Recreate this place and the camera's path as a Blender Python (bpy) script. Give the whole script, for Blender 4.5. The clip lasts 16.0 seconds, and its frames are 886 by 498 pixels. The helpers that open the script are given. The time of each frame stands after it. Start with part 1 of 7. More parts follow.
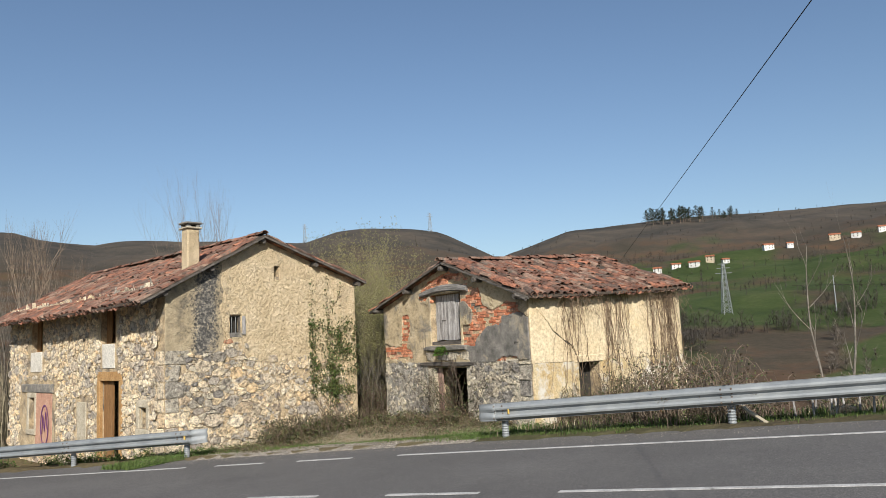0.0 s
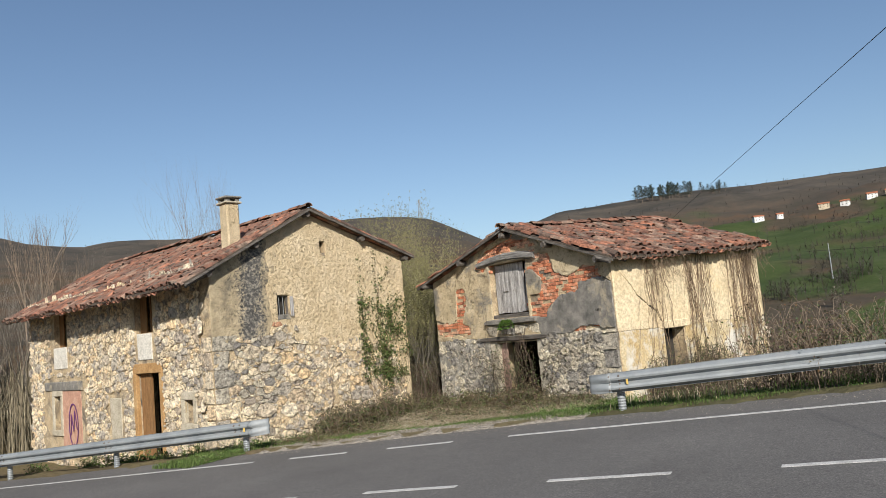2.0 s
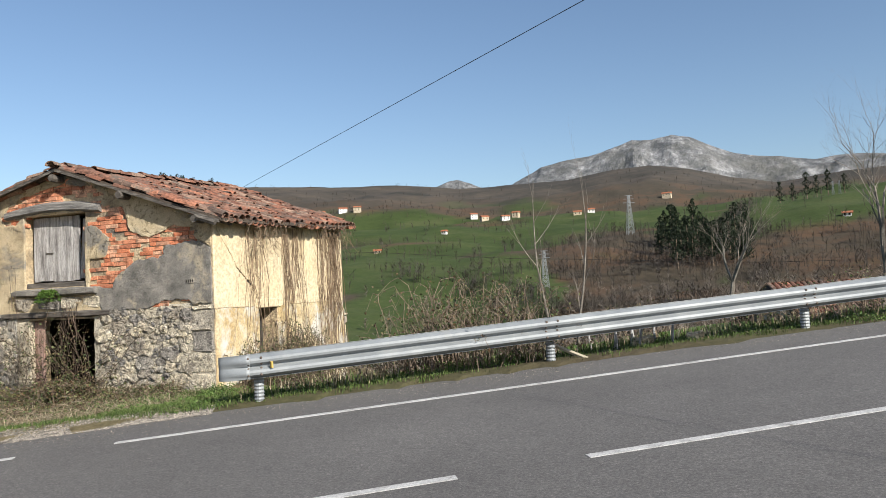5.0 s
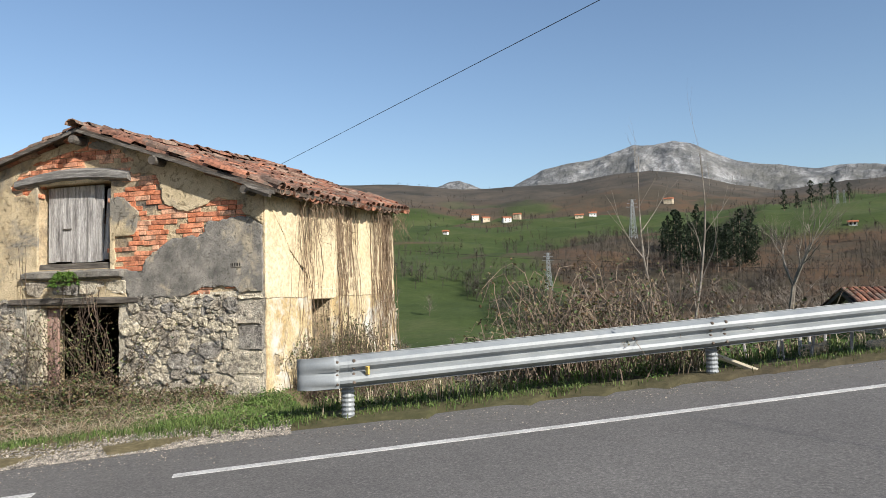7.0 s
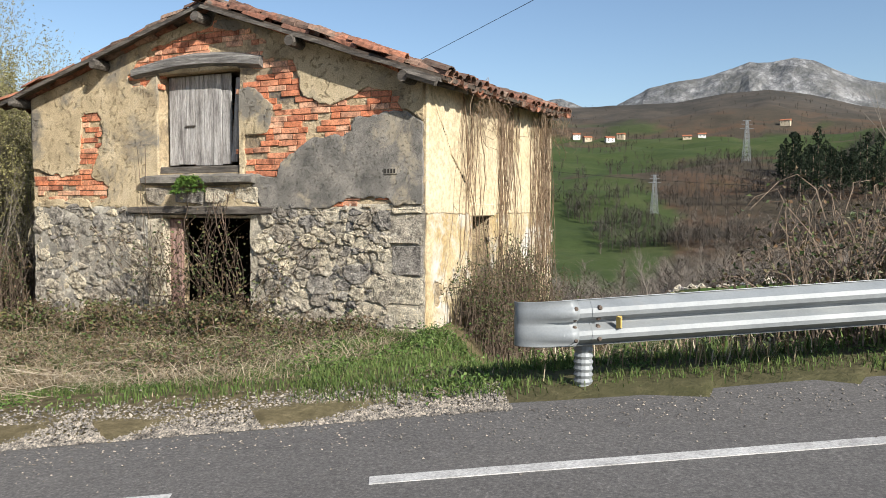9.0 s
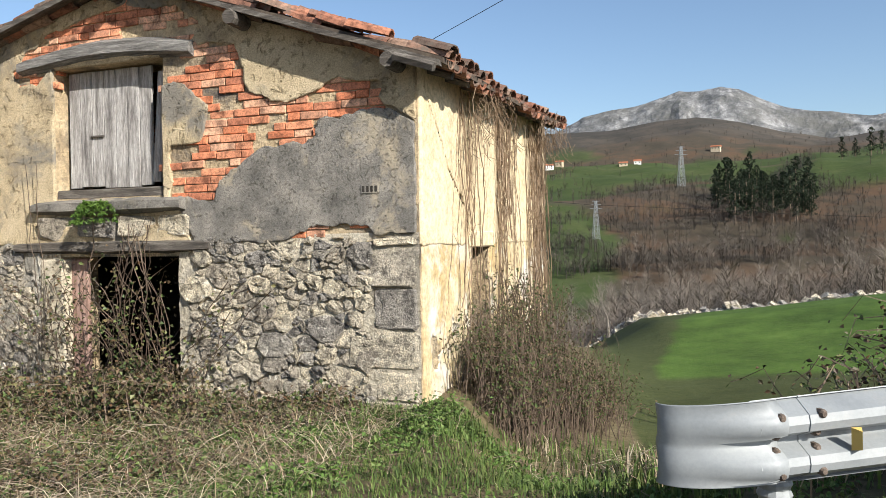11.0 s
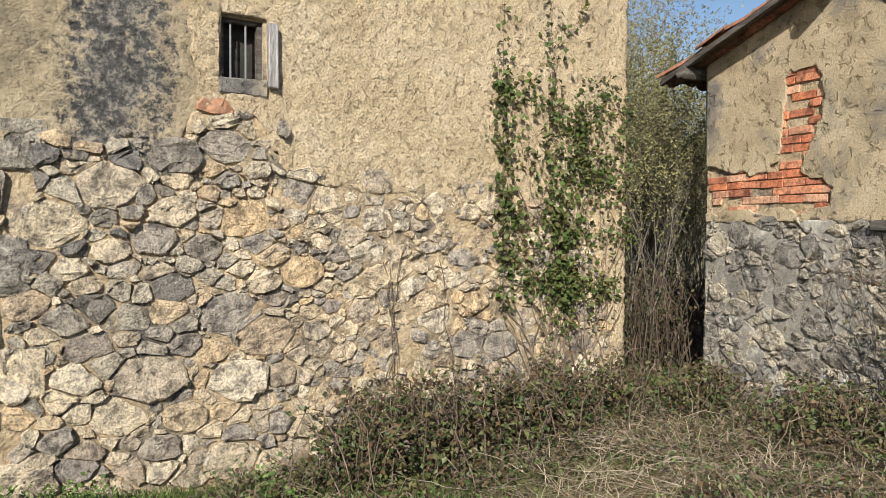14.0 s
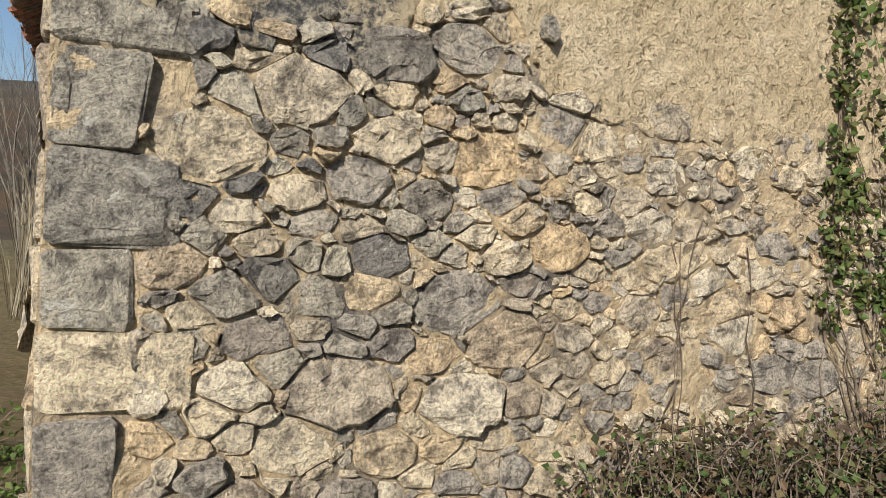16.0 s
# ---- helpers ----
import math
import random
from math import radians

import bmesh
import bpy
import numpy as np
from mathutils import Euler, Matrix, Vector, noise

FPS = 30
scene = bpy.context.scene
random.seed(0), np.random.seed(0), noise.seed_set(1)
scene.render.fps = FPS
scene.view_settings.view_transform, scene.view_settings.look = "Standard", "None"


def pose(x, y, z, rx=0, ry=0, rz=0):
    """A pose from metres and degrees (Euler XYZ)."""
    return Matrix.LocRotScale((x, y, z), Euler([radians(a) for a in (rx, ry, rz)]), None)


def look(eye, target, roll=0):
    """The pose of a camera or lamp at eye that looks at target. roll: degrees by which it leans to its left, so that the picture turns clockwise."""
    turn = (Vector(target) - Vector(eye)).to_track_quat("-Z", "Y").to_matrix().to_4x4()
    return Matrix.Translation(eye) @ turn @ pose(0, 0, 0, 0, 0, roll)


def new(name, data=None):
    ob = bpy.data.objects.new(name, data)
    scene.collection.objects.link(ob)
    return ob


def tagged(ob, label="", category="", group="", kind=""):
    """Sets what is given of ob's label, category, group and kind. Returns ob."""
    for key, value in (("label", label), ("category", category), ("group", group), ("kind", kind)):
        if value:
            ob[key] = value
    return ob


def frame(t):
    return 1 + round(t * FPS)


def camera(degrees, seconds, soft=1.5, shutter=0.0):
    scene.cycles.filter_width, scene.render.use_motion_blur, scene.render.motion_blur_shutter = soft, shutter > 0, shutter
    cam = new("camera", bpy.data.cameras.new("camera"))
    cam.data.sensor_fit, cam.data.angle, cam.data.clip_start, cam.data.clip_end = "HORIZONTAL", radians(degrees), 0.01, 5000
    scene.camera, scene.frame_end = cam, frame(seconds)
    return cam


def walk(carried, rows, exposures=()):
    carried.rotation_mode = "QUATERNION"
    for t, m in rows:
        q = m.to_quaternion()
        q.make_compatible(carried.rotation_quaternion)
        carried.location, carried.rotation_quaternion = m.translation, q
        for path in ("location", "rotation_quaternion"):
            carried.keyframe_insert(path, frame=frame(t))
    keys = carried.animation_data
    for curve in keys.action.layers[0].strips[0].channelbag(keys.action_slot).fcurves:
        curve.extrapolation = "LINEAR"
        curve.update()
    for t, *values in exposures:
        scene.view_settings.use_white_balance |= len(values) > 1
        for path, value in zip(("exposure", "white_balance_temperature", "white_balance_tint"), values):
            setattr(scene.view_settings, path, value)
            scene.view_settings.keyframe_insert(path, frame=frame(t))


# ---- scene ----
cam = camera(60.3, 16.0, 0.85)
PATH = [
    (0, (-0.006, -0.008, 1.502), (-1.65, 1.103, 1.752), -2.7),
    (0.5, (-0.594, -0.045, 1.437), (-2.237, 1.07, 1.672), -3.8),
    (1, (-1.24, -0.196, 1.389), (-2.892, 0.908, 1.618), -4.6),
    (1.5, (-1.784, -0.363, 1.366), (-3.439, 0.739, 1.586), -5.2),
    (2, (-2.417, -0.59, 1.329), (-4.052, 0.543, 1.542), -5.3),
    (2.5, (-3.032, -0.722, 1.297), (-4.612, 0.486, 1.505), -5.1),
    (3, (-3.687, -0.781, 1.264), (-5.143, 0.576, 1.456), -4.8),
    (3.5, (-4.245, -0.821, 1.222), (-5.481, 0.743, 1.388), -4.8),
    (4, (-4.856, -0.495, 1.174), (-5.84, 1.238, 1.342), -5.1),
    (4.5, (-5.389, -0.224, 1.129), (-6.126, 1.631, 1.259), -3.6),
    (4.7, (-5.578, -0.095, 1.116), (-6.24, 1.788, 1.239), -3.4),
    (6.8, (-7.793, 1.645, 1.042), (-8.335, 3.569, 1.101), -1.7),
    (7, (-7.996, 1.825, 1.018), (-8.611, 3.725, 1.126), -1.4),
    (7.5, (-8.562, 2.256, 1.026), (-9.414, 4.064, 1.066), 0.4),
    (8, (-9.021, 2.679, 1.018), (-9.973, 4.437, 0.958), -0.6),
    (8.5, (-9.482, 3.169, 1.015), (-10.408, 4.94, 0.928), 0.0),
    (8.7, (-9.665, 3.328, 1.003), (-10.564, 5.112, 0.904), 0.2),
    (10.8, (-11.271, 5.4, 1.016), (-11.906, 7.296, 0.963), -1.0),
    (11, (-11.428, 5.554, 1.013), (-12.141, 7.423, 0.987), -0.9),
    (11.5, (-11.818, 5.91, 1.02), (-12.817, 7.641, 1.081), -0.8),
    (11.9, (-12.082, 6.134, 1.056), (-13.331, 7.694, 1.136), -0.2),
    (12, (-12.166, 6.173, 1.058), (-13.472, 7.685, 1.137), 0.2),
    (12.5, (-12.631, 6.275, 1.053), (-14.187, 7.532, 1.084), 1.3),
    (12.7, (-12.805, 6.315, 1.041), (-14.444, 7.461, 1.043), 1.5),
    (13, (-13.127, 6.335, 1.025), (-14.862, 7.329, 0.983), 1.7),
    (13.5, (-13.643, 6.29, 0.997), (-15.477, 7.082, 0.919), 1.2),
    (14, (-14.198, 6.214, 0.953), (-16.071, 6.913, 0.898), 0.2),
    (14.5, (-14.766, 6.187, 0.88), (-16.669, 6.805, 0.886), -0.6),
    (15, (-15.321, 6.047, 0.788), (-17.244, 6.597, 0.806), -0.2),
    (15.5, (-15.929, 6.022, 0.711), (-17.87, 6.503, 0.694), 1.3),
    (16, (-16.478, 5.871, 0.665), (-18.438, 6.269, 0.609), 3.6),
]
walk(cam, [(t, look(eye, target, roll)) for t, eye, target, roll in PATH], exposures=[(0.0, 0.24), (2.5, 0.28), (4.5, 0.52), (7.0, 0.60), (8.5, 0.60), (11.0, 0.76), (12.0, 0.60), (14.0, 0.39), (16.0, 0.25)])

# ---- world, sun ----
SUN = Vector((0.90, -0.52, 0.63)).normalized()
world = bpy.data.worlds.new("world")
scene.world = world
world.use_nodes = True
wt = world.node_tree
sky = wt.nodes.new("ShaderNodeTexSky")
sky.sky_type, sky.sun_disc = "NISHITA", False
sky.sun_elevation = math.asin(SUN.z)
sky.sun_rotation = math.atan2(SUN.x, SUN.y)
sky.air_density, sky.dust_density, sky.ozone_density = 1.0, 0.9, 2.6
bg = wt.nodes["Background"]
bg.inputs["Strength"].default_value = 0.094
wt.links.new(sky.outputs[0], bg.inputs["Color"])
lamp = bpy.data.lights.new("sun", "SUN")
lamp.energy, lamp.angle, lamp.color = 5.0, radians(0.55), (1.0, 0.95, 0.87)
sun = new("sun", lamp)
sun.matrix_world = look((0, 0, 30), tuple(Vector((0, 0, 30)) - SUN))


# ---- materials ----
def material(name, base, rough=0.85, metal=0.0):
    m = bpy.data.materials.new(name)
    m.use_nodes = True
    b = m.node_tree.nodes["Principled BSDF"]
    b.inputs["Base Color"].default_value = (*base, 1)
    b.inputs["Roughness"].default_value = rough
    b.inputs["Metallic"].default_value = metal
    return m, m.node_tree, b


def noise_node(nt, scale, detail=6, rough=0.6, coord="Object", stretch=None, distort=0.0):
    if coord == "Position":
        out = nt.nodes.new("ShaderNodeNewGeometry").outputs["Position"]
    else:
        out = nt.nodes.new("ShaderNodeTexCoord").outputs[coord]
    if stretch:
        mp = nt.nodes.new("ShaderNodeMapping")
        mp.inputs["Scale"].default_value = stretch
        nt.links.new(out, mp.inputs[0])
        out = mp.outputs[0]
    n = nt.nodes.new("ShaderNodeTexNoise")
    n.inputs["Scale"].default_value, n.inputs["Detail"].default_value = scale, detail
    n.inputs["Roughness"].default_value, n.inputs["Distortion"].default_value = rough, distort
    nt.links.new(out, n.inputs["Vector"])
    return n.outputs["Fac"]


def ramp(nt, fac, stops):
    r = nt.nodes.new("ShaderNodeValToRGB")
    e = r.color_ramp.elements
    while len(e) < len(stops):
        e.new(0.5)
    for k, (p, c) in enumerate(stops):
        e[k].position = p
        e[k].color = (*c, 1) if len(c) == 3 else c
    nt.links.new(fac, r.inputs[0])
    return r.outputs[0]


def mix(nt, fac, a, b, mode="MIX"):
    n = nt.nodes.new("ShaderNodeMix")
    n.data_type, n.blend_type = "RGBA", mode
    for sock, val in ((n.inputs[0], fac), (n.inputs[6], a), (n.inputs[7], b)):
        if isinstance(val, (int, float)):
            sock.default_value = val
        elif isinstance(val, tuple):
            sock.default_value = (*val, 1)
        else:
            nt.links.new(val, sock)
    return n.outputs[2]


def bump(nt, b, height, strength=0.5, dist=0.02):
    n = nt.nodes.new("ShaderNodeBump")
    n.inputs["Strength"].default_value, n.inputs["Distance"].default_value = strength, dist
    nt.links.new(height, n.inputs["Height"])
    nt.links.new(n.outputs[0], b.inputs["Normal"])


def add(nt, a, b, op="ADD"):
    n = nt.nodes.new("ShaderNodeMath")
    n.operation = op
    for sock, val in ((n.inputs[0], a), (n.inputs[1], b)):
        if isinstance(val, (int, float)):
            sock.default_value = val
        else:
            nt.links.new(val, sock)
    return n.outputs[0]


def rnd(nt, island=False):
    if island:
        return nt.nodes.new("ShaderNodeNewGeometry").outputs["Random Per Island"]
    return nt.nodes.new("ShaderNodeObjectInfo").outputs["Random"]


def mottled(name, dark, mid, light, scale=3.0, fine=40.0, rough=0.9, bump_s=0.5, bump_d=0.01, stretch=None,
            stain=None, stain_scale=0.7, stain_at=(0.5, 0.65), metal=0.0, spec=0.3, grain=0.55, pits=0.0):
    """Three-tone mottle, fine grain, an optional stain colour at a larger scale, and relief."""
    m, nt, b = material(name, mid, rough, metal)
    b.inputs["Specular IOR Level"].default_value = spec
    big = noise_node(nt, scale, 7, 0.65, stretch=stretch)
    small = noise_node(nt, fine, 5, 0.7, stretch=stretch)
    col = ramp(nt, big, [(0.30, dark), (0.5, mid), (0.72, light)])
    col = mix(nt, grain, col, ramp(nt, small, [(0.38, (0.38, 0.38, 0.38)), (0.60, (1.12, 1.12, 1.12))]), "MULTIPLY")
    if stain:
        s = noise_node(nt, stain_scale, 8, 0.7, distort=0.4)
        col = mix(nt, ramp(nt, s, [(stain_at[0], (0, 0, 0)), (stain_at[1], (1, 1, 1))]), col, stain)
    height = add(nt, big, small)
    if pits:
        hole = ramp(nt, noise_node(nt, pits, 4, 0.6, distort=0.5), [(0.34, (0, 0, 0)), (0.43, (1, 1, 1))])
        col = mix(nt, 0.45, col, mix(nt, hole, (0.40, 0.36, 0.30), (1.0, 1.0, 1.0)), "MULTIPLY")
        height = add(nt, height, hole)
    nt.links.new(col, b.inputs["Base Color"])
    bump(nt, b, height, bump_s, bump_d)
    return m


def pieces(name, tones, fine=30.0, rough=0.9, island=False, bump_s=0.6, bump_d=0.01, lichen=None, stretch=None, lich=(0.56, 0.66)):
    """Material for separate pieces: each takes its own tone, with grain, blotches and relief."""
    m, nt, b = material(name, tones[0], rough)
    b.inputs["Specular IOR Level"].default_value = 0.25
    step = 1.0 / len(tones)
    r = ramp(nt, rnd(nt, island), [(k * step, c) for k, c in enumerate(tones)])
    n1 = noise_node(nt, fine * 0.16, 9, 0.7, "Position", stretch)
    n2 = noise_node(nt, fine, 6, 0.7, "Position", stretch)
    col = mix(nt, 0.85, r, ramp(nt, n1, [(0.38, (0.28, 0.27, 0.27)), (0.48, (0.92, 0.91, 0.88)), (0.60, (1.36, 1.33, 1.26))]), "MULTIPLY")
    col = mix(nt, 0.55, col, ramp(nt, n2, [(0.38, (0.28, 0.28, 0.28)), (0.54, (1.32, 1.31, 1.28))]), "MULTIPLY")
    if lichen:
        n3 = noise_node(nt, fine * 0.13, 9, 0.75, "Position", distort=0.6)
        col = mix(nt, ramp(nt, n3, [(lich[0], (0, 0, 0)), (lich[1], (1, 1, 1))]), col, lichen)
        n4 = noise_node(nt, fine * 0.24, 8, 0.7, "Position", distort=0.8)
        col = mix(nt, ramp(nt, n4, [(0.57, (0, 0, 0)), (0.70, (0.6, 0.6, 0.6))]), col, (0.085, 0.08, 0.075))
    nt.links.new(col, b.inputs["Base Color"])
    bump(nt, b, add(nt, add(nt, n1, 1.6, "MULTIPLY"), n2), bump_s, bump_d)
    return m


def leafy(name, tones, rough=0.5):
    m, nt, b = material(name, tones[0], rough)
    step = 1.0 / len(tones)
    r = ramp(nt, rnd(nt, True), [(k * step, c) for k, c in enumerate(tones)])
    n = noise_node(nt, 1.5, 3)
    col = mix(nt, 0.6, r, ramp(nt, n, [(0.3, (0.5, 0.5, 0.5)), (0.7, (1.0, 1.0, 1.0))]), "MULTIPLY")
    nt.links.new(col, b.inputs["Base Color"])
    b.inputs["Specular IOR Level"].default_value = 0.25
    return m


# Dark stain blotches also paint the shade of deep joints into the mortar.
M_MORTAR = mottled("lime_mortar", (0.40, 0.30, 0.18), (0.62, 0.48, 0.30), (0.72, 0.60, 0.41), 2.5, 24, bump_s=1.0, bump_d=0.05,
                   stain=(0.13, 0.115, 0.10), stain_scale=1.3, stain_at=(0.48, 0.64))
M_OCHRE = mottled("ochre_plaster", (0.63, 0.49, 0.30), (0.77, 0.615, 0.395), (0.85, 0.70, 0.48), 2.2, 55, bump_s=1.0, bump_d=0.04, grain=0.5, pits=24.0,
                  stain=(0.42, 0.36, 0.26), stain_scale=0.6, stain_at=(0.56, 0.75))
M_SMOOTH = mottled("smooth_ochre_plaster", (0.58, 0.45, 0.275), (0.69, 0.56, 0.365), (0.75, 0.63, 0.435), 1.0, 18, bump_s=0.35, bump_d=0.006,
                   stain=(0.64, 0.47, 0.24), stain_scale=0.9, stain_at=(0.60, 0.76))
M_BARN = mottled("weathered_plaster", (0.35, 0.275, 0.175), (0.60, 0.485, 0.31), (0.74, 0.62, 0.43), 1.8, 60, bump_s=1.0, bump_d=0.022, grain=0.45, pits=14.0,
                 stain=(0.24, 0.22, 0.185), stain_scale=0.75, stain_at=(0.50, 0.60))
M_GREY = mottled("grey_cement_render", (0.13, 0.125, 0.112), (0.24, 0.225, 0.20), (0.40, 0.37, 0.32), 3.2, 90, bump_s=1.0, bump_d=0.014, pits=30.0,
                 stain=(0.42, 0.36, 0.265), stain_scale=1.7, stain_at=(0.53, 0.64))
M_SOOT = mottled("dark_stained_plaster", (0.09, 0.085, 0.08), (0.16, 0.145, 0.125), (0.36, 0.30, 0.20), 2.6, 20, bump_s=0.8, bump_d=0.015)
M_STONE = pieces("limestone", [(0.82, 0.68, 0.48), (0.60, 0.51, 0.40), (0.90, 0.76, 0.55), (0.38, 0.34, 0.305), (0.82, 0.62, 0.39), (0.74, 0.62, 0.45), (0.88, 0.77, 0.60), (0.48, 0.43, 0.37)],
                 60, lichen=(0.84, 0.78, 0.67), lich=(0.60, 0.66), bump_s=1.0, bump_d=0.045)
M_STONE_J = pieces("limestone_rubble", [(0.82, 0.68, 0.48), (0.60, 0.51, 0.40), (0.90, 0.76, 0.55), (0.38, 0.34, 0.305), (0.82, 0.62, 0.39), (0.74, 0.62, 0.45), (0.88, 0.77, 0.60), (0.48, 0.43, 0.37)],
                   60, island=True, lichen=(0.84, 0.78, 0.67), lich=(0.60, 0.66), bump_s=1.0, bump_d=0.045)
M_GSTONE = pieces("grey_limestone", [(0.62, 0.55, 0.43), (0.44, 0.40, 0.34), (0.68, 0.61, 0.48), (0.28, 0.265, 0.25), (0.38, 0.34, 0.285)],
                  60, lichen=(0.74, 0.70, 0.60), lich=(0.59, 0.65), bump_s=1.0, bump_d=0.045)
M_GSTONE_J = pieces("grey_limestone_rubble", [(0.62, 0.55, 0.43), (0.44, 0.40, 0.34), (0.68, 0.61, 0.48), (0.28, 0.265, 0.25)],
                    60, island=True, lichen=(0.74, 0.70, 0.60), lich=(0.59, 0.65), bump_s=1.0, bump_d=0.045)
M_BRICK = pieces("hollow_brick", [(0.54, 0.20, 0.105), (0.46, 0.165, 0.09), (0.60, 0.27, 0.16), (0.36, 0.135, 0.08), (0.58, 0.34, 0.23)], 40,
                 bump_s=0.4, bump_d=0.004)
M_TILE = pieces("clay_tile", [(0.22, 0.095, 0.062), (0.14, 0.076, 0.058), (0.33, 0.145, 0.092), (0.10, 0.068, 0.056), (0.28, 0.19, 0.145), (0.17, 0.088, 0.064)], 24,
                lichen=(0.13, 0.11, 0.09), lich=(0.52, 0.64), bump_s=0.5, bump_d=0.006)
M_TILE_J = pieces("clay_tiles_far", [(0.22, 0.095, 0.062), (0.14, 0.076, 0.058), (0.33, 0.145, 0.092), (0.10, 0.068, 0.056), (0.28, 0.19, 0.145), (0.17, 0.088, 0.064)], 24,
                  island=True, lichen=(0.13, 0.11, 0.09), lich=(0.52, 0.64), bump_s=0.5, bump_d=0.006)
M_WOOD = mottled("grey_weathered_wood", (0.11, 0.10, 0.095), (0.40, 0.38, 0.36), (0.72, 0.70, 0.67), 3, 26, stretch=(6, 6, 0.45), bump_s=1.0, bump_d=0.012, grain=0.7)
M_BEAM = mottled("dark_weathered_timber", (0.05, 0.045, 0.04), (0.12, 0.105, 0.09), (0.24, 0.22, 0.19), 4, 30, stretch=(0.6, 6, 6), bump_s=0.9, bump_d=0.01)
M_BROWN = mottled("brown_door_wood", (0.14, 0.07, 0.03), (0.25, 0.13, 0.05), (0.32, 0.18, 0.08), 4, 30, stretch=(6, 6, 0.5), bump_s=0.4, bump_d=0.004)
# Near-black: unlit rooms and gaps painted as colour; also the wires' own black.
M_DARK = mottled("black_and_indoor_shade", (0.02, 0.018, 0.016), (0.04, 0.036, 0.03), (0.07, 0.06, 0.05), 2, 20)
M_ROOFBASE = mottled("roof_boards", (0.05, 0.04, 0.03), (0.09, 0.07, 0.055), (0.14, 0.11, 0.08), 3, 20)
M_STEEL = mottled("galvanised_steel", (0.19, 0.205, 0.215), (0.25, 0.268, 0.275), (0.32, 0.335, 0.335), 2.0, 60, rough=0.55, metal=0.12, bump_s=0.06, bump_d=0.002, spec=0.5, grain=0.12,
                  stain=(0.30, 0.29, 0.27), stain_scale=2.2, stain_at=(0.6, 0.8))
M_RUST = mottled("rusty_steel", (0.08, 0.06, 0.05), (0.15, 0.115, 0.09), (0.22, 0.18, 0.15), 8, 60, rough=0.7, metal=0.2)
M_WHITEP = mottled("worn_road_paint", (0.34, 0.33, 0.315), (0.50, 0.49, 0.47), (0.62, 0.61, 0.585), 5, 60, bump_s=0.3, bump_d=0.003,
                   stain=(0.16, 0.15, 0.14), stain_scale=7, stain_at=(0.6, 0.7))
M_DRESSED = mottled("dressed_stone", (0.36, 0.31, 0.23), (0.50, 0.44, 0.33), (0.60, 0.54, 0.43), 3, 30, bump_s=0.5, bump_d=0.008)
M_TWIG = mottled("brown_twigs", (0.10, 0.075, 0.055), (0.20, 0.15, 0.11), (0.34, 0.27, 0.20), 3, 20)
M_DEAD = mottled("dead_creeper_stems", (0.05, 0.036, 0.026), (0.11, 0.08, 0.058), (0.22, 0.165, 0.12), 3, 20)
M_BARK = mottled("grey_bark", (0.10, 0.085, 0.07), (0.19, 0.165, 0.135), (0.30, 0.27, 0.23), 3, 20)
M_DRYGRASS = leafy("dry_grass", [(0.34, 0.27, 0.16), (0.50, 0.42, 0.28), (0.20, 0.15, 0.09), (0.60, 0.53, 0.39), (0.26, 0.19, 0.12)], 0.8)
M_GRASS = leafy("green_grass", [(0.055, 0.095, 0.022), (0.09, 0.14, 0.032), (0.038, 0.065, 0.018), (0.15, 0.18, 0.055), (0.11, 0.17, 0.04)], 0.7)
M_WEED = leafy("green_weeds", [(0.07, 0.13, 0.028), (0.11, 0.19, 0.04), (0.045, 0.085, 0.02), (0.15, 0.21, 0.06)], 0.6)
M_IVY = leafy("ivy_leaves", [(0.06, 0.095, 0.022), (0.095, 0.14, 0.034), (0.040, 0.066, 0.018), (0.15, 0.18, 0.06), (0.13, 0.12, 0.045)])
M_BRAMBLE = leafy("bramble_leaves", [(0.045, 0.075, 0.024), (0.085, 0.125, 0.038), (0.13, 0.075, 0.040), (0.030, 0.048, 0.018), (0.17, 0.11, 0.065), (0.15, 0.18, 0.065), (0.08, 0.055, 0.038)])
M_FERN = leafy("fern_leaves", [(0.09, 0.17, 0.03), (0.13, 0.22, 0.04), (0.06, 0.12, 0.02)])
M_CATKIN = leafy("willow_buds", [(0.30, 0.28, 0.12), (0.38, 0.35, 0.16), (0.20, 0.19, 0.08)], 0.8)
M_PINE = leafy("pine_needles", [(0.022, 0.035, 0.018), (0.03, 0.045, 0.02), (0.016, 0.026, 0.014)], 0.8)


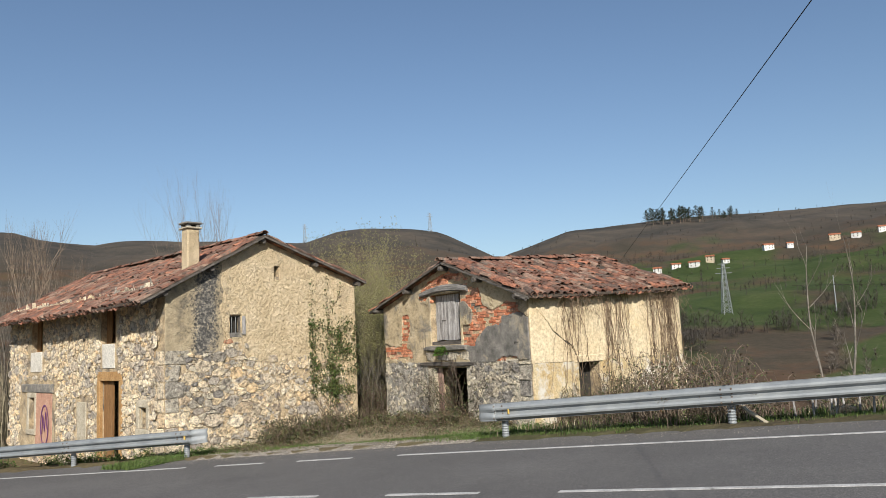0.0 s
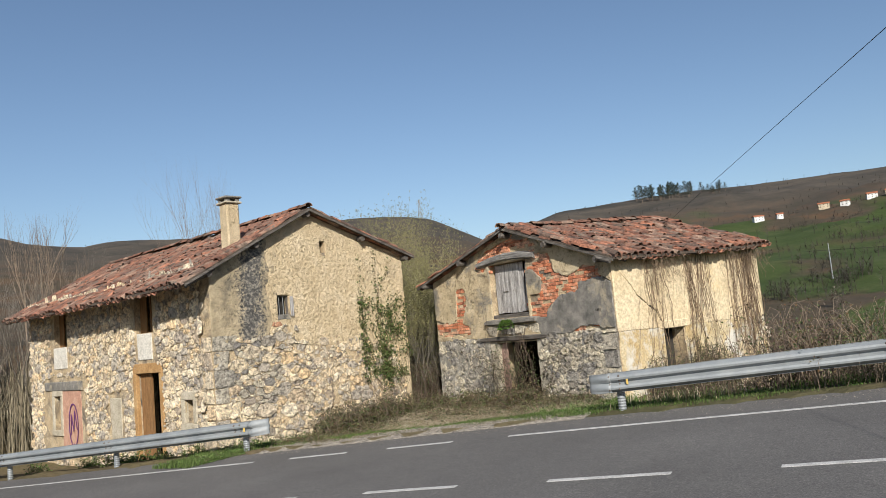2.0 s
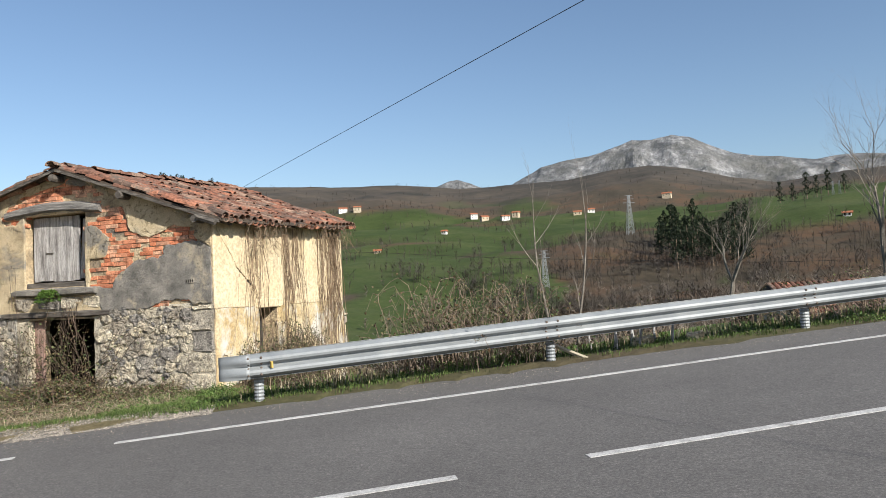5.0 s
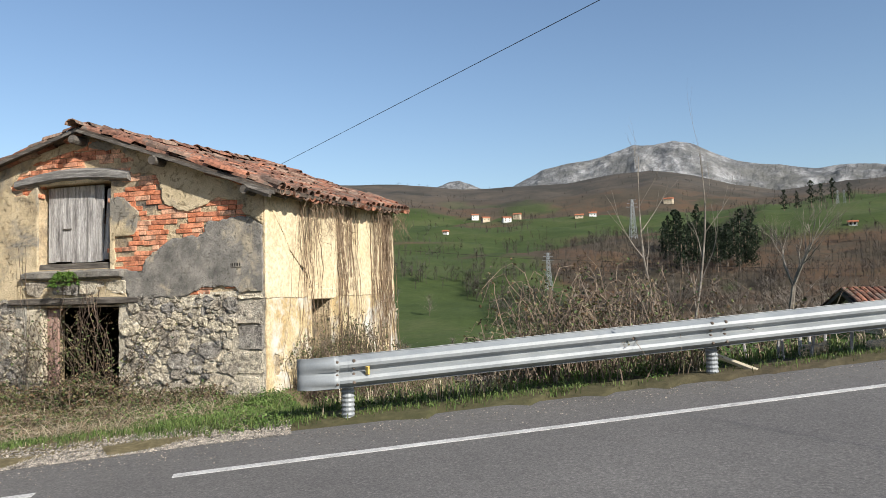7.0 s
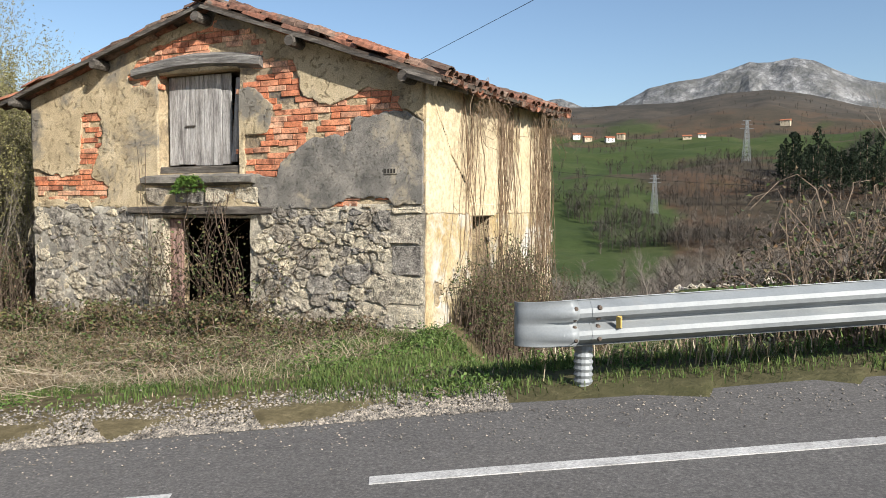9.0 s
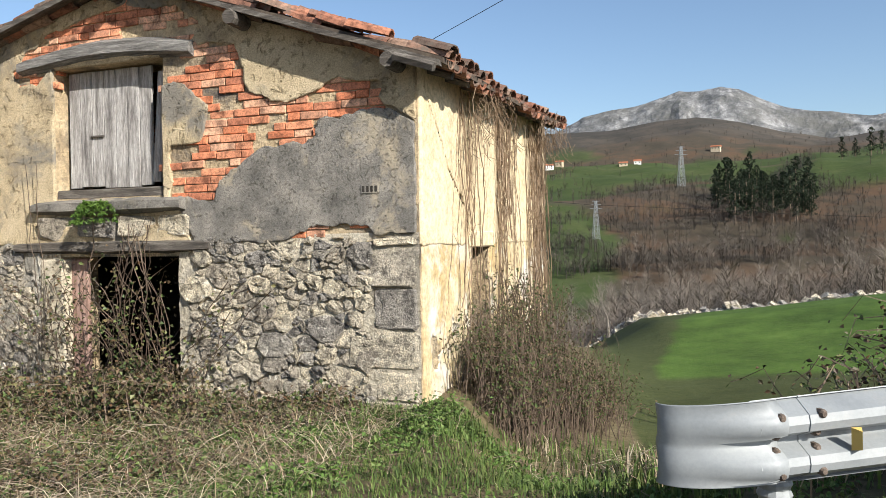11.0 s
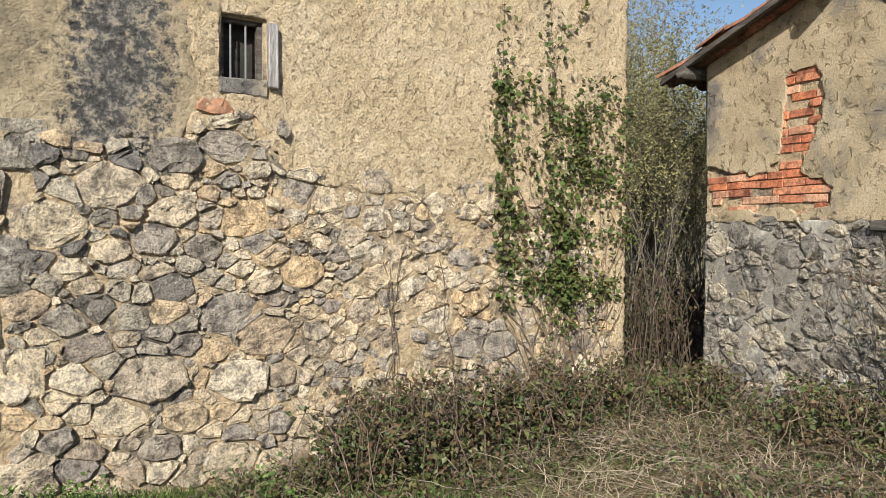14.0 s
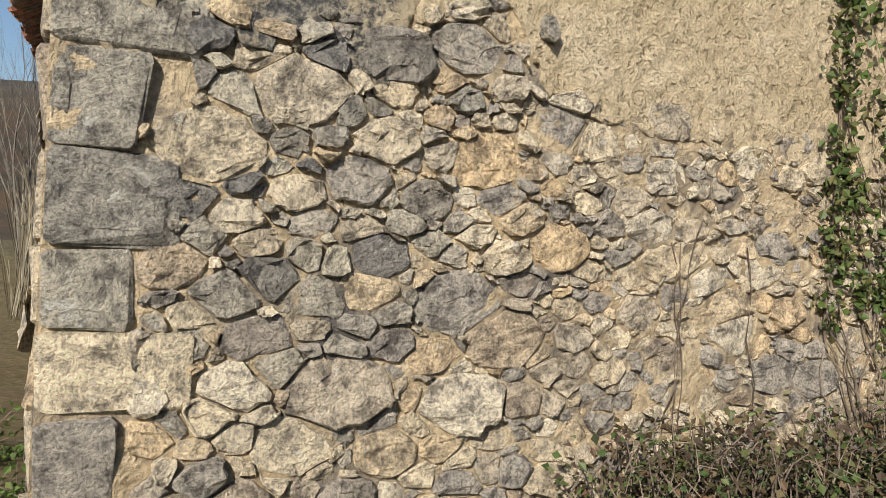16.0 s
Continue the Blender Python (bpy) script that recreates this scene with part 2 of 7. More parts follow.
# ---- mesh helpers ----
class Shape:
    """Vertices and faces gathered for one mesh."""

    def __init__(self):
        self.v, self.f = [], []

    def add(self, verts, faces):
        n = len(self.v)
        self.v += [tuple(p) for p in verts]
        self.f += [tuple(i + n for i in f) for f in faces]
        return self

    def box(self, x0, y0, z0, x1, y1, z1):
        return self.add([(x0, y0, z0), (x1, y0, z0), (x1, y1, z0), (x0, y1, z0), (x0, y0, z1), (x1, y0, z1), (x1, y1, z1), (x0, y1, z1)],
                        [(3, 2, 1, 0), (4, 5, 6, 7), (0, 1, 5, 4), (1, 2, 6, 5), (2, 3, 7, 6), (3, 0, 4, 7)])

    def tube(self, points, radii, sides=5, cap=True):
        pts = [Vector(p) for p in points]
        n = len(self.v)
        for k, p in enumerate(pts):
            d = (pts[min(k + 1, len(pts) - 1)] - pts[max(k - 1, 0)])
            d = d.normalized() if d.length > 1e-6 else Vector((0, 0, 1))
            a = d.cross(Vector((0.31, 0.17, 0.93)))
            if a.length < 0.1:
                a = d.cross(Vector((1, 0, 0)))
            a.normalize()
            b = d.cross(a)
            r = radii[k] if isinstance(radii, (list, tuple)) else radii
            for s in range(sides):
                w = 2 * math.pi * s / sides
                self.v.append(tuple(p + a * (r * math.cos(w)) + b * (r * math.sin(w))))
        for k in range(len(pts) - 1):
            for s in range(sides):
                t = (s + 1) % sides
                self.f.append((n + k * sides + s, n + k * sides + t, n + (k + 1) * sides + t, n + (k + 1) * sides + s))
        if cap:
            self.f.append(tuple(n + s for s in reversed(range(sides))))
            e = n + (len(pts) - 1) * sides
            self.f.append(tuple(e + s for s in range(sides)))
        return self

    def mesh(self, name, mat, smooth=False):
        me = bpy.data.meshes.new(name)
        me.from_pydata(self.v, [], self.f)
        if smooth:
            me.polygons.foreach_set("use_smooth", [True] * len(me.polygons))
        me.materials.append(mat)
        me.update()
        return me


def part(name, shape, mat, parent=None, label="", smooth=False):
    me = shape if isinstance(shape, bpy.types.Mesh) else shape.mesh(name, mat, smooth)
    ob = new(name, me)
    if parent:
        ob.parent = parent
    if label:
        tagged(ob, label)
    return ob


def thing(name, m, label, category, group="", kind=""):
    ob = new(name)
    ob.matrix_world = m
    return tagged(ob, label, category, group, kind)


def soft_box(x0, y0, z0, x1, y1, z1, r=0.01, jitter=0.0):
    """A box with bevelled, slightly uneven edges."""
    bm = bmesh.new()
    bmesh.ops.create_cube(bm, size=1.0)
    for v in bm.verts:
        v.co = Vector(((x0 + x1) / 2 + v.co.x * (x1 - x0), (y0 + y1) / 2 + v.co.y * (y1 - y0), (z0 + z1) / 2 + v.co.z * (z1 - z0)))
    bmesh.ops.bevel(bm, geom=bm.edges[:], offset=r, segments=1, affect="EDGES")
    if jitter:
        for v in bm.verts:
            v.co += noise.noise_vector(v.co * 5.0) * jitter
    s = Shape()
    bm.verts.index_update()
    s.add([v.co for v in bm.verts], [[v.index for v in f.verts] for f in bm.faces])
    bm.free()
    return s


def slab(x0, x1, top, z0, holes, depth, zs=()):
    """A thick wall in the x-z plane, outer face at y=0 and inner at y=depth; top is a list of (x, z) along its upper edge,
    holes are (x0, x1, z0, z1) that go right through."""
    def topz(x):
        for (xa, za), (xb, zb) in zip(top, top[1:]):
            if xa <= x <= xb:
                return za + (zb - za) * (x - xa) / (xb - xa)
        return top[-1][1]
    xs = sorted({x0, x1, *[p[0] for p in top if x0 < p[0] < x1], *[h[0] for h in holes], *[h[1] for h in holes]})
    zl = sorted({z0, *[h[2] for h in holes], *[h[3] for h in holes], *zs})
    bm = bmesh.new()
    grid = {}

    def vert(i, j):
        if (i, j) not in grid:
            grid[i, j] = bm.verts.new((xs[i], 0, min(zl[j], topz(xs[i])) if j < len(zl) else topz(xs[i])))
        return grid[i, j]
    for i in range(len(xs) - 1):
        for j in range(len(zl)):
            cx = (xs[i] + xs[i + 1]) / 2
            cz = (zl[j] + (zl[j + 1] if j + 1 < len(zl) else 99)) / 2
            if any(h[0] < cx < h[1] and h[2] < cz < h[3] for h in holes):
                continue
            bm.faces.new([vert(i, j), vert(i + 1, j), vert(i + 1, j + 1), vert(i, j + 1)])
    bmesh.ops.remove_doubles(bm, verts=bm.verts[:], dist=1e-5)
    ext = bmesh.ops.extrude_face_region(bm, geom=bm.faces[:])
    for g in ext["geom"]:
        if isinstance(g, bmesh.types.BMVert):
            g.co.y += depth
    bmesh.ops.recalc_face_normals(bm, faces=bm.faces[:])
    s = Shape()
    bm.verts.index_update()
    s.add([v.co for v in bm.verts], [[v.index for v in f.verts] for f in bm.faces])
    bm.free()
    return s


def sheet(field, x0, x1, z0, z1, res, out, back=0.0, rough=0.0, rscale=3.0):
    """A coat of plaster in the x-z plane: it covers where field(x, z) > 0, its face stands out by `out` towards -y."""
    nx, nz = max(2, int((x1 - x0) / res)), max(2, int((z1 - z0) / res))
    X, Z = np.linspace(x0, x1, nx + 1), np.linspace(z0, z1, nz + 1)
    F = [[field(x, z) for x in X] for z in Z]
    s = Shape()
    ids, border = {}, []

    def node(key, x, z):
        if key not in ids:
            ids[key] = len(s.v)
            y = -(out(x, z) if callable(out) else out)
            if rough:
                p = Vector((x, 0.3, z))
                y -= rough * (noise.noise(p * rscale) + 0.5 * noise.noise(p * rscale * 2.7))
            s.v.append((x, y, z))
        return ids[key]
    for j in range(nz):
        for i in range(nx):
            cs = [(i, j), (i + 1, j), (i + 1, j + 1), (i, j + 1)]
            val = [F[b][a] for a, b in cs]
            if max(val) <= 0:
                continue
            ring, cuts = [], []
            for k in range(4):
                (a, b), (c, d) = cs[k], cs[(k + 1) % 4]
                fa, fb = val[k], val[(k + 1) % 4]
                if fa > 0:
                    ring.append(node((a, b), X[a], Z[b]))
                if (fa > 0) != (fb > 0):
                    t = min(0.98, max(0.02, fa / (fa - fb)))
                    key = ("e",) + tuple(sorted(((a, b), (c, d))))
                    ring.append(node(key, X[a] + (X[c] - X[a]) * t, Z[b] + (Z[d] - Z[b]) * t))
                    cuts.append((len(ring) - 1, fa > 0))
            if len(ring) >= 3:
                s.f.append(tuple(ring))
                for p, leaving in cuts:
                    if leaving and len(cuts) == 2:
                        q = [c for c, l in cuts if not l][0]
                        border.append((ring[p], ring[q]))
    for a, b in border:
        n = len(s.v)
        (xa, _, za), (xb, _, zb) = s.v[a], s.v[b]
        s.v += [(xa, back, za), (xb, back, zb)]
        s.f.append((b, a, n, n + 1))
    return s


def fbm(x, z, scale, seed=0.0, octaves=4):
    p = Vector((x * scale, seed, z * scale))
    t, amp = 0.0, 1.0
    for _ in range(octaves):
        t += amp * noise.noise(p)
        p, amp = p * 2.03, amp * 0.5
    return t


def in_poly(poly, x, z):
    """Signed distance to a polygon, positive inside."""
    inside, best = False, 1e9
    for (xa, za), (xb, zb) in zip(poly, poly[1:] + poly[:1]):
        if (za > z) != (zb > z) and x < (xb - xa) * (z - za) / (zb - za) + xa:
            inside = not inside
        dx, dz = xb - xa, zb - za
        t = max(0, min(1, ((x - xa) * dx + (z - za) * dz) / (dx * dx + dz * dz + 1e-12)))
        best = min(best, math.hypot(x - xa - t * dx, z - za - t * dz))
    return best if inside else -best


# ---- the lie of the land ----
RU, RV = Vector((0.8796, 0.4756)), Vector((-0.4756, 0.8796))


def smooth(a, b, x):
    t = max(0.0, min(1.0, (x - a) / (b - a)))
    return t * t * (3 - 2 * t)


def road_z(x, y):
    u, v = x * RU.x + y * RU.y, x * RV.x + y * RV.y
    return -0.67 + 0.0266 * v + (0.073 * (u + 7) if u < -7 else 0.064 * (u + 7))


def interp(table, x):
    if x <= table[0][0]:
        return table[0][1]
    for (xa, ya), (xb, yb) in zip(table, table[1:]):
        if x <= xb:
            return ya + (yb - ya) * (x - xa) / (xb - xa)
    return table[-1][1]


CENTRE = (-10.0, 5.0)
RIDGE = [(-180, 5.0), (-120, 7.0), (-95, 8.6), (-86, 8.75), (-84, 8.25), (-81, 7.9), (-79, 8.3), (-72, 8.3), (-66.3, 8.0), (-63.7, 8.9), (-61.6, 9.05), (-58.6, 8.9),
         (-56, 8.45), (-53.6, 7.3), (-51.7, 6.35), (-49.7, 7.0), (-46.3, 8.15), (-42.6, 8.2), (-38.5, 8.3), (-34.7, 8.25), (-31, 8.15), (-25.4, 8.05),
         (-21, 7.95), (-17, 7.6), (-12.5, 7.6), (-8.7, 7.65), (-5, 8.2), (-2.5, 8.4), (0, 7.9), (3.2, 6.9), (6, 6.3), (9, 6.6), (13, 6.7), (25, 7.0), (60, 6), (120, 5), (180, 5.0)]
FIELD = [(-180, -2.0), (-70, -3.0), (-40, -9.0), (-25, -9.5), (-12, -8.2), (-8, -5.9), (0.7, -4.9), (9, -3.7), (20, -2.5), (40, 0.0), (180, 0.0)]


def land_z(x, y):
    near = road_z(x, y)
    v = x * RV.x + y * RV.y
    near -= 0.33 * smooth(13.3, 16.2, v)
    d0 = 13.6 + 10.0 * smooth(-12.2, -16.5, x)
    d = v - d0
    if d > 0:
        near -= 2.6 * (1 - math.exp(-d / 8.0)) * smooth(0, 2, d)
    dx, dy = x - CENTRE[0], y - CENTRE[1]
    r = math.hypot(dx, dy)
    if r < 14:
        return near
    az = math.degrees(math.atan2(dx, dy))
    fe = math.tan(radians(interp(FIELD, az)))
    rg = math.tan(radians(interp(RIDGE, az)))
    flat = max(-3.0, min(3.0, near)) if v < 13 else near
    side = smooth(-14, -2, -v)
    table = [(14, near), (26, 1 + 26 * fe * 1.0), (50, 1 + 50 * fe), (62, 1 + 62 * fe - 2.5), (110, -14), (170, -11), (280, 4), (480, 1 + 480 * math.tan(radians(3.4))),
             (850, 1 + 850 * math.tan(radians(5.0))), (1500, 1 + 1500 * rg), (1900, 1 + 1900 * rg * 0.9), (2600, 120), (4700, 60)]
    if az > 1.5 or az < -110:
        k = smooth(1.5, 6, az) if az > 0 else 1.0
        table[7] = (480, table[7][1] * (1 - k) + k * (1 + 480 * math.tan(radians(interp(RIDGE, az) - 0.9))))
    z = interp(table, r)
    if side > 0:
        z = z * (1 - side) + side * (interp([(14, near), (40, -0.5), (300, 10), (1500, 1 + 1500 * rg), (2600, 60), (4700, 40)], r))
    bumps = 0.0
    if r > 55:
        a = min(1.0, (r - 55) / 60) * min(r * 0.02, 14.0)
        if 1350 < r < 2000:
            a *= 0.25
        bumps = a * (fbm(x, y, 0.006, 3.1) * 0.8 + 0.25 * fbm(x, y, 0.03, 5.0))
    return z * smooth(13, 30, r) + near * (1 - smooth(13, 30, r)) + bumps


def cover(x, y, z):
    """What grows there: 0 scrub and bare wood, 1 pasture; second value: dry litter near the houses."""
    dx, dy = x - CENTRE[0], y - CENTRE[1]
    r, az = math.hypot(dx, dy), math.degrees(math.atan2(dx, dy))
    v = x * RV.x + y * RV.y
    if r < 58 and az > -14 and v > 13.6:
        return smooth(16.0, 19.0, v - 3.0 * smooth(0.0, 40.0, x + 12)) * 0.95 + 0.05, 0.15
    if r < 58:
        return 0.35 + 0.4 * fbm(x, y, 0.5, 2.0), 0.6 if x < -12 else 0.25
    n = fbm(x, y, 0.012 if r < 500 else 0.006, 9.0)
    az += 3.0 * fbm(x, y, 0.01, 21.0)
    lr = r * (1 + 0.25 * fbm(x, y, 0.008, 27.0))
    base = interp([(58, -0.9), (130, -0.6), (190, 0.0), (300, 0.10), (480, 0.22), (850, 0.28), (1000, -0.25), (1300, -0.9), (5000, -1)], lr)
    base += 0.45 * smooth(-28, -25, az) * smooth(-10, -13, az) * smooth(100, 140, lr) * smooth(420, 330, lr)
    west = smooth(-46, -50, az)
    base = base * (1 - west) + west * -0.6
    base -= 0.85 * smooth(-10.5, -8.5, az) * smooth(3.5, 1.5, az) * smooth(480, 380, lr)
    east = smooth(3.5, 5.5, az)
    base = base * (1 - east) + east * (interp([(120, -0.8), (300, -0.8), (340, 0.6), (900, 0.6), (1000, -0.5)], lr))
    return smooth(-0.08, 0.08, n * 0.6 + base), 0.0


def ground():
    m, nt, b = material("earth_and_grass", (0.1, 0.12, 0.05), 0.95)
    b.inputs["Specular IOR Level"].default_value = 0.1
    at = nt.nodes.new("ShaderNodeAttribute")
    at.attribute_name = "cover"
    sep = nt.nodes.new("ShaderNodeSeparateColor")
    nt.links.new(at.outputs["Color"], sep.inputs[0])
    n1, n2, n3 = noise_node(nt, 0.02, 8, 0.7), noise_node(nt, 0.5, 8, 0.7), noise_node(nt, 9.0, 6, 0.7)
    green = ramp(nt, n1, [(0.3, (0.038, 0.056, 0.018)), (0.5, (0.058, 0.082, 0.026)), (0.7, (0.092, 0.105, 0.044))])
    scrub = ramp(nt, n1, [(0.3, (0.055, 0.048, 0.033)), (0.48, (0.085, 0.068, 0.048)), (0.58, (0.120, 0.075, 0.047)), (0.75, (0.08, 0.082, 0.040))])
    dry = ramp(nt, n3, [(0.3, (0.10, 0.08, 0.045)), (0.5, (0.20, 0.16, 0.09)), (0.7, (0.34, 0.27, 0.16))])
    lush = ramp(nt, n2, [(0.3, (0.048, 0.110, 0.016)), (0.55, (0.074, 0.155, 0.022)), (0.75, (0.105, 0.185, 0.036))])
    green = mix(nt, at.outputs["Alpha"], green, lush)
    col = mix(nt, sep.outputs[0], scrub, green)
    col = mix(nt, sep.outputs[1], col, dry)
    col = mix(nt, 0.7, col, ramp(nt, n2, [(0.25, (0.45, 0.45, 0.42)), (0.7, (1.0, 1.0, 1.0))]), "MULTIPLY")
    # Far hills: moorland tone mixed in by distance, painting haze into the colour.
    moor_haze = mix(nt, sep.outputs[2], col, ramp(nt, noise_node(nt, 0.009, 10, 0.75), [(0.36, (0.042, 0.040, 0.034)), (0.5, (0.070, 0.061, 0.050)), (0.62, (0.100, 0.082, 0.063)), (0.72, (0.072, 0.074, 0.052))]))
    nt.links.new(moor_haze, b.inputs["Base Color"])
    bump(nt, b, add(nt, n2, n3), 0.6, 0.05)
    radii = [0.0]
    while radii[-1] < 4700:
        r = radii[-1]
        radii.append(r + (0.5 if r < 16 else max(0.5, r * 0.035)))
    azs = [a * 0.7 - 92 for a in range(int(122 / 0.7))] + list(np.arange(30.0, 268.0, 4.0))
    s, cols = Shape(), []
    for r in radii:
        for a in azs:
            x, y = CENTRE[0] + r * math.sin(radians(a)), CENTRE[1] + r * math.cos(radians(a))
            z = land_z(x, y)
            v = x * RV.x + y * RV.y
            if -14 < v < 12.85 and r < 300:
                z -= 0.06 if v > 3.0 or r > 20 else 0.0
            elif r < 16:
                z += 0.05 * noise.noise(Vector((x * 0.9, y * 0.9, 0))) + 0.03
            s.v.append((x, y, z))
            g, d = cover(x, y, z)
            # third channel grows with distance and drives the painted haze on the hills
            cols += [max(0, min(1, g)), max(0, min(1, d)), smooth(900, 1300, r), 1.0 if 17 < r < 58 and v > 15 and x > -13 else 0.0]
    n = len(azs)
    for i in range(len(radii) - 1):
        for k in range(n):
            q = (k + 1) % n
            if i == 0:
                s.f.append((k, n + q, n + k))
            else:
                s.f.append((i * n + k, i * n + q, (i + 1) * n + q, (i + 1) * n + k))
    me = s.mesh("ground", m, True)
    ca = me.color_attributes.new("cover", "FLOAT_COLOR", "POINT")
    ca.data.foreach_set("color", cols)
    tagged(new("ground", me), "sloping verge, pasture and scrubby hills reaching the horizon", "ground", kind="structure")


ground()


def mountain():
    """The bare limestone massif at the head of the valley."""
    m, nt, b = material("bare_limestone", (0.4, 0.4, 0.4), 0.95)
    b.inputs["Specular IOR Level"].default_value = 0.1
    n1, n2 = noise_node(nt, 0.004, 9, 0.7), noise_node(nt, 0.012, 9, 0.75, stretch=(1, 1, 0.35))
    rock = ramp(nt, n2, [(0.40, (0.12, 0.125, 0.13)), (0.5, (0.22, 0.225, 0.23)), (0.60, (0.42, 0.42, 0.42))])
    col = mix(nt, ramp(nt, n1, [(0.42, (0, 0, 0)), (0.62, (1, 1, 1))]), rock, (0.15, 0.15, 0.14))
    nt.links.new(col, b.inputs["Base Color"])
    bump(nt, b, n2, 1.0, 40.0)
    crest = [(-22, 6.5), (-18.6, 7.6), (-17.2, 8.15), (-16.5, 8.2), (-15.6, 7.9), (-14.6, 7.45), (-12.6, 7.6), (-11.8, 8.0), (-10.4, 8.75), (-8, 9.2), (-6.8, 9.35),
             (-5.2, 9.75), (-3.6, 10.25), (-2.2, 10.15), (-0.8, 10.35), (0.4, 10.1), (2, 9.3), (3.4, 8.65), (5, 8.25), (6.6, 8.0), (8.5, 7.65), (10, 7.75),
             (12, 7.6), (16, 7.0), (22, 6.0)]
    s = Shape()
    nA, nR = 330, 46
    for j in range(nR + 1):
        f = j / nR
        for i in range(nA + 1):
            az = -22 + 44 * i / nA
            el = interp(crest, az)
            r = 3300 + 900 * f
            top = 4000 * math.tan(radians(el))
            rise = (f / 0.78) ** 0.8 if f < 0.78 else 1 - (f - 0.78) * 1.5
            x, y = CENTRE[0] + r * math.sin(radians(az)), CENTRE[1] + r * math.cos(radians(az))
            rough = noise.multi_fractal(Vector((x * 0.005, y * 0.005, 1.7)), 0.9, 2.1, 6) - 1.0
            z = 150 + (top - 150) * rise + rough * 42 * (1 - abs(f - 0.4)) * min(1.0, (1.02 - rise) * 4 + 0.18)
            s.v.append((x, y, z))
    w = nA + 1
    for j in range(nR):
        for i in range(nA):
            s.f.append((j * w + i, j * w + i + 1, (j + 1) * w + i + 1, (j + 1) * w + i))
    tagged(part("mountain", s, m), "bare grey limestone mountain range in haze", "mountain", kind="structure")


mountain()


# ---- the road ----
def strip(name, u0, u1, v0, v1, lift, mat, step=1.0, wave=0.0, label=""):
    s = Shape()
    n = max(1, int((u1 - u0) / step))
    for k in range(n + 1):
        u = u0 + (u1 - u0) * k / n
        for side, v in ((0, v0), (1, v1)):
            vv = v + (wave * fbm(u, 0, 0.8, side * 7.0) if wave else 0)
            x, y = RU.x * u + RV.x * vv, RU.y * u + RV.y * vv
            z = road_z(x, y) + lift
            s.v += [(x, y, z), (x, y, z - 0.03)]
    for k in range(n):
        a = k * 4
        s.f += [(a, a + 4, a + 6, a + 2), (a + 2, a + 6, a + 7, a + 3), (a + 4, a, a + 1, a + 5)]
    s.f += [(0, 2, 3, 1), (n * 4 + 1, n * 4 + 3, n * 4 + 2, n * 4)]
    return s


def road():
    m, nt, b = material("asphalt", (0.1, 0.1, 0.1), 0.9)
    b.inputs["Specular IOR Level"].default_value = 0.3
    n1, n2, n3 = noise_node(nt, 0.5, 6), noise_node(nt, 48, 5, 0.85), noise_node(nt, 14, 6)
    col = ramp(nt, n1, [(0.3, (0.122, 0.115, 0.109)), (0.7, (0.168, 0.159, 0.149))])
    col = mix(nt, 0.65, col, ramp(nt, n2, [(0.38, (0.30, 0.30, 0.30)), (0.56, (1.0, 1.0, 1.0)), (0.68, (2.1, 2.05, 1.98))]), "MULTIPLY")
    col = mix(nt, 0.3, col, ramp(nt, n3, [(0.35, (0.6, 0.6, 0.6)), (0.6, (1.0, 1.0, 1.0))]), "MULTIPLY")
    nt.links.new(col, b.inputs["Base Color"])
    bump(nt, b, n2, 0.5, 0.006)
    top = part("asphalt", strip("asphalt", -45, 60, 4.3, 12.88, 0.0, m, 0.25, 0.045), m)
    rd = thing("road", Matrix(), "grey asphalt road with worn white lines, sloping downhill", "road", kind="structure")
    top.parent = rd
    for v, runs in ((11.70, [(-45, -12.34), (-11.47, -10.25), (-9.40, -8.18), (-7.18, 60)]),
                    (8.42, [(-45, -11.0), (-10.0, -8.75), (-7.7, -6.47), (-5.37, -4.08), (-3.07, 60)]),
                    (5.1, [(-45, 60)])):
        for u0, u1 in runs:
            part("line", strip("line", u0, u1, v - 0.05, v + 0.05, 0.005, M_WHITEP, 0.5), M_WHITEP, rd, "worn white road paint")


road()


# ---- the rail ----
def rail_z(x, y):
    return road_z(x, y) + 0.02


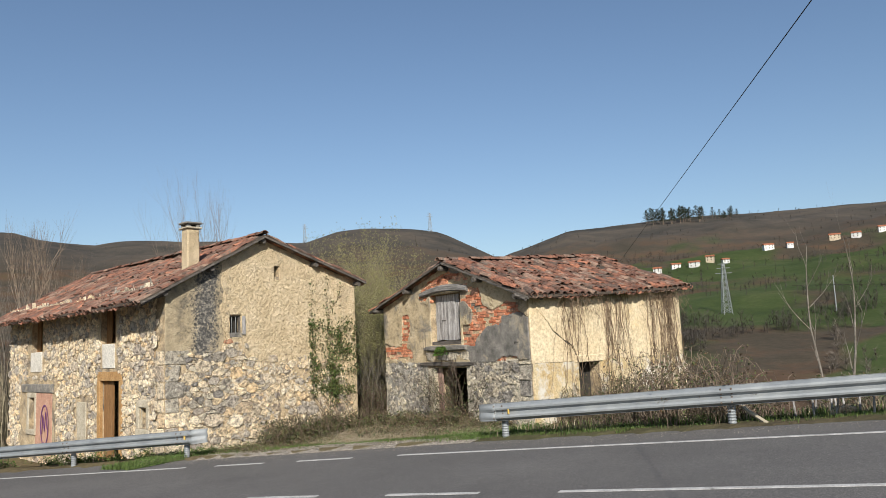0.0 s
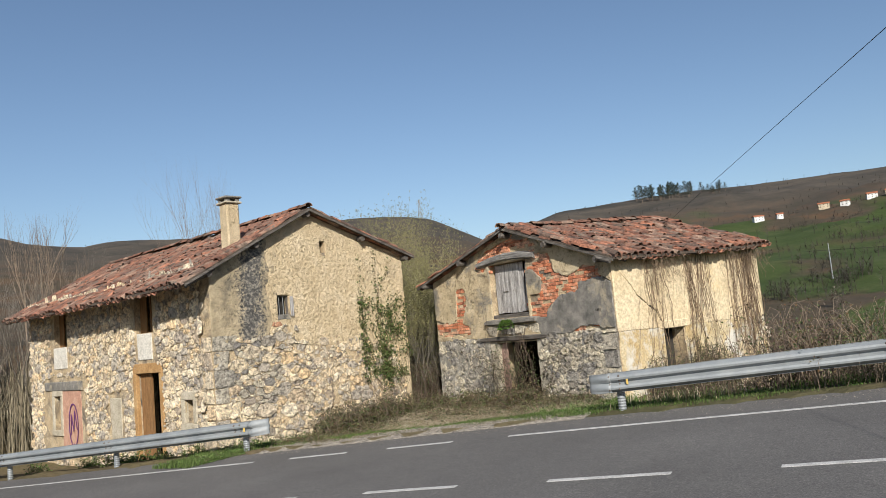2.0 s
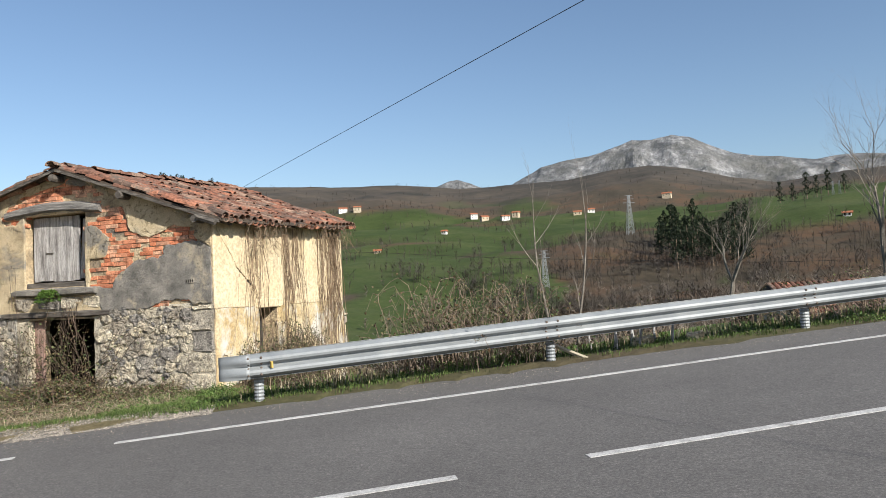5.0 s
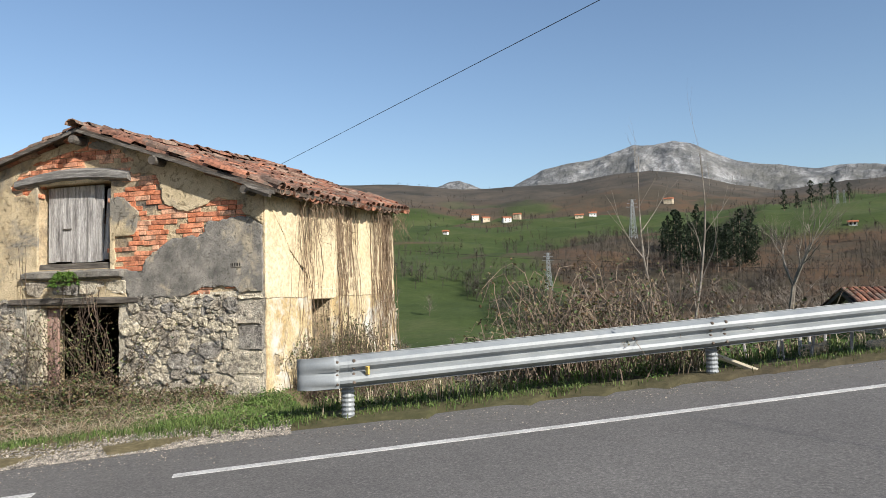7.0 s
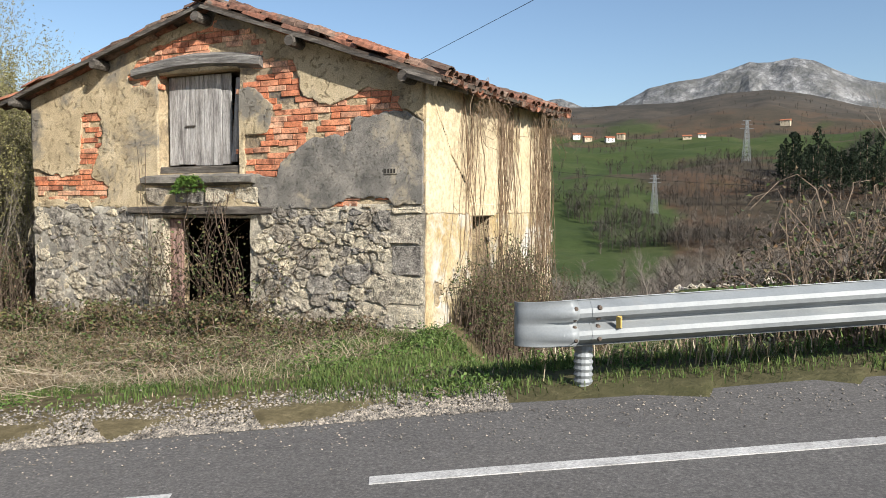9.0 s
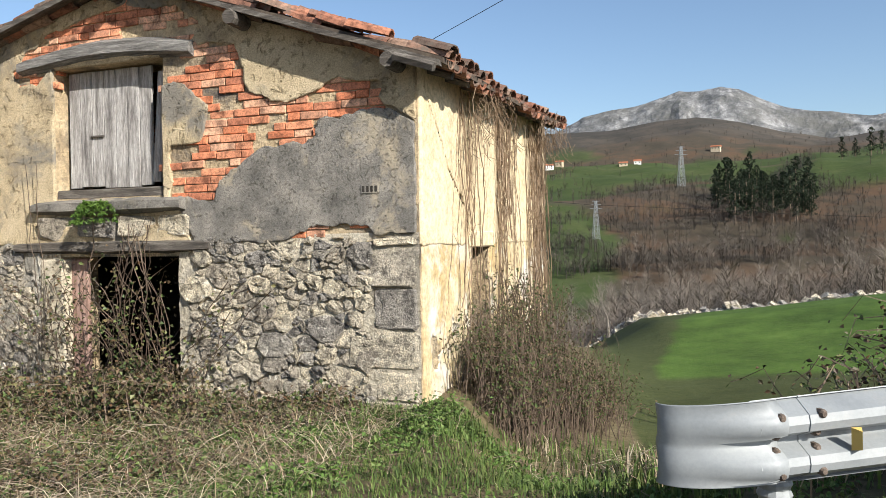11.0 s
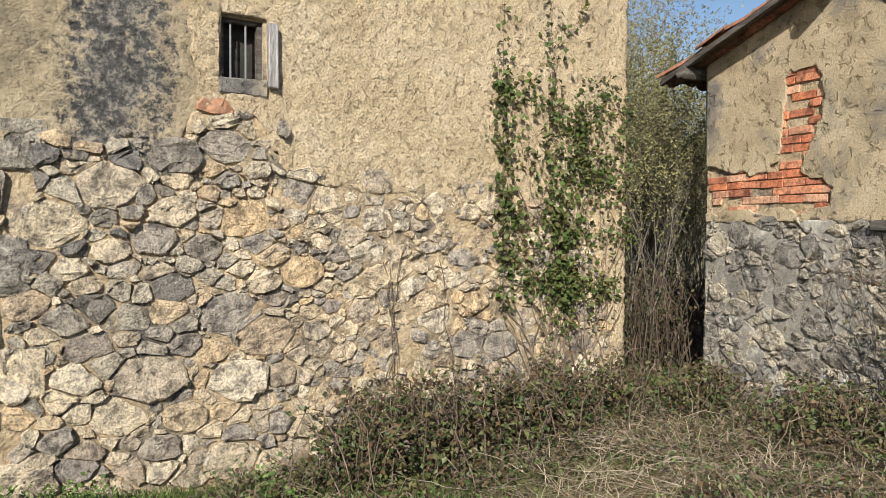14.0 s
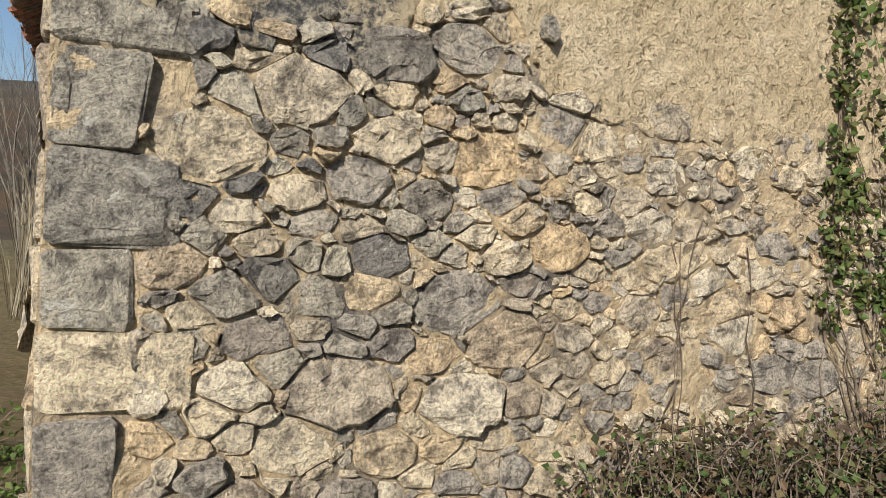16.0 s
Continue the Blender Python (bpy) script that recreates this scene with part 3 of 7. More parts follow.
def guard_rail(u_a, u_b, terminal_at_a, posts, label):
    """A W-beam rail with a rounded flat end, corrugated round posts, spacers, bolts and reflectors, along the road's edge."""
    v0 = 13.08
    g = thing("guard_rail", Matrix(), label, "guard rail", "guard rails")
    prof = [(0.0, 0.155), (0.012, 0.150), (-0.072, 0.105), (-0.080, 0.075), (-0.072, 0.045), (0.0, 0.012), (0.0, -0.012), (-0.072, -0.045), (-0.080, -0.075),
            (-0.072, -0.105), (0.012, -0.150), (0.0, -0.155)]

    def at(u, v, h):
        x, y = RU.x * u + RV.x * v, RU.y * u + RV.y * v
        return (x, y, rail_z(x, y) + h)
    joints = sorted({u_a, u_b, *[p for p in posts if u_a < p < u_b]})
    mid_h = 0.475
    for k, (a, b2) in enumerate(zip(joints, joints[1:])):
        s = Shape()
        ext = 0.16 if k + 2 < len(joints) else 0.0
        off = 0.004 * (k % 2)
        n = 10
        for i in range(n + 1):
            u = a + (b2 + ext - a) * i / n
            for dv, h in prof:
                s.v.append(at(u, v0 - 0.12 + dv - off, mid_h + h * (1.0 + off)))
        w = len(prof)
        for i in range(n):
            for j in range(w - 1):
                s.f.append((i * w + j, i * w + j + 1, (i + 1) * w + j + 1, (i + 1) * w + j))
        beam = part("beam", s, M_STEEL, g)
        sm = beam.modifiers.new("thick", "SOLIDIFY")
        sm.thickness = 0.004
    # the end piece
    end, sgn = (u_a, -1) if terminal_at_a else (u_b, 1)
    s = Shape()
    n = 12
    for i in range(n + 1):
        t = i / n
        u = end - sgn * 0.10 + sgn * (0.40 * math.sin(t * math.pi / 2))
        back = 0.17 * (1 - math.cos(t * math.pi / 2))
        flat = 1 - 0.80 * smooth(0.0, 0.6, t)
        for dv, h in prof:
            s.v.append(at(u, v0 - 0.128 + (dv + 0.04) * flat - 0.04 * flat + back - 0.02 * t, mid_h + h * (1.03 - 0.05 * t)))
    w = len(prof)
    for i in range(n):
        for j in range(w - 1):
            s.f.append((i * w + j, i * w + j + 1, (i + 1) * w + j + 1, (i + 1) * w + j))
    e = part("end_terminal", s, M_STEEL, g, "rounded grey steel end piece", True)
    e.modifiers.new("thick", "SOLIDIFY").thickness = 0.005
    yellow, nt, b = material("yellow_reflector", (0.60, 0.40, 0.10), 0.4)
    for p in posts:
        s = Shape()
        pts, rad = [], []
        for i in range(41):
            h = -0.35 + 0.90 * i / 40
            pts.append(at(p, v0 + 0.04, h))
            rad.append(0.062 + (0.007 if i % 2 else -0.004))
        s.tube(pts, rad, 14)
        part("post", s, M_STEEL, g, "corrugated round steel post", False)
        s = Shape()
        a, b3 = Vector(at(p, v0 - 0.10, mid_h)), Vector(at(p, v0 + 0.03, mid_h))
        s.tube([a, b3], 0.06, 6)
        part("spacer", s, M_STEEL, g)
        for du in (-0.11, 0.05):
            for h in (0.105, 0.03, -0.03, -0.105):
                s = Shape()
                c = Vector(at(p + du, v0 - 0.198 if abs(h) > 0.06 else v0 - 0.160, mid_h + h))
                nrm = Vector((-RV.x, -RV.y, 0))
                s.tube([c - nrm * 0.03, c + nrm * 0.002, c + nrm * 0.012], [0.017, 0.017, 0.010], 8)
                part("bolt", s, M_RUST, g, "dull rusty bolt head")
        s = Shape()
        c = Vector(at(p + 0.18, v0 - 0.20, mid_h))
        t = Vector((RU.x, RU.y, 0)) * 0.02
        dn = Vector((0, 0, 0.042))
        nrm = Vector((-RV.x, -RV.y, 0)) * 0.085
        q = [c - t - dn, c + t - dn, c + t + dn, c - t + dn]
        s.add([p2 - nrm * 0.0 for p2 in q] + [c - dn * 0.8 + nrm * 0.4, c + dn * 0.8 + nrm * 0.4], [(0, 3, 5, 4), (1, 4, 5, 2), (0, 4, 1), (3, 2, 5), (0, 1, 2, 3)])
        if p in (posts[0],) or len(posts) < 4:
            part("reflector", s, yellow, g, "small yellow reflector in the rail's groove")
    return g


guard_rail(-5.93, 40.0, True, [-5.74 + 3.95 * k for k in range(12)],
           "galvanised steel crash barrier on posts, rising beside the road")
guard_rail(-40.0, -13.38, False, [-13.75 - 3.95 * k for k in range(7)], "galvanised steel crash barrier below the stone house")


# ---- the stone house ----
A0 = (-19.859, 4.878)
A_M = Matrix(((-0.22134, -0.97520, 0, A0[0]), (0.97520, -0.22134, 0, A0[1]), (0, 0, 1, 0), (0, 0, 0, 1)))  # x along the gable, y along the front, z up
A_W, A_L, A_T, A_RX, A_RZ = 6.18, 11.1, 0.55, 2.80, 4.68
A_DOOR, A_WINS = (2.55, 3.80, -1.30, 0.95), [(2.80, 3.78, 1.98, 3.0), (8.28, 9.25, 1.9, 2.92), (0.97, 1.36, -0.28, 0.27), (8.9, 9.38, -0.6, 0.42)]


def a_top(x):
    return A_RZ - 0.527 * (A_RX - x) if x < A_RX else A_RZ - 0.328 * (x - A_RX)


house = thing("stone_house", A_M, "derelict two-storey stone farmhouse with ochre plaster and a sagging tiled roof", "house")
TO_FRONT = Matrix(((0, 1, 0, 0), (1, 0, 0, 0), (0, 0, 1, 0), (0, 0, 0, 1)))
gable_holes = [(1.84, 2.17, 2.10, 2.56), (3.28, 3.42, 3.66, 3.94)]
w = part("gable_wall", slab(0, A_W, [(0, a_top(0)), (A_RX, A_RZ), (A_W, a_top(A_W))], -1.9, gable_holes, A_T), M_MORTAR, house, "rubble stone gable under ochre plaster")
GABLE_A = w
s = slab(A_T, A_L, [(A_T, a_top(0)), (A_L, a_top(0))], -2.4, [A_DOOR] + A_WINS, A_T)
s.v = [(y, x, z) for x, y, z in s.v]
s.f = [tuple(reversed(f)) for f in s.f]
FRONT_A = part("front_wall", s, M_MORTAR, house, "sunlit rubble stone front wall")
part("back_wall", Shape().box(A_W - A_T, A_T, -1.9, A_W, A_L, a_top(A_W)), M_MORTAR, house)
s = slab(A_T, A_W - A_T, [(A_T, a_top(A_T)), (A_RX, A_RZ), (A_W - A_T, a_top(A_W - A_T))], -1.9, [], 0.4)
s.v = [(x, y + A_L - 0.4, z) for x, y, z in s.v]
part("end_wall", s, M_MORTAR, house)
# Floor and added partitions are near-black, standing for the shade indoors.
part("floor", Shape().box(A_T, A_T, 1.3, A_W - A_T, A_L - 0.4, 1.45), M_DARK, house, "upper floor, coloured dark for indoor shade")
part("partition", Shape().box(2.6, A_T, -1.9, 2.7, A_L - 0.4, 1.3), M_DARK, house, "added inner wall, coloured dark for indoor shade")
part("partition", Shape().box(2.6, A_T, 1.45, 2.7, A_L - 0.4, a_top(2.6) - 0.05), M_DARK, house, "added inner wall, coloured dark for indoor shade")

# ---- the barn ----
B_Y, B_XL, B_XR, B_XP, B_ZP, B_YB = 11.87, -21.05, -14.06, -17.34, 3.70, 17.60
SKEW = -0.040  # the side wall runs slightly inwards to the back


def b_top(x, y=11.87):
    z = B_ZP - 0.343 * (x - B_XP) if x > B_XP else B_ZP + 0.268 * (x - B_XP)
    return z + 0.045 * (y - 11.87)


barn = thing("barn", pose(0, B_Y, 0), "small derelict barn of rubble stone and brick with peeling plaster", "barn")
B_DOOR, B_HATCH = (-18.30, -16.72, -1.2, 0.88), (-18.36, -16.88, 1.56, 2.92)
GABLE_B = part("gable_wall", slab(B_XL, B_XR, [(B_XL, b_top(B_XL)), (B_XP, B_ZP), (B_XR, b_top(B_XR))], -1.9, [B_DOOR, B_HATCH], 0.5), M_MORTAR, barn,
               "barn gable of rubble stone and exposed brick")
B_SIDE_DOOR = (13.44, 14.2, -1.0, 0.92)
s = slab(0.5, B_YB - B_Y, [(0.5, b_top(B_XR)), (B_YB - B_Y, b_top(B_XR, B_YB))], -2.4, [(B_SIDE_DOOR[0] - B_Y, B_SIDE_DOOR[1] - B_Y, B_SIDE_DOOR[2], B_SIDE_DOOR[3])], 0.5)
s.v = [(B_XR - y, x, z) for x, y, z in s.v]
SIDE_B = part("side_wall", s, M_MORTAR, barn, "barn side wall in pale ochre plaster hung with dead creeper")
TURN_B = pose(B_XR, 0, 0, 0, 0, -math.degrees(math.atan(SKEW))) @ pose(-B_XR, 0, 0)
SIDE_B.matrix_local = TURN_B
part("side_wall", Shape().box(B_XL, 0.5, -1.9, B_XL + 0.5, B_YB - B_Y, b_top(B_XL)), M_MORTAR, barn)
s = slab(B_XL + 0.5, B_XR - 0.5, [(B_XL + 0.5, b_top(B_XL + 0.5)), (B_XP, B_ZP), (B_XR - 0.5, b_top(B_XR - 0.5))], -1.9, [], 0.4)
s.v = [(x, y + B_YB - B_Y - 0.4, z + 0.2) for x, y, z in s.v]
part("back_wall", s, M_MORTAR, barn)
# Loft floor and added partition, coloured near-black for the barn's inner shade.
part("floor", Shape().box(B_XL + 0.5, 0.5, 1.0, B_XR - 0.5, B_YB - B_Y - 0.4, 1.12), M_DARK, barn, "hay loft floor, coloured dark for indoor shade")
part("partition", Shape().box(B_XL + 0.5, 2.2, -1.9, B_XR - 0.5, 2.3, 1.0), M_DARK, barn, "added inner wall, coloured dark for indoor shade")


# ---- roofs ----
def tile_mesh(k):
    """A curved clay tile, 0.42 long along x, arched over y."""
    s = Shape()
    r0, r1 = 0.095, 0.078
    for i in range(2):
        for layer in (0, 1):
            for j in range(6):
                a = math.pi * j / 5
                r = (r0, r1)[i] - 0.014 * layer
                s.v.append((-0.21 + 0.42 * i, r * math.cos(a), r * 0.85 * math.sin(a) + 0.004 * noise.noise(Vector((k * 3.1, i * 2.0, j)))))
    for j in range(5):
        s.f += [(j, j + 1, 12 + j + 1, 12 + j), (6 + j + 1, 6 + j, 18 + j, 18 + j + 1), (j + 1, j, 6 + j, 6 + j + 1), (12 + j, 12 + j + 1, 18 + j + 1, 18 + j)]
    s.f += [(0, 12, 18, 6), (5, 11, 23, 17)]
    return s


TILE_SHAPES = [tile_mesh(k) for k in range(4)]


def lay_tiles(roof, place, n_rows, n_cols, near, seed, mat_piece, mat_rest, gaps=0.03):
    """Rows of cover tiles over a roof; place(i, j) gives a tile's pose. Tiles that near(i, j) picks are objects, the rest one mesh."""
    rg = random.Random(seed)
    meshes = [sh.mesh("tile", mat_piece) for sh in TILE_SHAPES]
    rest = Shape()
    count = 0
    for i in range(n_rows):
        for j in range(n_cols):
            for under in (0, 1):
                if rg.random() < gaps and not under:
                    continue
                m = place(i, j + 0.5 * under)
                tilt = pose(rg.gauss(0, 0.022), rg.gauss(0, 0.014), rg.gauss(0, 0.010) - 0.02 * under, rg.gauss(0, 6) + 180 * under, rg.gauss(0, 3.5), rg.gauss(0, 5))
                m = m @ tilt
                k = rg.randrange(4)
                if near(i, j) and not under and count < 290:
                    ob = new("tile", meshes[k])
                    ob.parent, ob.matrix_local = roof, m
                    count += 1
                else:
                    rest.add([m @ Vector(p) for p in TILE_SHAPES[k].v], TILE_SHAPES[k].f)
    tagged(part("tile_field", rest, mat_rest, roof, "weathered clay tiles"), kind="stuff")


def slope_deck(x0, z0, x1, z1, y0, y1, th=0.06, rise=0.0, y_ref=0.0, bow=0.0, skew=0.0):
    s = Shape()
    n, w = 8, 6
    for k in range(n + 1):
        y = y0 + (y1 - y0) * k / n
        for c in range(w + 1):
            f = c / w
            sag = -bow * math.sin(math.pi * k / n) * (0.4 + 0.6 * f)
            z = z0 + (z1 - z0) * f + rise * (y - y_ref) + sag
            x = x0 + (x1 - x0) * f + skew * y * (1 - f)
            s.v += [(x, y, z), (x, y, z + th)]
    q = 2 * (w + 1)
    for k in range(n):
        for c in range(w):
            a, b = k * q + 2 * c, (k + 1) * q + 2 * c
            s.f += [(a, b, b + 2, a + 2), (a + 1, a + 3, b + 3, b + 1)]
        a, b = k * q, (k + 1) * q
        s.f += [(a, a + 1, b + 1, b), (a + q - 2, b + q - 2, b + q - 1, a + q - 1)]
    for c in range(w):
        a = 2 * c
        s.f.append((a, a + 2, a + 3, a + 1))
        a = n * q + 2 * c
        s.f.append((a, a + 1, a + 3, a + 2))
    return s


def make_roof(owner, eave_x, eave_z, ridge_x, ridge_z, y0, y1, seed, near, rise=0.0, y_ref=0.0, bow=0.0, gaps=0.03, skew=0.0):
    """One slope from eave to ridge with boards and tiles."""
    deck = part("roof_deck", slope_deck(eave_x, eave_z, ridge_x, ridge_z, y0, y1, 0.05, rise, y_ref, bow, skew), M_ROOFBASE, owner)
    run, up = ridge_x - eave_x, ridge_z - eave_z
    length = math.hypot(run, up)
    ang = math.degrees(math.atan2(up, abs(run)))
    rows, cols = int(length / 0.335), int((y1 - y0) / 0.205)

    def place(i, j):
        f = (0.06 + 0.335 * i + 0.12) / length
        y = y0 + 0.10 + 0.205 * j
        k = (y - y0) / (y1 - y0)
        sag = -bow * math.sin(math.pi * k) * (0.4 + 0.6 * f)
        z = eave_z + up * f + rise * (y - y_ref) + sag + 0.055 + 0.035 * noise.noise(Vector((f * 5.0, y * 1.1, seed)))
        x = eave_x + run * f + skew * y * (1 - f)
        return pose(x, y, z, 0, -ang, 0) if run > 0 else pose(x, y, z, 0, ang, 0) @ pose(0, 0, 0, 0, 0, 180)
    lay_tiles(deck, place, rows, cols, lambda i, j: near(i, j, rows, cols), seed, M_TILE, M_TILE_J, gaps)
    return deck


lift = 0.06
make_roof(house, -0.76, a_top(-0.76) + lift, A_RX, A_RZ + lift, -0.28, A_L + 0.45, 11, lambda i, j, r, c: j < 26, bow=0.10)
make_roof(house, A_W + 0.28, a_top(A_W + 0.28) + lift, A_RX, A_RZ + lift, -0.28, A_L + 0.45, 12, lambda i, j, r, c: j < 6)
make_roof(barn, B_XR + 0.33, b_top(B_XR + 0.33) + lift, B_XP, B_ZP + lift, -0.24, B_YB - B_Y + 0.25, 13, lambda i, j, r, c: True, rise=0.045, bow=0.07, gaps=0.09, skew=SKEW)
make_roof(barn, B_XL - 0.52, b_top(B_XL - 0.52) + lift, B_XP, B_ZP + lift, -0.24, B_YB - B_Y + 0.25, 14, lambda i, j, r, c: j < 8, rise=0.045)
for owner, x, z0, y0, y1, rise, seed in ((house, A_RX, A_RZ + 0.13, -0.3, A_L + 0.4, 0.0, 3), (barn, B_XP, B_ZP + 0.12, -0.38, B_YB - B_Y + 0.2, 0.045, 4)):
    rg = random.Random(seed)
    me = [sh.mesh("ridge_tile", M_TILE) for sh in TILE_SHAPES]
    for k in range(int((y1 - y0) / 0.36)):
        ob = new("ridge_tile", me[k % 4])
        ob.parent = owner
        y = y0 + 0.2 + 0.36 * k
        ob.matrix_local = pose(x + rg.gauss(0, 0.02), y, z0 + rise * y + rg.gauss(0, 0.008), rg.gauss(0, 4), rg.gauss(0, 3), 90 + rg.gauss(0, 4)) @ Matrix.Diagonal((1, 1.25, 1.1, 1))


def purlin(owner, x, z, y0, y1, r=0.085, seed=0):
    rg = random.Random(seed)
    s = Shape()
    pts = [(x, y0 + (y1 - y0) * t, z + rg.gauss(0, 0.004)) for t in (0, 0.08, 0.5, 1)]
    s.tube(pts, [r * 0.93, r, r, r], 8)
    part("purlin", s, M_BEAM, owner, "weathered round purlin end")


for k, (x, z) in enumerate(((B_XP - 0.06, B_ZP - 0.10), (-19.35, b_top(-19.35) - 0.05), (-21.15, b_top(-21.15) - 0.02), (-15.85, b_top(-15.85) - 0.05), (-14.22, b_top(-14.22) - 0.05))):
    purlin(barn, x, z, -0.30, 0.3, 0.075, k)
for k, x in enumerate((A_RX, 4.6, 6.2, 1.2, -0.1)):
    purlin(house, x, a_top(x) - 0.05, -0.24, 0.3, 0.08, 9 + k)
# verge boards and rafters under the eaves
for k in range(12):
    y = -0.30 + 0.52 * k
    s = Shape()
    x0, x1 = B_XR - 0.1 + SKEW * y, B_XR + 0.27 + SKEW * y
    s.tube([(x0, y, b_top(B_XR - 0.1) + 0.045 * y), (x1, y, b_top(B_XR + 0.27) + 0.045 * y)], 0.045, 5)
    part("rafter", s, M_BEAM, barn)
for k in range(18):
    y = -0.2 + 0.66 * k
    s = Shape()
    s.tube([(0.05, y, a_top(0.05) + 0.0), (-0.70, y, a_top(-0.70) + 0.0)], 0.05, 5)
    part("rafter", s, M_BEAM, house)
for owner, xa, za, xb, zb, y in ((barn, B_XP, B_ZP + 0.03, B_XR + 0.32, b_top(B_XR + 0.32) + 0.03, -0.25), (barn, B_XL - 0.5, b_top(B_XL - 0.5) + 0.03, B_XP, B_ZP + 0.03, -0.25),
                                 (house, -0.74, a_top(-0.74) + 0.03, A_RX, A_RZ + 0.03, -0.29), (house, A_RX, A_RZ + 0.03, A_W + 0.27, a_top(A_W + 0.27) + 0.03, -0.29)):
    s = Shape()
    n = 9
    for i in range(n + 1):
        f = i / n
        x, z = xa + (xb - xa) * f, za + (zb - za) * f + 0.012 * noise.noise(Vector((i * 1.7, xa, 0)))
        s.v += [(x, y - 0.02, z - 0.01), (x, y + 0.03, z - 0.01), (x, y + 0.03, z + 0.04), (x, y - 0.02, z + 0.04)]
    for i in range(n):
        a = 4 * i
        s.f += [(a, a + 4, a + 5, a + 1), (a + 1, a + 5, a + 6, a + 2), (a + 2, a + 6, a + 7, a + 3), (a + 3, a + 7, a + 4, a)]
    s.f += [(0, 1, 2, 3), (n * 4 + 3, n * 4 + 2, n * 4 + 1, n * 4)]
    part("verge_board", s, M_BEAM, owner, "cracked grey verge board")

# loose tiles lying along the barn's verge
rg = random.Random(55)
me = [sh.mesh("loose_tile", M_TILE) for sh in TILE_SHAPES]
for k in range(26):
    f = rg.uniform(0.12, 0.98)
    x = B_XP + (B_XR + 0.30 - B_XP) * f
    ob = new("loose_tile", me[k % 4])
    ob.parent = barn
    ob.matrix_local = pose(x, -0.06 + rg.gauss(0, 0.06), b_top(x) + lift + 0.095 + rg.uniform(0, 0.02), rg.gauss(0, 12), 19 + rg.gauss(0, 3), rg.gauss(0, 14))
# chimney
s = soft_box(-0.18, -0.18, -1.0, 0.18, 0.18, 0.80, 0.03, 0.03)
ch = thing("chimney", A_M @ pose(1.05, 0.62, 4.12), "square ochre plastered chimney with a tiled cap", "chimney")
part("shaft", s, M_OCHRE, ch)
part("collar", soft_box(-0.23, -0.23, 0.80, 0.23, 0.23, 0.85, 0.015, 0.01), M_DRESSED, ch)
for dx in (-0.13, 0.13):
    for dy in (-0.13, 0.13):
        part("brick", soft_box(dx - 0.055, dy - 0.055, 0.85, dx + 0.055, dy + 0.055, 0.93, 0.01), M_GREY, ch)
part("cap", soft_box(-0.24, -0.24, 0.93, 0.24, 0.24, 0.985, 0.02, 0.015), M_GREY, ch, "dark mossy stone cap")


# ---- stones, bricks and plaster on the walls ----
def cells(x0, x1, z0, z1, keep, size, seed, flat=0.68, extra=0.4):
    """Irregular stone outlines: a weighted partition of seeds; size(x, z) gives the usual radius. Returns polygons (x, z)."""
    rg = random.Random(seed)
    pts = []
    hash_ = {}
    tries = int((x1 - x0) * (z1 - z0) / (size((x0 + x1) / 2, (z0 + z1) / 2) ** 2) * 14)
    for _ in range(tries):
        x, z = rg.uniform(x0 - extra, x1 + extra), rg.uniform(z0 - extra, z1 + extra)
        r = size(x, z) * rg.choice((0.55, 0.8, 0.95, 1.1, 1.35, 1.75))
        gx, gz = int(x / 0.4), int(z / 0.4)
        ok = True
        for a in (-2, -1, 0, 1, 2):
            for b in (-2, -1, 0, 1, 2):
                for (px, pz, pr) in hash_.get((gx + a, gz + b), ()):
                    if ((px - x) * flat) ** 2 + (pz - z) ** 2 < (0.74 * (pr + r) * 0.92) ** 2 * flat:
                        ok = False
                        break
                if not ok:
                    break
            if not ok:
                break
        if ok:
            hash_.setdefault((gx, gz), []).append((x, z, r))
            pts.append((x, z, r))
    out = []
    for (x, z, r) in pts:
        if not keep(x, z):
            continue
        poly = [(-1, -1), (1, -1), (1, 1), (-1, 1)]
        poly = [(p * 0.6, q * 0.6) for p, q in poly]
        gx, gz = int(x / 0.4), int(z / 0.4)
        for a in range(-3, 4):
            for b in range(-3, 4):
                for (px, pz, pr) in hash_.get((gx + a, gz + b), ()):
                    dx, dz = (px - x) * flat, pz - z
                    d2 = dx * dx + dz * dz
                    if d2 < 1e-9 or d2 > 1.6:
                        continue
                    c = (d2 + r * r - pr * pr) / 2
                    nxt = []
                    for (ax, az), (bx, bz) in zip(poly, poly[1:] + poly[:1]):
                        sa, sb = ax * dx + az * dz - c, bx * dx + bz * dz - c
                        if sa <= 0:
                            nxt.append((ax, az))
                        if (sa < 0) != (sb < 0):
                            t = sa / (sa - sb)
                            nxt.append((ax + (bx - ax) * t, az + (bz - az) * t))
                    poly = nxt
                    if not poly:
                        break
                if not poly:
                    break
            if not poly:
                break
        if len(poly) >= 3:
            out.append((x, z, [(max(x0 + 0.01, min(x1 - 0.01, x + p / flat)), max(z0, min(z1, z + q))) for p, q in poly], rg.random()))
    return out


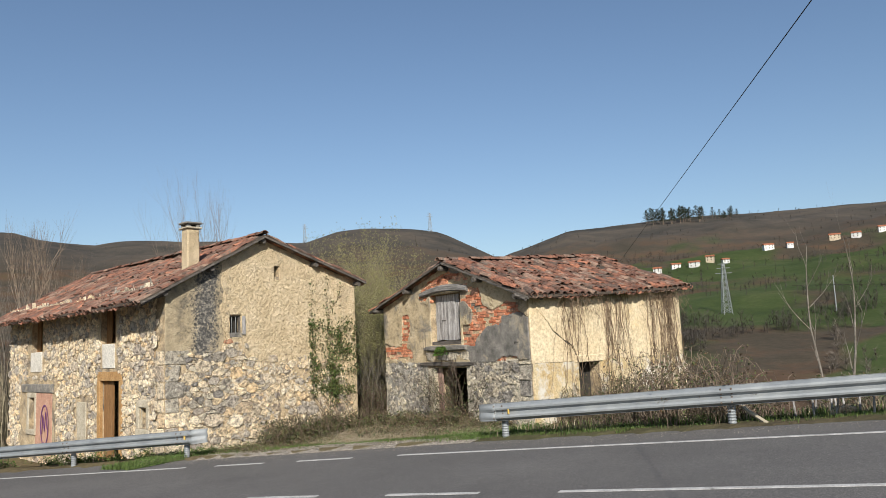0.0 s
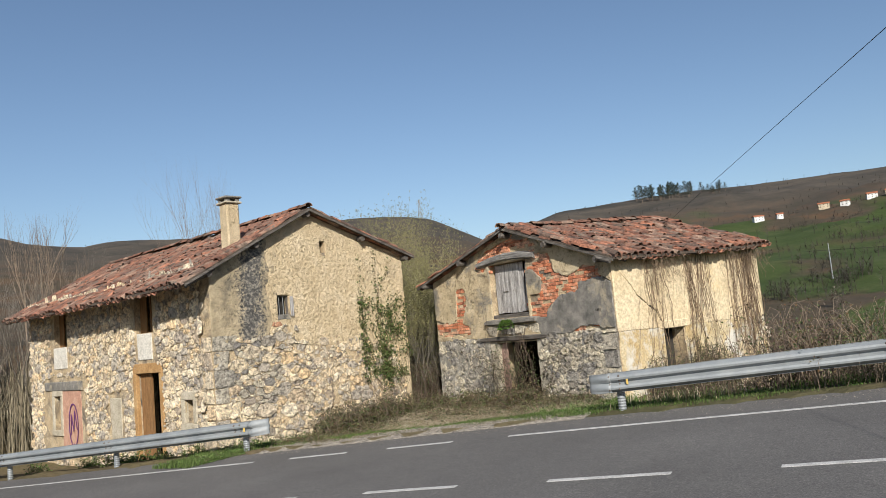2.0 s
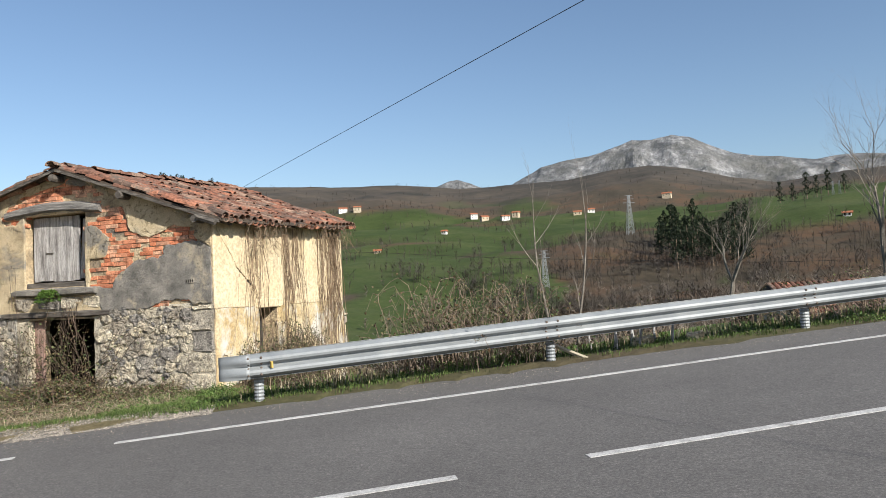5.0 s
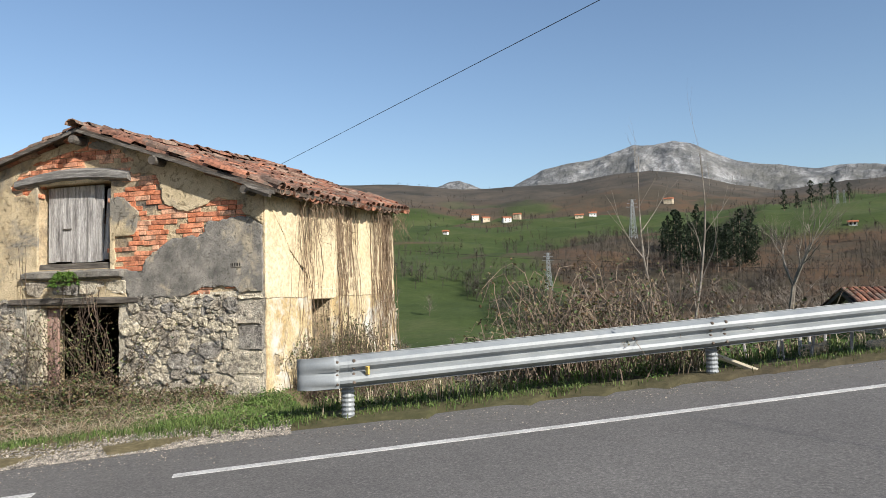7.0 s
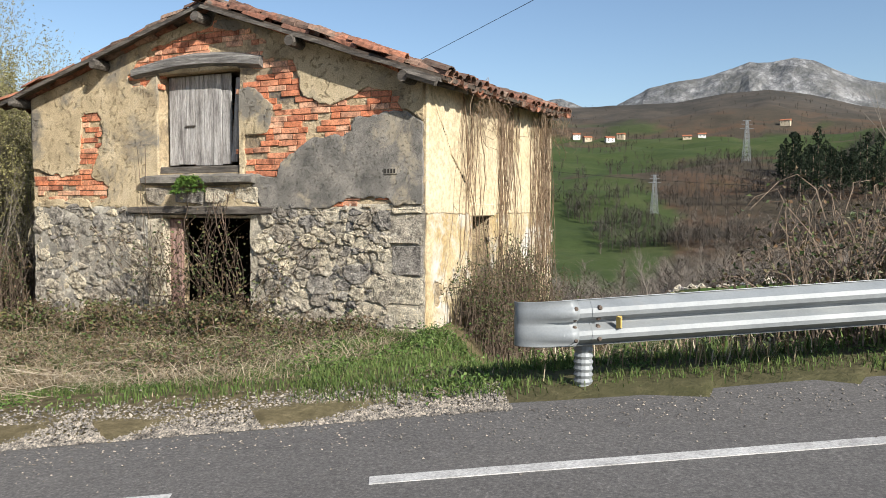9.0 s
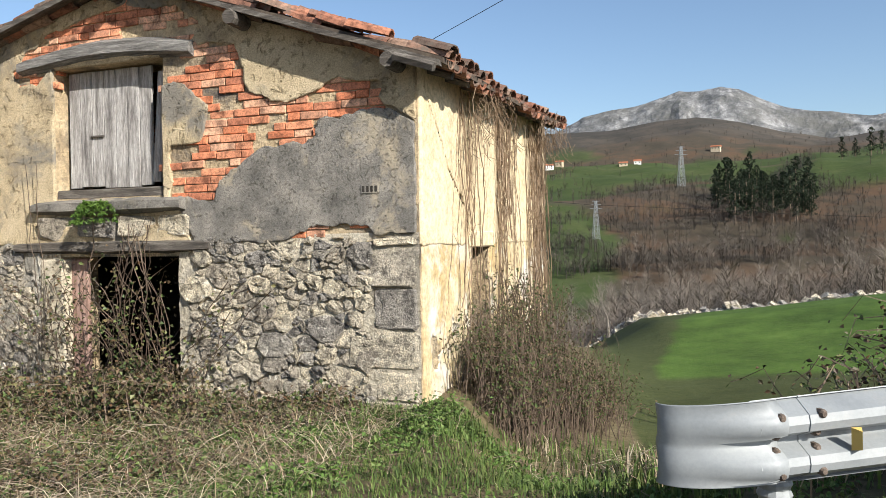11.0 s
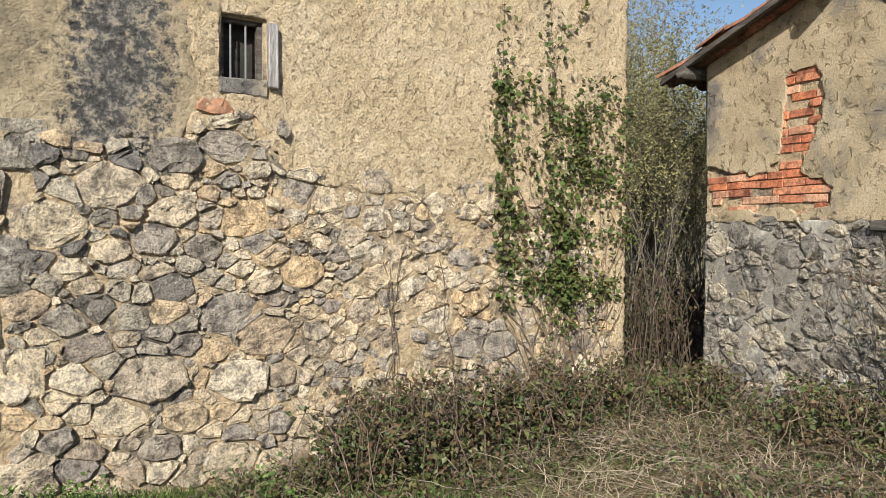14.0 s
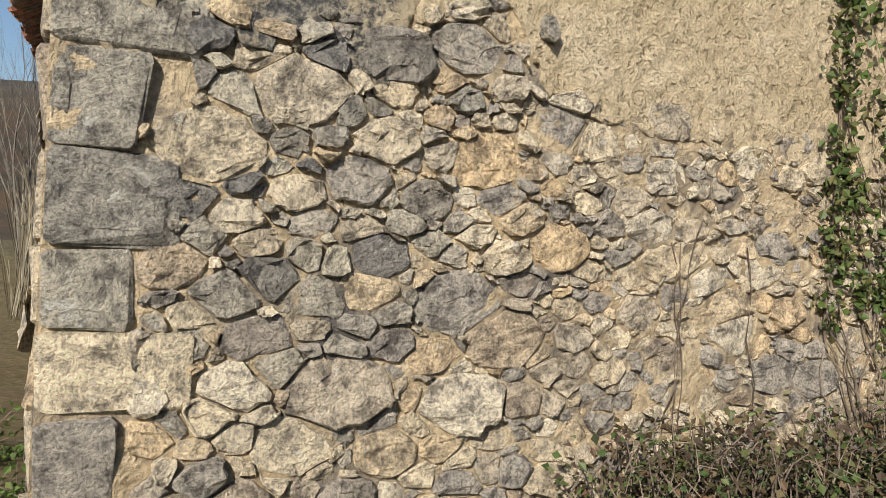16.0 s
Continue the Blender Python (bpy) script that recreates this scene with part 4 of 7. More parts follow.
def stone(poly, cx, cz, proud, joint, rg, back=0.03):
    """One stone: rounded outline, bulging uneven face."""
    size = sum(math.hypot(p - cx, q - cz) for p, q in poly) / len(poly)
    k = max(0.35, 1 - joint / max(size, 0.03))
    ring = []
    n = len(poly)
    for i in range(n):
        (ax, az), (bx, bz) = poly[i], poly[(i + 1) % n]
        if math.hypot(bx - ax, bz - az) < 0.015:
            ring.append(((ax + bx) / 2, (az + bz) / 2))
            continue
        cut = min(0.22, 0.030 / math.hypot(bx - ax, bz - az))
        for t in (cut, 1 - cut):
            ring.append((ax + (bx - ax) * t, az + (bz - az) * t))
    ring = [(cx + (p - cx) * k + rg.gauss(0, 0.006), cz + (q - cz) * k + rg.gauss(0, 0.006)) for p, q in ring]
    m = len(ring)
    s = Shape()
    tx, tz = rg.gauss(0, 1.8) * proud, rg.gauss(0, 1.8) * proud
    ox, oz = rg.gauss(0, 0.16) * size, rg.gauss(0, 0.16) * size
    lump = min(0.5, 0.022 / max(proud, 0.008)) * proud
    levels = ((1.0, back), (0.985, -proud * 0.62), (0.90, -proud * 0.98), (0.50, -proud * 1.06))
    for lv, (f, y) in enumerate(levels):
        for p, q in ring:
            dx, dz = (p - cx) * f, (q - cz) * f
            if lv == 3:
                dx, dz = dx + ox, dz + oz
            yy = y if y > 0 else y + (dx * tx + dz * tz) + lump * 1.5 * noise.noise(Vector((cx + dx, 0.0, cz + dz)) * 13.0) + rg.gauss(0, 0.003)
            s.v.append((cx + dx + rg.gauss(0, 0.004), yy, cz + dz + rg.gauss(0, 0.004)))
    for lv in range(3):
        for i in range(m):
            j = (i + 1) % m
            s.f.append((lv * m + i, lv * m + j, (lv + 1) * m + j, (lv + 1) * m + i))
    s.f.append(tuple(3 * m + i for i in range(m)))
    return s


def lay_stones(wall, items, mat, mat_rest, near, seed, proud=0.03, joint=0.013, turn=None, smooth_=False, grey=None, grey_share=None):
    rg = random.Random(seed)
    rest = Shape()
    count = 0
    for cx, cz, poly, u in items:
        s = stone(poly, cx, cz, proud * rg.uniform(0.5, 1.5), joint * rg.uniform(0.6, 1.5), rg)
        if turn:
            s.v = [turn(p) for p in s.v]
        if near(cx, cz) and count < 298:
            part("stone", s, grey if grey and rg.random() < grey_share(cx, cz) else mat, wall, smooth=smooth_)
            count += 1
        else:
            rest.add(s.v, s.f)
    if rest.v:
        tagged(part("rubble", rest, mat_rest, wall, "small rubble stones", smooth_), kind="stuff")


# gable of the house: rubble below, ochre coat above, dark streak by the corner
def a_plaster_line(x):
    return interp([(0, 1.40), (0.9, 1.50), (1.5, 1.55), (1.75, 1.75), (2.1, 1.80), (2.35, 1.42), (2.7, 1.28), (3.5, 1.22), (4.6, 1.22), (5.2, 1.10), (5.75, 0.9), (6.0, -0.4), (6.3, -0.6)], x)


def a_coat(x, z):
    d = z - a_plaster_line(x) + 0.10 * fbm(x, z, 3.0, 1.0) + 0.05 * fbm(x, z, 11.0, 2.0)
    d = min(d, a_top(x) - z + 0.02, x + 0.0, A_W - x)
    if x < 1.75:
        d = min(d, (x - 1.62) + 0.12 * fbm(x, z, 2.0, 4.0, 5))
    for h in gable_holes:
        d = min(d, max(h[0] - 0.03 - x, x - h[1] - 0.03, h[2] - 0.10 - z, z - h[3] - 0.02))
    return d


def a_dark(x, z):
    d = min(z - 1.50 + 0.30 * fbm(x, z, 2.6, 8.0, 6), a_top(x) - z, x, 1.80 - x + 0.10 * fbm(x, z, 2.0, 4.5, 5))
    return d


part("plaster", sheet(a_coat, 0.0, A_W, -1.2, A_RZ, 0.025, 0.035, 0.01, 0.020, 14.0), M_OCHRE, GABLE_A, "rough ochre plaster", True)


def soot(nt_name):
    """Plaster at the corner: pale lime, with a black lichen streak running down it."""
    m, nt, b = material(nt_name, (0.4, 0.35, 0.25), 0.95)
    b.inputs["Specular IOR Level"].default_value = 0.15
    n1, n2, n3 = noise_node(nt, 1.6, 8, 0.7), noise_node(nt, 18, 7, 0.7), noise_node(nt, 0.9, 7, 0.7, stretch=(2.2, 1, 0.35))
    pale = ramp(nt, n1, [(0.36, (0.22, 0.19, 0.14)), (0.5, (0.44, 0.36, 0.235)), (0.64, (0.58, 0.48, 0.325))])
    dark = ramp(nt, n2, [(0.3, (0.05, 0.048, 0.046)), (0.48, (0.13, 0.125, 0.115)), (0.62, (0.36, 0.33, 0.28))])
    tc = nt.nodes.new("ShaderNodeTexCoord")
    sep = nt.nodes.new("ShaderNodeSeparateXYZ")
    nt.links.new(tc.outputs["Object"], sep.inputs[0])
    # the streak follows a crack about a metre from the corner
    off = add(nt, add(nt, sep.outputs[0], 1.12, "SUBTRACT"), add(nt, add(nt, n3, 0.5, "SUBTRACT"), 1.4, "MULTIPLY"))
    band = add(nt, off, 0.0, "ABSOLUTE")
    mask = ramp(nt, add(nt, add(nt, band, add(nt, add(nt, n2, 0.5, "SUBTRACT"), 2.2, "MULTIPLY")), add(nt, n1, 0.55, "MULTIPLY")), [(0.42, (1, 1, 1)), (0.78, (0, 0, 0))])
    col = mix(nt, mask, pale, dark)
    col = mix(nt, 0.5, col, ramp(nt, n2, [(0.3, (0.5, 0.5, 0.5)), (0.7, (1.0, 1.0, 1.0))]), "MULTIPLY")
    nt.links.new(col, b.inputs["Base Color"])
    bump(nt, b, add(nt, n1, n2), 1.0, 0.05)
    return m


part("plaster", sheet(a_dark, 0.0, 1.95, 0.6, A_RZ, 0.035, 0.026, 0.01, 0.016, 6.0), soot("lichen_streaked_plaster"), GABLE_A,
     "pale corner plaster streaked with black lichen", True)
items = cells(0.34, A_W, -1.1, 2.1, lambda x, z: z < a_plaster_line(x) + 0.12 and 0.36 < x < A_W - 0.05 and z > -1.05,
              lambda x, z: 0.074 + 0.045 * max(0, 1 - x / 3.0) + (0.014 if z < 0.4 else 0), 21)
items = [it for it in items if it[1] > -0.95]
items.sort(key=lambda it: it[0])
lay_stones(GABLE_A, items, M_STONE, M_STONE_J, lambda x, z: True, 22, 0.040, 0.008, grey=M_GSTONE, grey_share=lambda x, z: 0.75 * smooth(2.3, 0.7, x) * smooth(-0.5, 0.6, z))
part("mortar", sheet(lambda x, z: min(a_plaster_line(x) + 0.25 - z, A_W - x), 0.0, A_W, -1.2, 2.2, 0.03, lambda x, z: 0.006 + 0.022 * smooth(1.6, 3.6, x + 0.5 * fbm(x, z, 1.5, 3.0)) + 0.012 * fbm(x, z, 2.5, 8.0), 0.03, 0.018, 9.0), M_MORTAR, GABLE_A, "crumbling yellowish mortar", True)
# corner blocks of the house
rg = random.Random(5)
z, k = -1.3, 0
while z < 1.35:
    h = rg.uniform(0.26, 0.46)
    wx, wy = ((0.62, 0.34) if k % 2 else (0.40, 0.6))
    wx += rg.uniform(-0.08, 0.08)
    q = stone([(0.0, z), (wx, z + rg.gauss(0, 0.015)), (wx + rg.gauss(0, 0.03), z + h), (0.0, z + h + rg.gauss(0, 0.01))], wx / 2, z + h / 2, 0.034, 0.005, rg, 0.1)
    part("corner_block", q, M_GSTONE if z > -0.2 else M_STONE, GABLE_A)
    q = stone([(0.0, z), (wy, z), (wy, z + h), (0.04, z + h)], wy / 2, z + h / 2, 0.03, 0.012, rg, 0.1)
    q.v = [(b, a, c) for a, b, c in q.v]
    part("corner_block", q, M_STONE, GABLE_A)
    z += h
    k += 1

# front of the house
def in_hole(holes, x, z, grow=0.12):
    return any(h[0] - grow < x < h[1] + grow and h[2] - grow < z < h[3] + grow for h in holes)


items = cells(0.5, A_L, -1.7, 3.2, lambda x, z: not in_hole([A_DOOR] + A_WINS + [(8.2, 9.4, 1.3, 1.95), (2.85, 3.6, 1.25, 2.0), (7.2, 10.1, -1.4, 0.85), (4.7, 5.4, -0.7, 0.35)], x, z, 0.16),
              lambda x, z: 0.10, 31)
lay_stones(FRONT_A, items, M_STONE, M_STONE_J, lambda x, z: x < 5.5, 32, 0.03, 0.014, turn=lambda p: (p[1], p[0], p[2]))


def dressed(owner, x0, x1, z0, z1, out=0.03, mat=None, name="surround_block", jit=0.012, axis="front"):
    s = soft_box(-out, x0, z0, 0.08, x1, z1, 0.012, jit) if axis == "front" else soft_box(x0, -out, z0, x1, 0.08, z1, 0.012, jit)
    return part(name, s, mat or M_DRESSED, owner)


for (a, b, c, d) in A_WINS[2:]:
    dressed(FRONT_A, a - 0.16, b + 0.16, d, d + 0.20)
    dressed(FRONT_A, a - 0.18, b + 0.18, c - 0.16, c, 0.045)
    dressed(FRONT_A, a - 0.17, a, c, d)
    dressed(FRONT_A, b, b + 0.17, c, d)
M_ORANGE = mottled("orange_stone", (0.34, 0.19, 0.075), (0.44, 0.26, 0.11), (0.52, 0.35, 0.17), 3, 25, bump_s=0.4, bump_d=0.006)
dressed(FRONT_A, A_DOOR[0] - 0.16, A_DOOR[1] + 0.16, A_DOOR[3], A_DOOR[3] + 0.25, 0.03, M_ORANGE, "lintel")
dressed(FRONT_A, A_DOOR[0] - 0.17, A_DOOR[0], A_DOOR[2], A_DOOR[3], 0.03, M_ORANGE)
dressed(FRONT_A, A_DOOR[1], A_DOOR[1] + 0.17, A_DOOR[2], A_DOOR[3], 0.03, M_ORANGE)
M_WHITE = mottled("whitewashed_plaster", (0.50, 0.46, 0.38), (0.66, 0.62, 0.54), (0.74, 0.71, 0.63), 2, 25, bump_s=0.4, bump_d=0.006)
dressed(FRONT_A, 2.86, 3.62, 1.30, 1.97, 0.03, M_WHITE, "whitewash_patch", 0.03)
dressed(FRONT_A, 8.28, 9.28, 1.25, 1.88, 0.03, M_WHITE, "whitewash_patch", 0.03)
dressed(FRONT_A, 4.75, 5.4, -0.75, 0.35, 0.02, M_DRESSED, "blocked_window", 0.03)
dressed(FRONT_A, 7.25, 10.05, 0.60, 0.86, 0.05, M_GREY, "lintel", 0.02)
M_PINK = mottled("pink_brick_infill", (0.42, 0.22, 0.15), (0.52, 0.30, 0.21), (0.58, 0.38, 0.28), 3, 30, bump_s=0.4, bump_d=0.005)
infill = dressed(FRONT_A, 7.38, 8.80, -1.35, 0.58, 0.012, M_PINK, "brick_infill", 0.01)
# a spray-painted mark on the infill, kept to plain strokes
M_SPRAY, _, _ = material("purple_spray_paint", (0.13, 0.035, 0.16), 0.6)
strokes = [[(7.62 + 0.52 * (0.5 + 0.5 * math.cos(t)) * 1.25, -0.42 + 0.62 * math.sin(t)) for t in [0.35 * k for k in range(19)]],
           [(7.70, -0.55), (7.85, 0.0), (7.95, -0.6), (8.10, -0.1), (8.15, -0.7)], [(7.62, -1.0), (7.80, -1.25), (7.95, -0.95), (8.15, -1.25)]]
graf = thing("graffiti", A_M, "purple spray-painted scrawl on the pink brick infill", "graffiti")
for st in strokes:
    s = Shape()
    for (ya, za), (yb, zb) in zip(st, st[1:]):
        d = Vector((yb - ya, zb - za)).normalized() * 0.02
        q = [(ya - d.y, za + d.x), (yb - d.y, zb + d.x), (yb + d.y, zb - d.x), (ya + d.y, za - d.x)]
        s.add([(-0.034, p, r) for p, r in q] + [(-0.030, p, r) for p, r in q], [(0, 1, 2, 3), (7, 6, 5, 4), (0, 4, 5, 1), (2, 6, 7, 3)])
    part("stroke", s, M_SPRAY, graf)


def fill_door(owner, x0, x1, z0, z1, depth, mat, name, axis, n, label, hinge_open=0.0, extra=True):
    """A plank leaf set back in its opening."""
    d = part(name, Shape().box(0, 0, 0, 0.001, 0.001, 0.001), mat, owner, label)
    w = (x1 - x0) / n
    rg = random.Random(n)
    for k in range(n):
        a, b = x0 + k * w + 0.004, x0 + (k + 1) * w - 0.004
        lo = z0 + rg.uniform(0.01, 0.05)
        s = soft_box(a, depth + rg.uniform(-0.006, 0.006), lo, b, depth + 0.035, z1, 0.004, 0.006)
        if axis == "front":
            s.v = [(p[1], p[0], p[2]) for p in s.v]
        part("plank", s, mat, d)
    return d


fill_door(FRONT_A, A_DOOR[0] + 0.62, A_DOOR[1], A_DOOR[2], A_DOOR[3], 0.10, M_BROWN, "door_leaf", "front", 4, "brown plank door leaf, half open")
for (a, b, c, d) in A_WINS[:2]:
    fr = part("window_frame", Shape().box(0.20, a, c, 0.26, a + 0.06, d).box(0.20, b - 0.06, c, 0.26, b, d).box(0.20, a, d - 0.06, 0.26, b, d).box(0.20, (a + b) / 2 - 0.025, c, 0.26, (a + b) / 2 + 0.025, d),
              M_BROWN, FRONT_A, "old brown window frame without glass")
    part("shutter", soft_box(0.16, b - 0.34, c, 0.20, b, d, 0.005, 0.006), M_BROWN, FRONT_A, "brown wooden shutter")

# small window in the gable with bars, sill and a loose board
a, b, c, d = gable_holes[0]
win = thing("window", A_M, "small barred window with a grey sill and loose board", "window", kind="structure")
part("window_frame", Shape().box(a, 0.03, c, a + 0.025, 0.08, d).box(b - 0.04, 0.03, c, b, 0.08, d).box(a, 0.03, d - 0.03, b, 0.08, d), M_BEAM, win)
# Added panel behind the bars; its near-black colour stands for the unlit room.
part("shade_backing", soft_box(a - 0.01, 0.16, c - 0.01, b + 0.01, 0.18, d + 0.01, 0.003), M_DARK, win, "added dark panel standing for the room's shade")
for x in (a + 0.085, a + 0.205):
    part("bar", Shape().tube([(x, 0.05, c), (x, 0.05, d)], 0.008, 6), M_STEEL, win, "thin iron bar")
part("window_sill", soft_box(a - 0.03, -0.05, c - 0.13, b + 0.02, 0.2, c, 0.012, 0.012), M_GREY, win, "grey cement sill")
part("board", soft_box(b + 0.01, -0.10, c - 0.06, b + 0.09, -0.045, d - 0.02, 0.008, 0.015), M_WOOD, win, "loose grey board")
brk = part("red_stone", stone([(1.60, 1.83), (1.70, 1.95), (1.88, 1.93), (1.95, 1.82), (1.78, 1.80)], 1.78, 1.87, 0.05, 0.01, random.Random(3)), mottled("red_sandstone", (0.26, 0.12, 0.06), (0.36, 0.19, 0.11), (0.44, 0.26, 0.17), 4, 25), GABLE_A, "reddish sandstone lump")
part("grey_stone", stone([(2.25, 1.68), (2.34, 1.64), (2.38, 1.72), (2.33, 1.82), (2.26, 1.80)], 2.31, 1.73, 0.09, 0.008, random.Random(4)), M_GSTONE, GABLE_A)

# barn gable: bricks, coats of plaster, rubble
BRICK_R = [(-17.05, 3.15), (-16.83, 3.12), (-15.98, 2.95), (-15.83, 2.46), (-15.35, 2.34), (-14.84, 2.52), (-14.43, 2.46), (-14.41, 2.22), (-15.04, 2.16), (-15.09, 1.98), (-15.68, 1.90),
           (-15.92, 1.78), (-16.19, 1.67), (-16.27, 1.42), (-16.80, 1.50), (-16.78, 2.02), (-16.39, 2.03), (-16.35, 2.39), (-16.60, 2.62), (-16.88, 2.66), (-16.90, 2.98)]
BRICK_L = [(-19.92, 2.40), (-19.62, 2.47), (-19.50, 2.40), (-19.49, 1.96), (-19.72, 1.50), (-19.37, 1.33), (-19.37, 1.13), (-21.06, 1.13), (-21.06, 1.70), (-20.75, 1.56), (-20.20, 1.50), (-20.0, 1.62), (-19.96, 1.91)]
BRICK_T = [(-18.95, 2.95), (-18.75, 3.17), (-18.1, 3.38), (-17.4, 3.50), (-16.7, 3.40), (-16.40, 3.24), (-16.45, 3.05), (-17.3, 3.1), (-18.4, 2.95), (-18.55, 2.80), (-18.9, 2.80)]
BRICK_B = [(-15.50, 1.02), (-15.1, 1.16), (-14.53, 1.14), (-14.50, 1.02)]
BRICK_P = [(-17.35, 3.66), (-17.1, 3.72), (-16.95, 3.58), (-17.3, 3.55)]
AREAS = [BRICK_R, BRICK_L, BRICK_T, BRICK_B, BRICK_P]
GREY_AREA = [(-16.75, 1.55), (-16.20, 1.62), (-15.9, 1.80), (-15.65, 1.92), (-15.1, 2.02), (-15.02, 2.18), (-14.6, 2.24), (-14.30, 2.20), (-14.10, 2.05), (-14.07, 1.6), (-14.07, 1.06), (-14.50, 1.06), (-15.1, 1.16), (-15.5, 1.02), (-16.5, 1.0)]


M_MORTAR_B = mottled("pale_lime_mortar", (0.36, 0.32, 0.25), (0.56, 0.50, 0.39), (0.68, 0.62, 0.50), 2.5, 24, bump_s=1.0, bump_d=0.05, stain=(0.20, 0.185, 0.16), stain_scale=0.8, stain_at=(0.54, 0.68))


def b_bricks(x, z):
    n = 0.05 * fbm(x, z, 4.0, 3.0) + 0.025 * fbm(x, z, 14.0, 6.0)
    return max(in_poly(p, x, z) for p in AREAS) + n


def b_coat(x, z):
    low = 1.02 + 0.05 * fbm(x, z, 3.0, 7.0)
    d = min(z - low, b_top(x) - z + 0.02, x - B_XL, B_XR - 0.02 - x, -b_bricks(x, z))
    d = min(d, max(B_HATCH[0] - x, x - B_HATCH[1], B_HATCH[2] - 0.35 - z, z - B_HATCH[3]))
    return min(d, -(in_poly(GREY_AREA, x, z) + 0.03))


def b_grey(x, z):
    return min(in_poly(GREY_AREA, x, z) + 0.04 * fbm(x, z, 4.0, 9.0), -b_bricks(x, z), B_XR - 0.02 - x)


part("plaster", sheet(b_coat, B_XL, B_XR, 0.9, 3.9, 0.035, 0.034, 0.0, 0.006, 4.0), M_BARN, GABLE_B, "peeling ochre and grey plaster", True)
part("cement_patch", sheet(b_grey, -17.0, B_XR, 0.9, 2.4, 0.035, 0.036, 0.0, 0.006, 4.0), M_GREY, GABLE_B, "dark grey cement render", True)
rg = random.Random(77)
brick_me = []
for k in range(5):
    L = (0.29, 0.29, 0.27, 0.20, 0.13)[k]
    sh = soft_box(-L / 2, -0.055, -0.0365, L / 2, 0.055, 0.0365, 0.005, 0.007)
    brick_me.append((L, sh.mesh("brick", M_BRICK)))
row = 0
z = 1.08
while z < 3.75:
    x = B_XL + rg.uniform(0, 0.25)
    while x < B_XR - 0.3:
        L, me = brick_me[rg.choice((0, 0, 0, 1, 2, 3, 4))]
        cx = x + L / 2
        if b_bricks(cx, z) > -0.10 and not in_hole([B_HATCH], cx, z, 0.02) and z < b_top(cx) - 0.08 and rg.random() > 0.035:
            ob = new("brick", me)
            ob.parent = GABLE_B
            deep = 0.045 if rg.random() < 0.24 else 0.0
            ob.matrix_local = pose(cx, 0.038 + deep + rg.gauss(0, 0.004), z + rg.gauss(0, 0.003), rg.gauss(0, 1.5), rg.gauss(0, 0.8), rg.gauss(0, 1.0))
        x += L + 0.007
    z += 0.080

for xa, xb in ((B_XL, B_DOOR[0]), (B_DOOR[1], B_XR)):
    part("mortar", sheet(lambda x, z: 1.08 - z, xa, xb, -1.2, 1.1, 0.035, 0.010, 0.0, 0.016, 8.0), M_MORTAR_B, GABLE_B, "crumbling grey mortar", True)
DOOR_KEEP = [(B_DOOR[0] - 0.30, B_DOOR[1] + 0.12, -1.3, 1.45)]
items = cells(B_XL, B_XR - 0.45, -1.0, 1.10, lambda x, z: z < 1.06 and not in_hole(DOOR_KEEP, x, z, 0.05) and B_XL + 0.06 < x < B_XR - 0.45,
              lambda x, z: 0.088, 41)
lay_stones(GABLE_B, items, M_GSTONE, M_GSTONE_J, lambda x, z: True, 42, 0.036, 0.009)


def b_low(x, z):
    """Thin lime coat clinging to the stones by the door and corner."""
    d = min(1.04 - z, x - B_XL, -18.60 - x, z + 0.75)
    return min(d, 0.20 - fbm(x, z, 2.2, 31.0, 5))


part("lime_coat", sheet(b_low, B_XL, -18.6, -0.8, 1.05, 0.035, 0.030, 0.0, 0.012, 5.0),
     mottled("grey_lime_coat", (0.17, 0.16, 0.14), (0.36, 0.335, 0.285), (0.54, 0.50, 0.42), 2.6, 45, bump_s=0.9, bump_d=0.02, stain=(0.66, 0.62, 0.53), stain_scale=1.5, stain_at=(0.52, 0.64)),
     GABLE_B, "grey and white flaking lime coat", True)
rg = random.Random(9)
z, k = -1.1, 0
while z < 1.0:
    h = rg.uniform(0.26, 0.40)
    wx = 0.75 if k % 2 else 0.46
    zt = min(z + h, 1.03)
    part("corner_block", stone([(B_XR - wx, z), (B_XR - 0.006, z), (B_XR - 0.006, zt), (B_XR - wx, zt + rg.gauss(0, 0.01))], B_XR - wx / 2, (z + zt) / 2, 0.03, 0.008, rg, 0.1), M_GSTONE, GABLE_B)
    z += h
    k += 1
# door and hatch dressings
for z0, z1 in ((-1.2, -0.28), (-0.28, 0.18), (0.18, 0.86)):
    part("jamb_block", soft_box(-18.60, -0.03, z0 + 0.006, -18.27, 0.25, z1 - 0.006, 0.02, 0.02), M_DRESSED, GABLE_B, "yellowish dressed jamb stone")
part("door_leaf", soft_box(-18.27, 0.10, -1.1, -18.05, 0.15, 0.86, 0.008, 0.012), mottled("faded_red_wood", (0.20, 0.12, 0.09), (0.34, 0.22, 0.18), (0.46, 0.33, 0.28), 4, 26, stretch=(6, 6, 0.5)), GABLE_B, "faded reddish plank inside the doorway")
part("jamb_block", soft_box(-16.72, -0.03, -1.2, -16.45, 0.25, -0.30, 0.03, 0.03), M_DRESSED, GABLE_B, "yellowish dressed jamb stone")


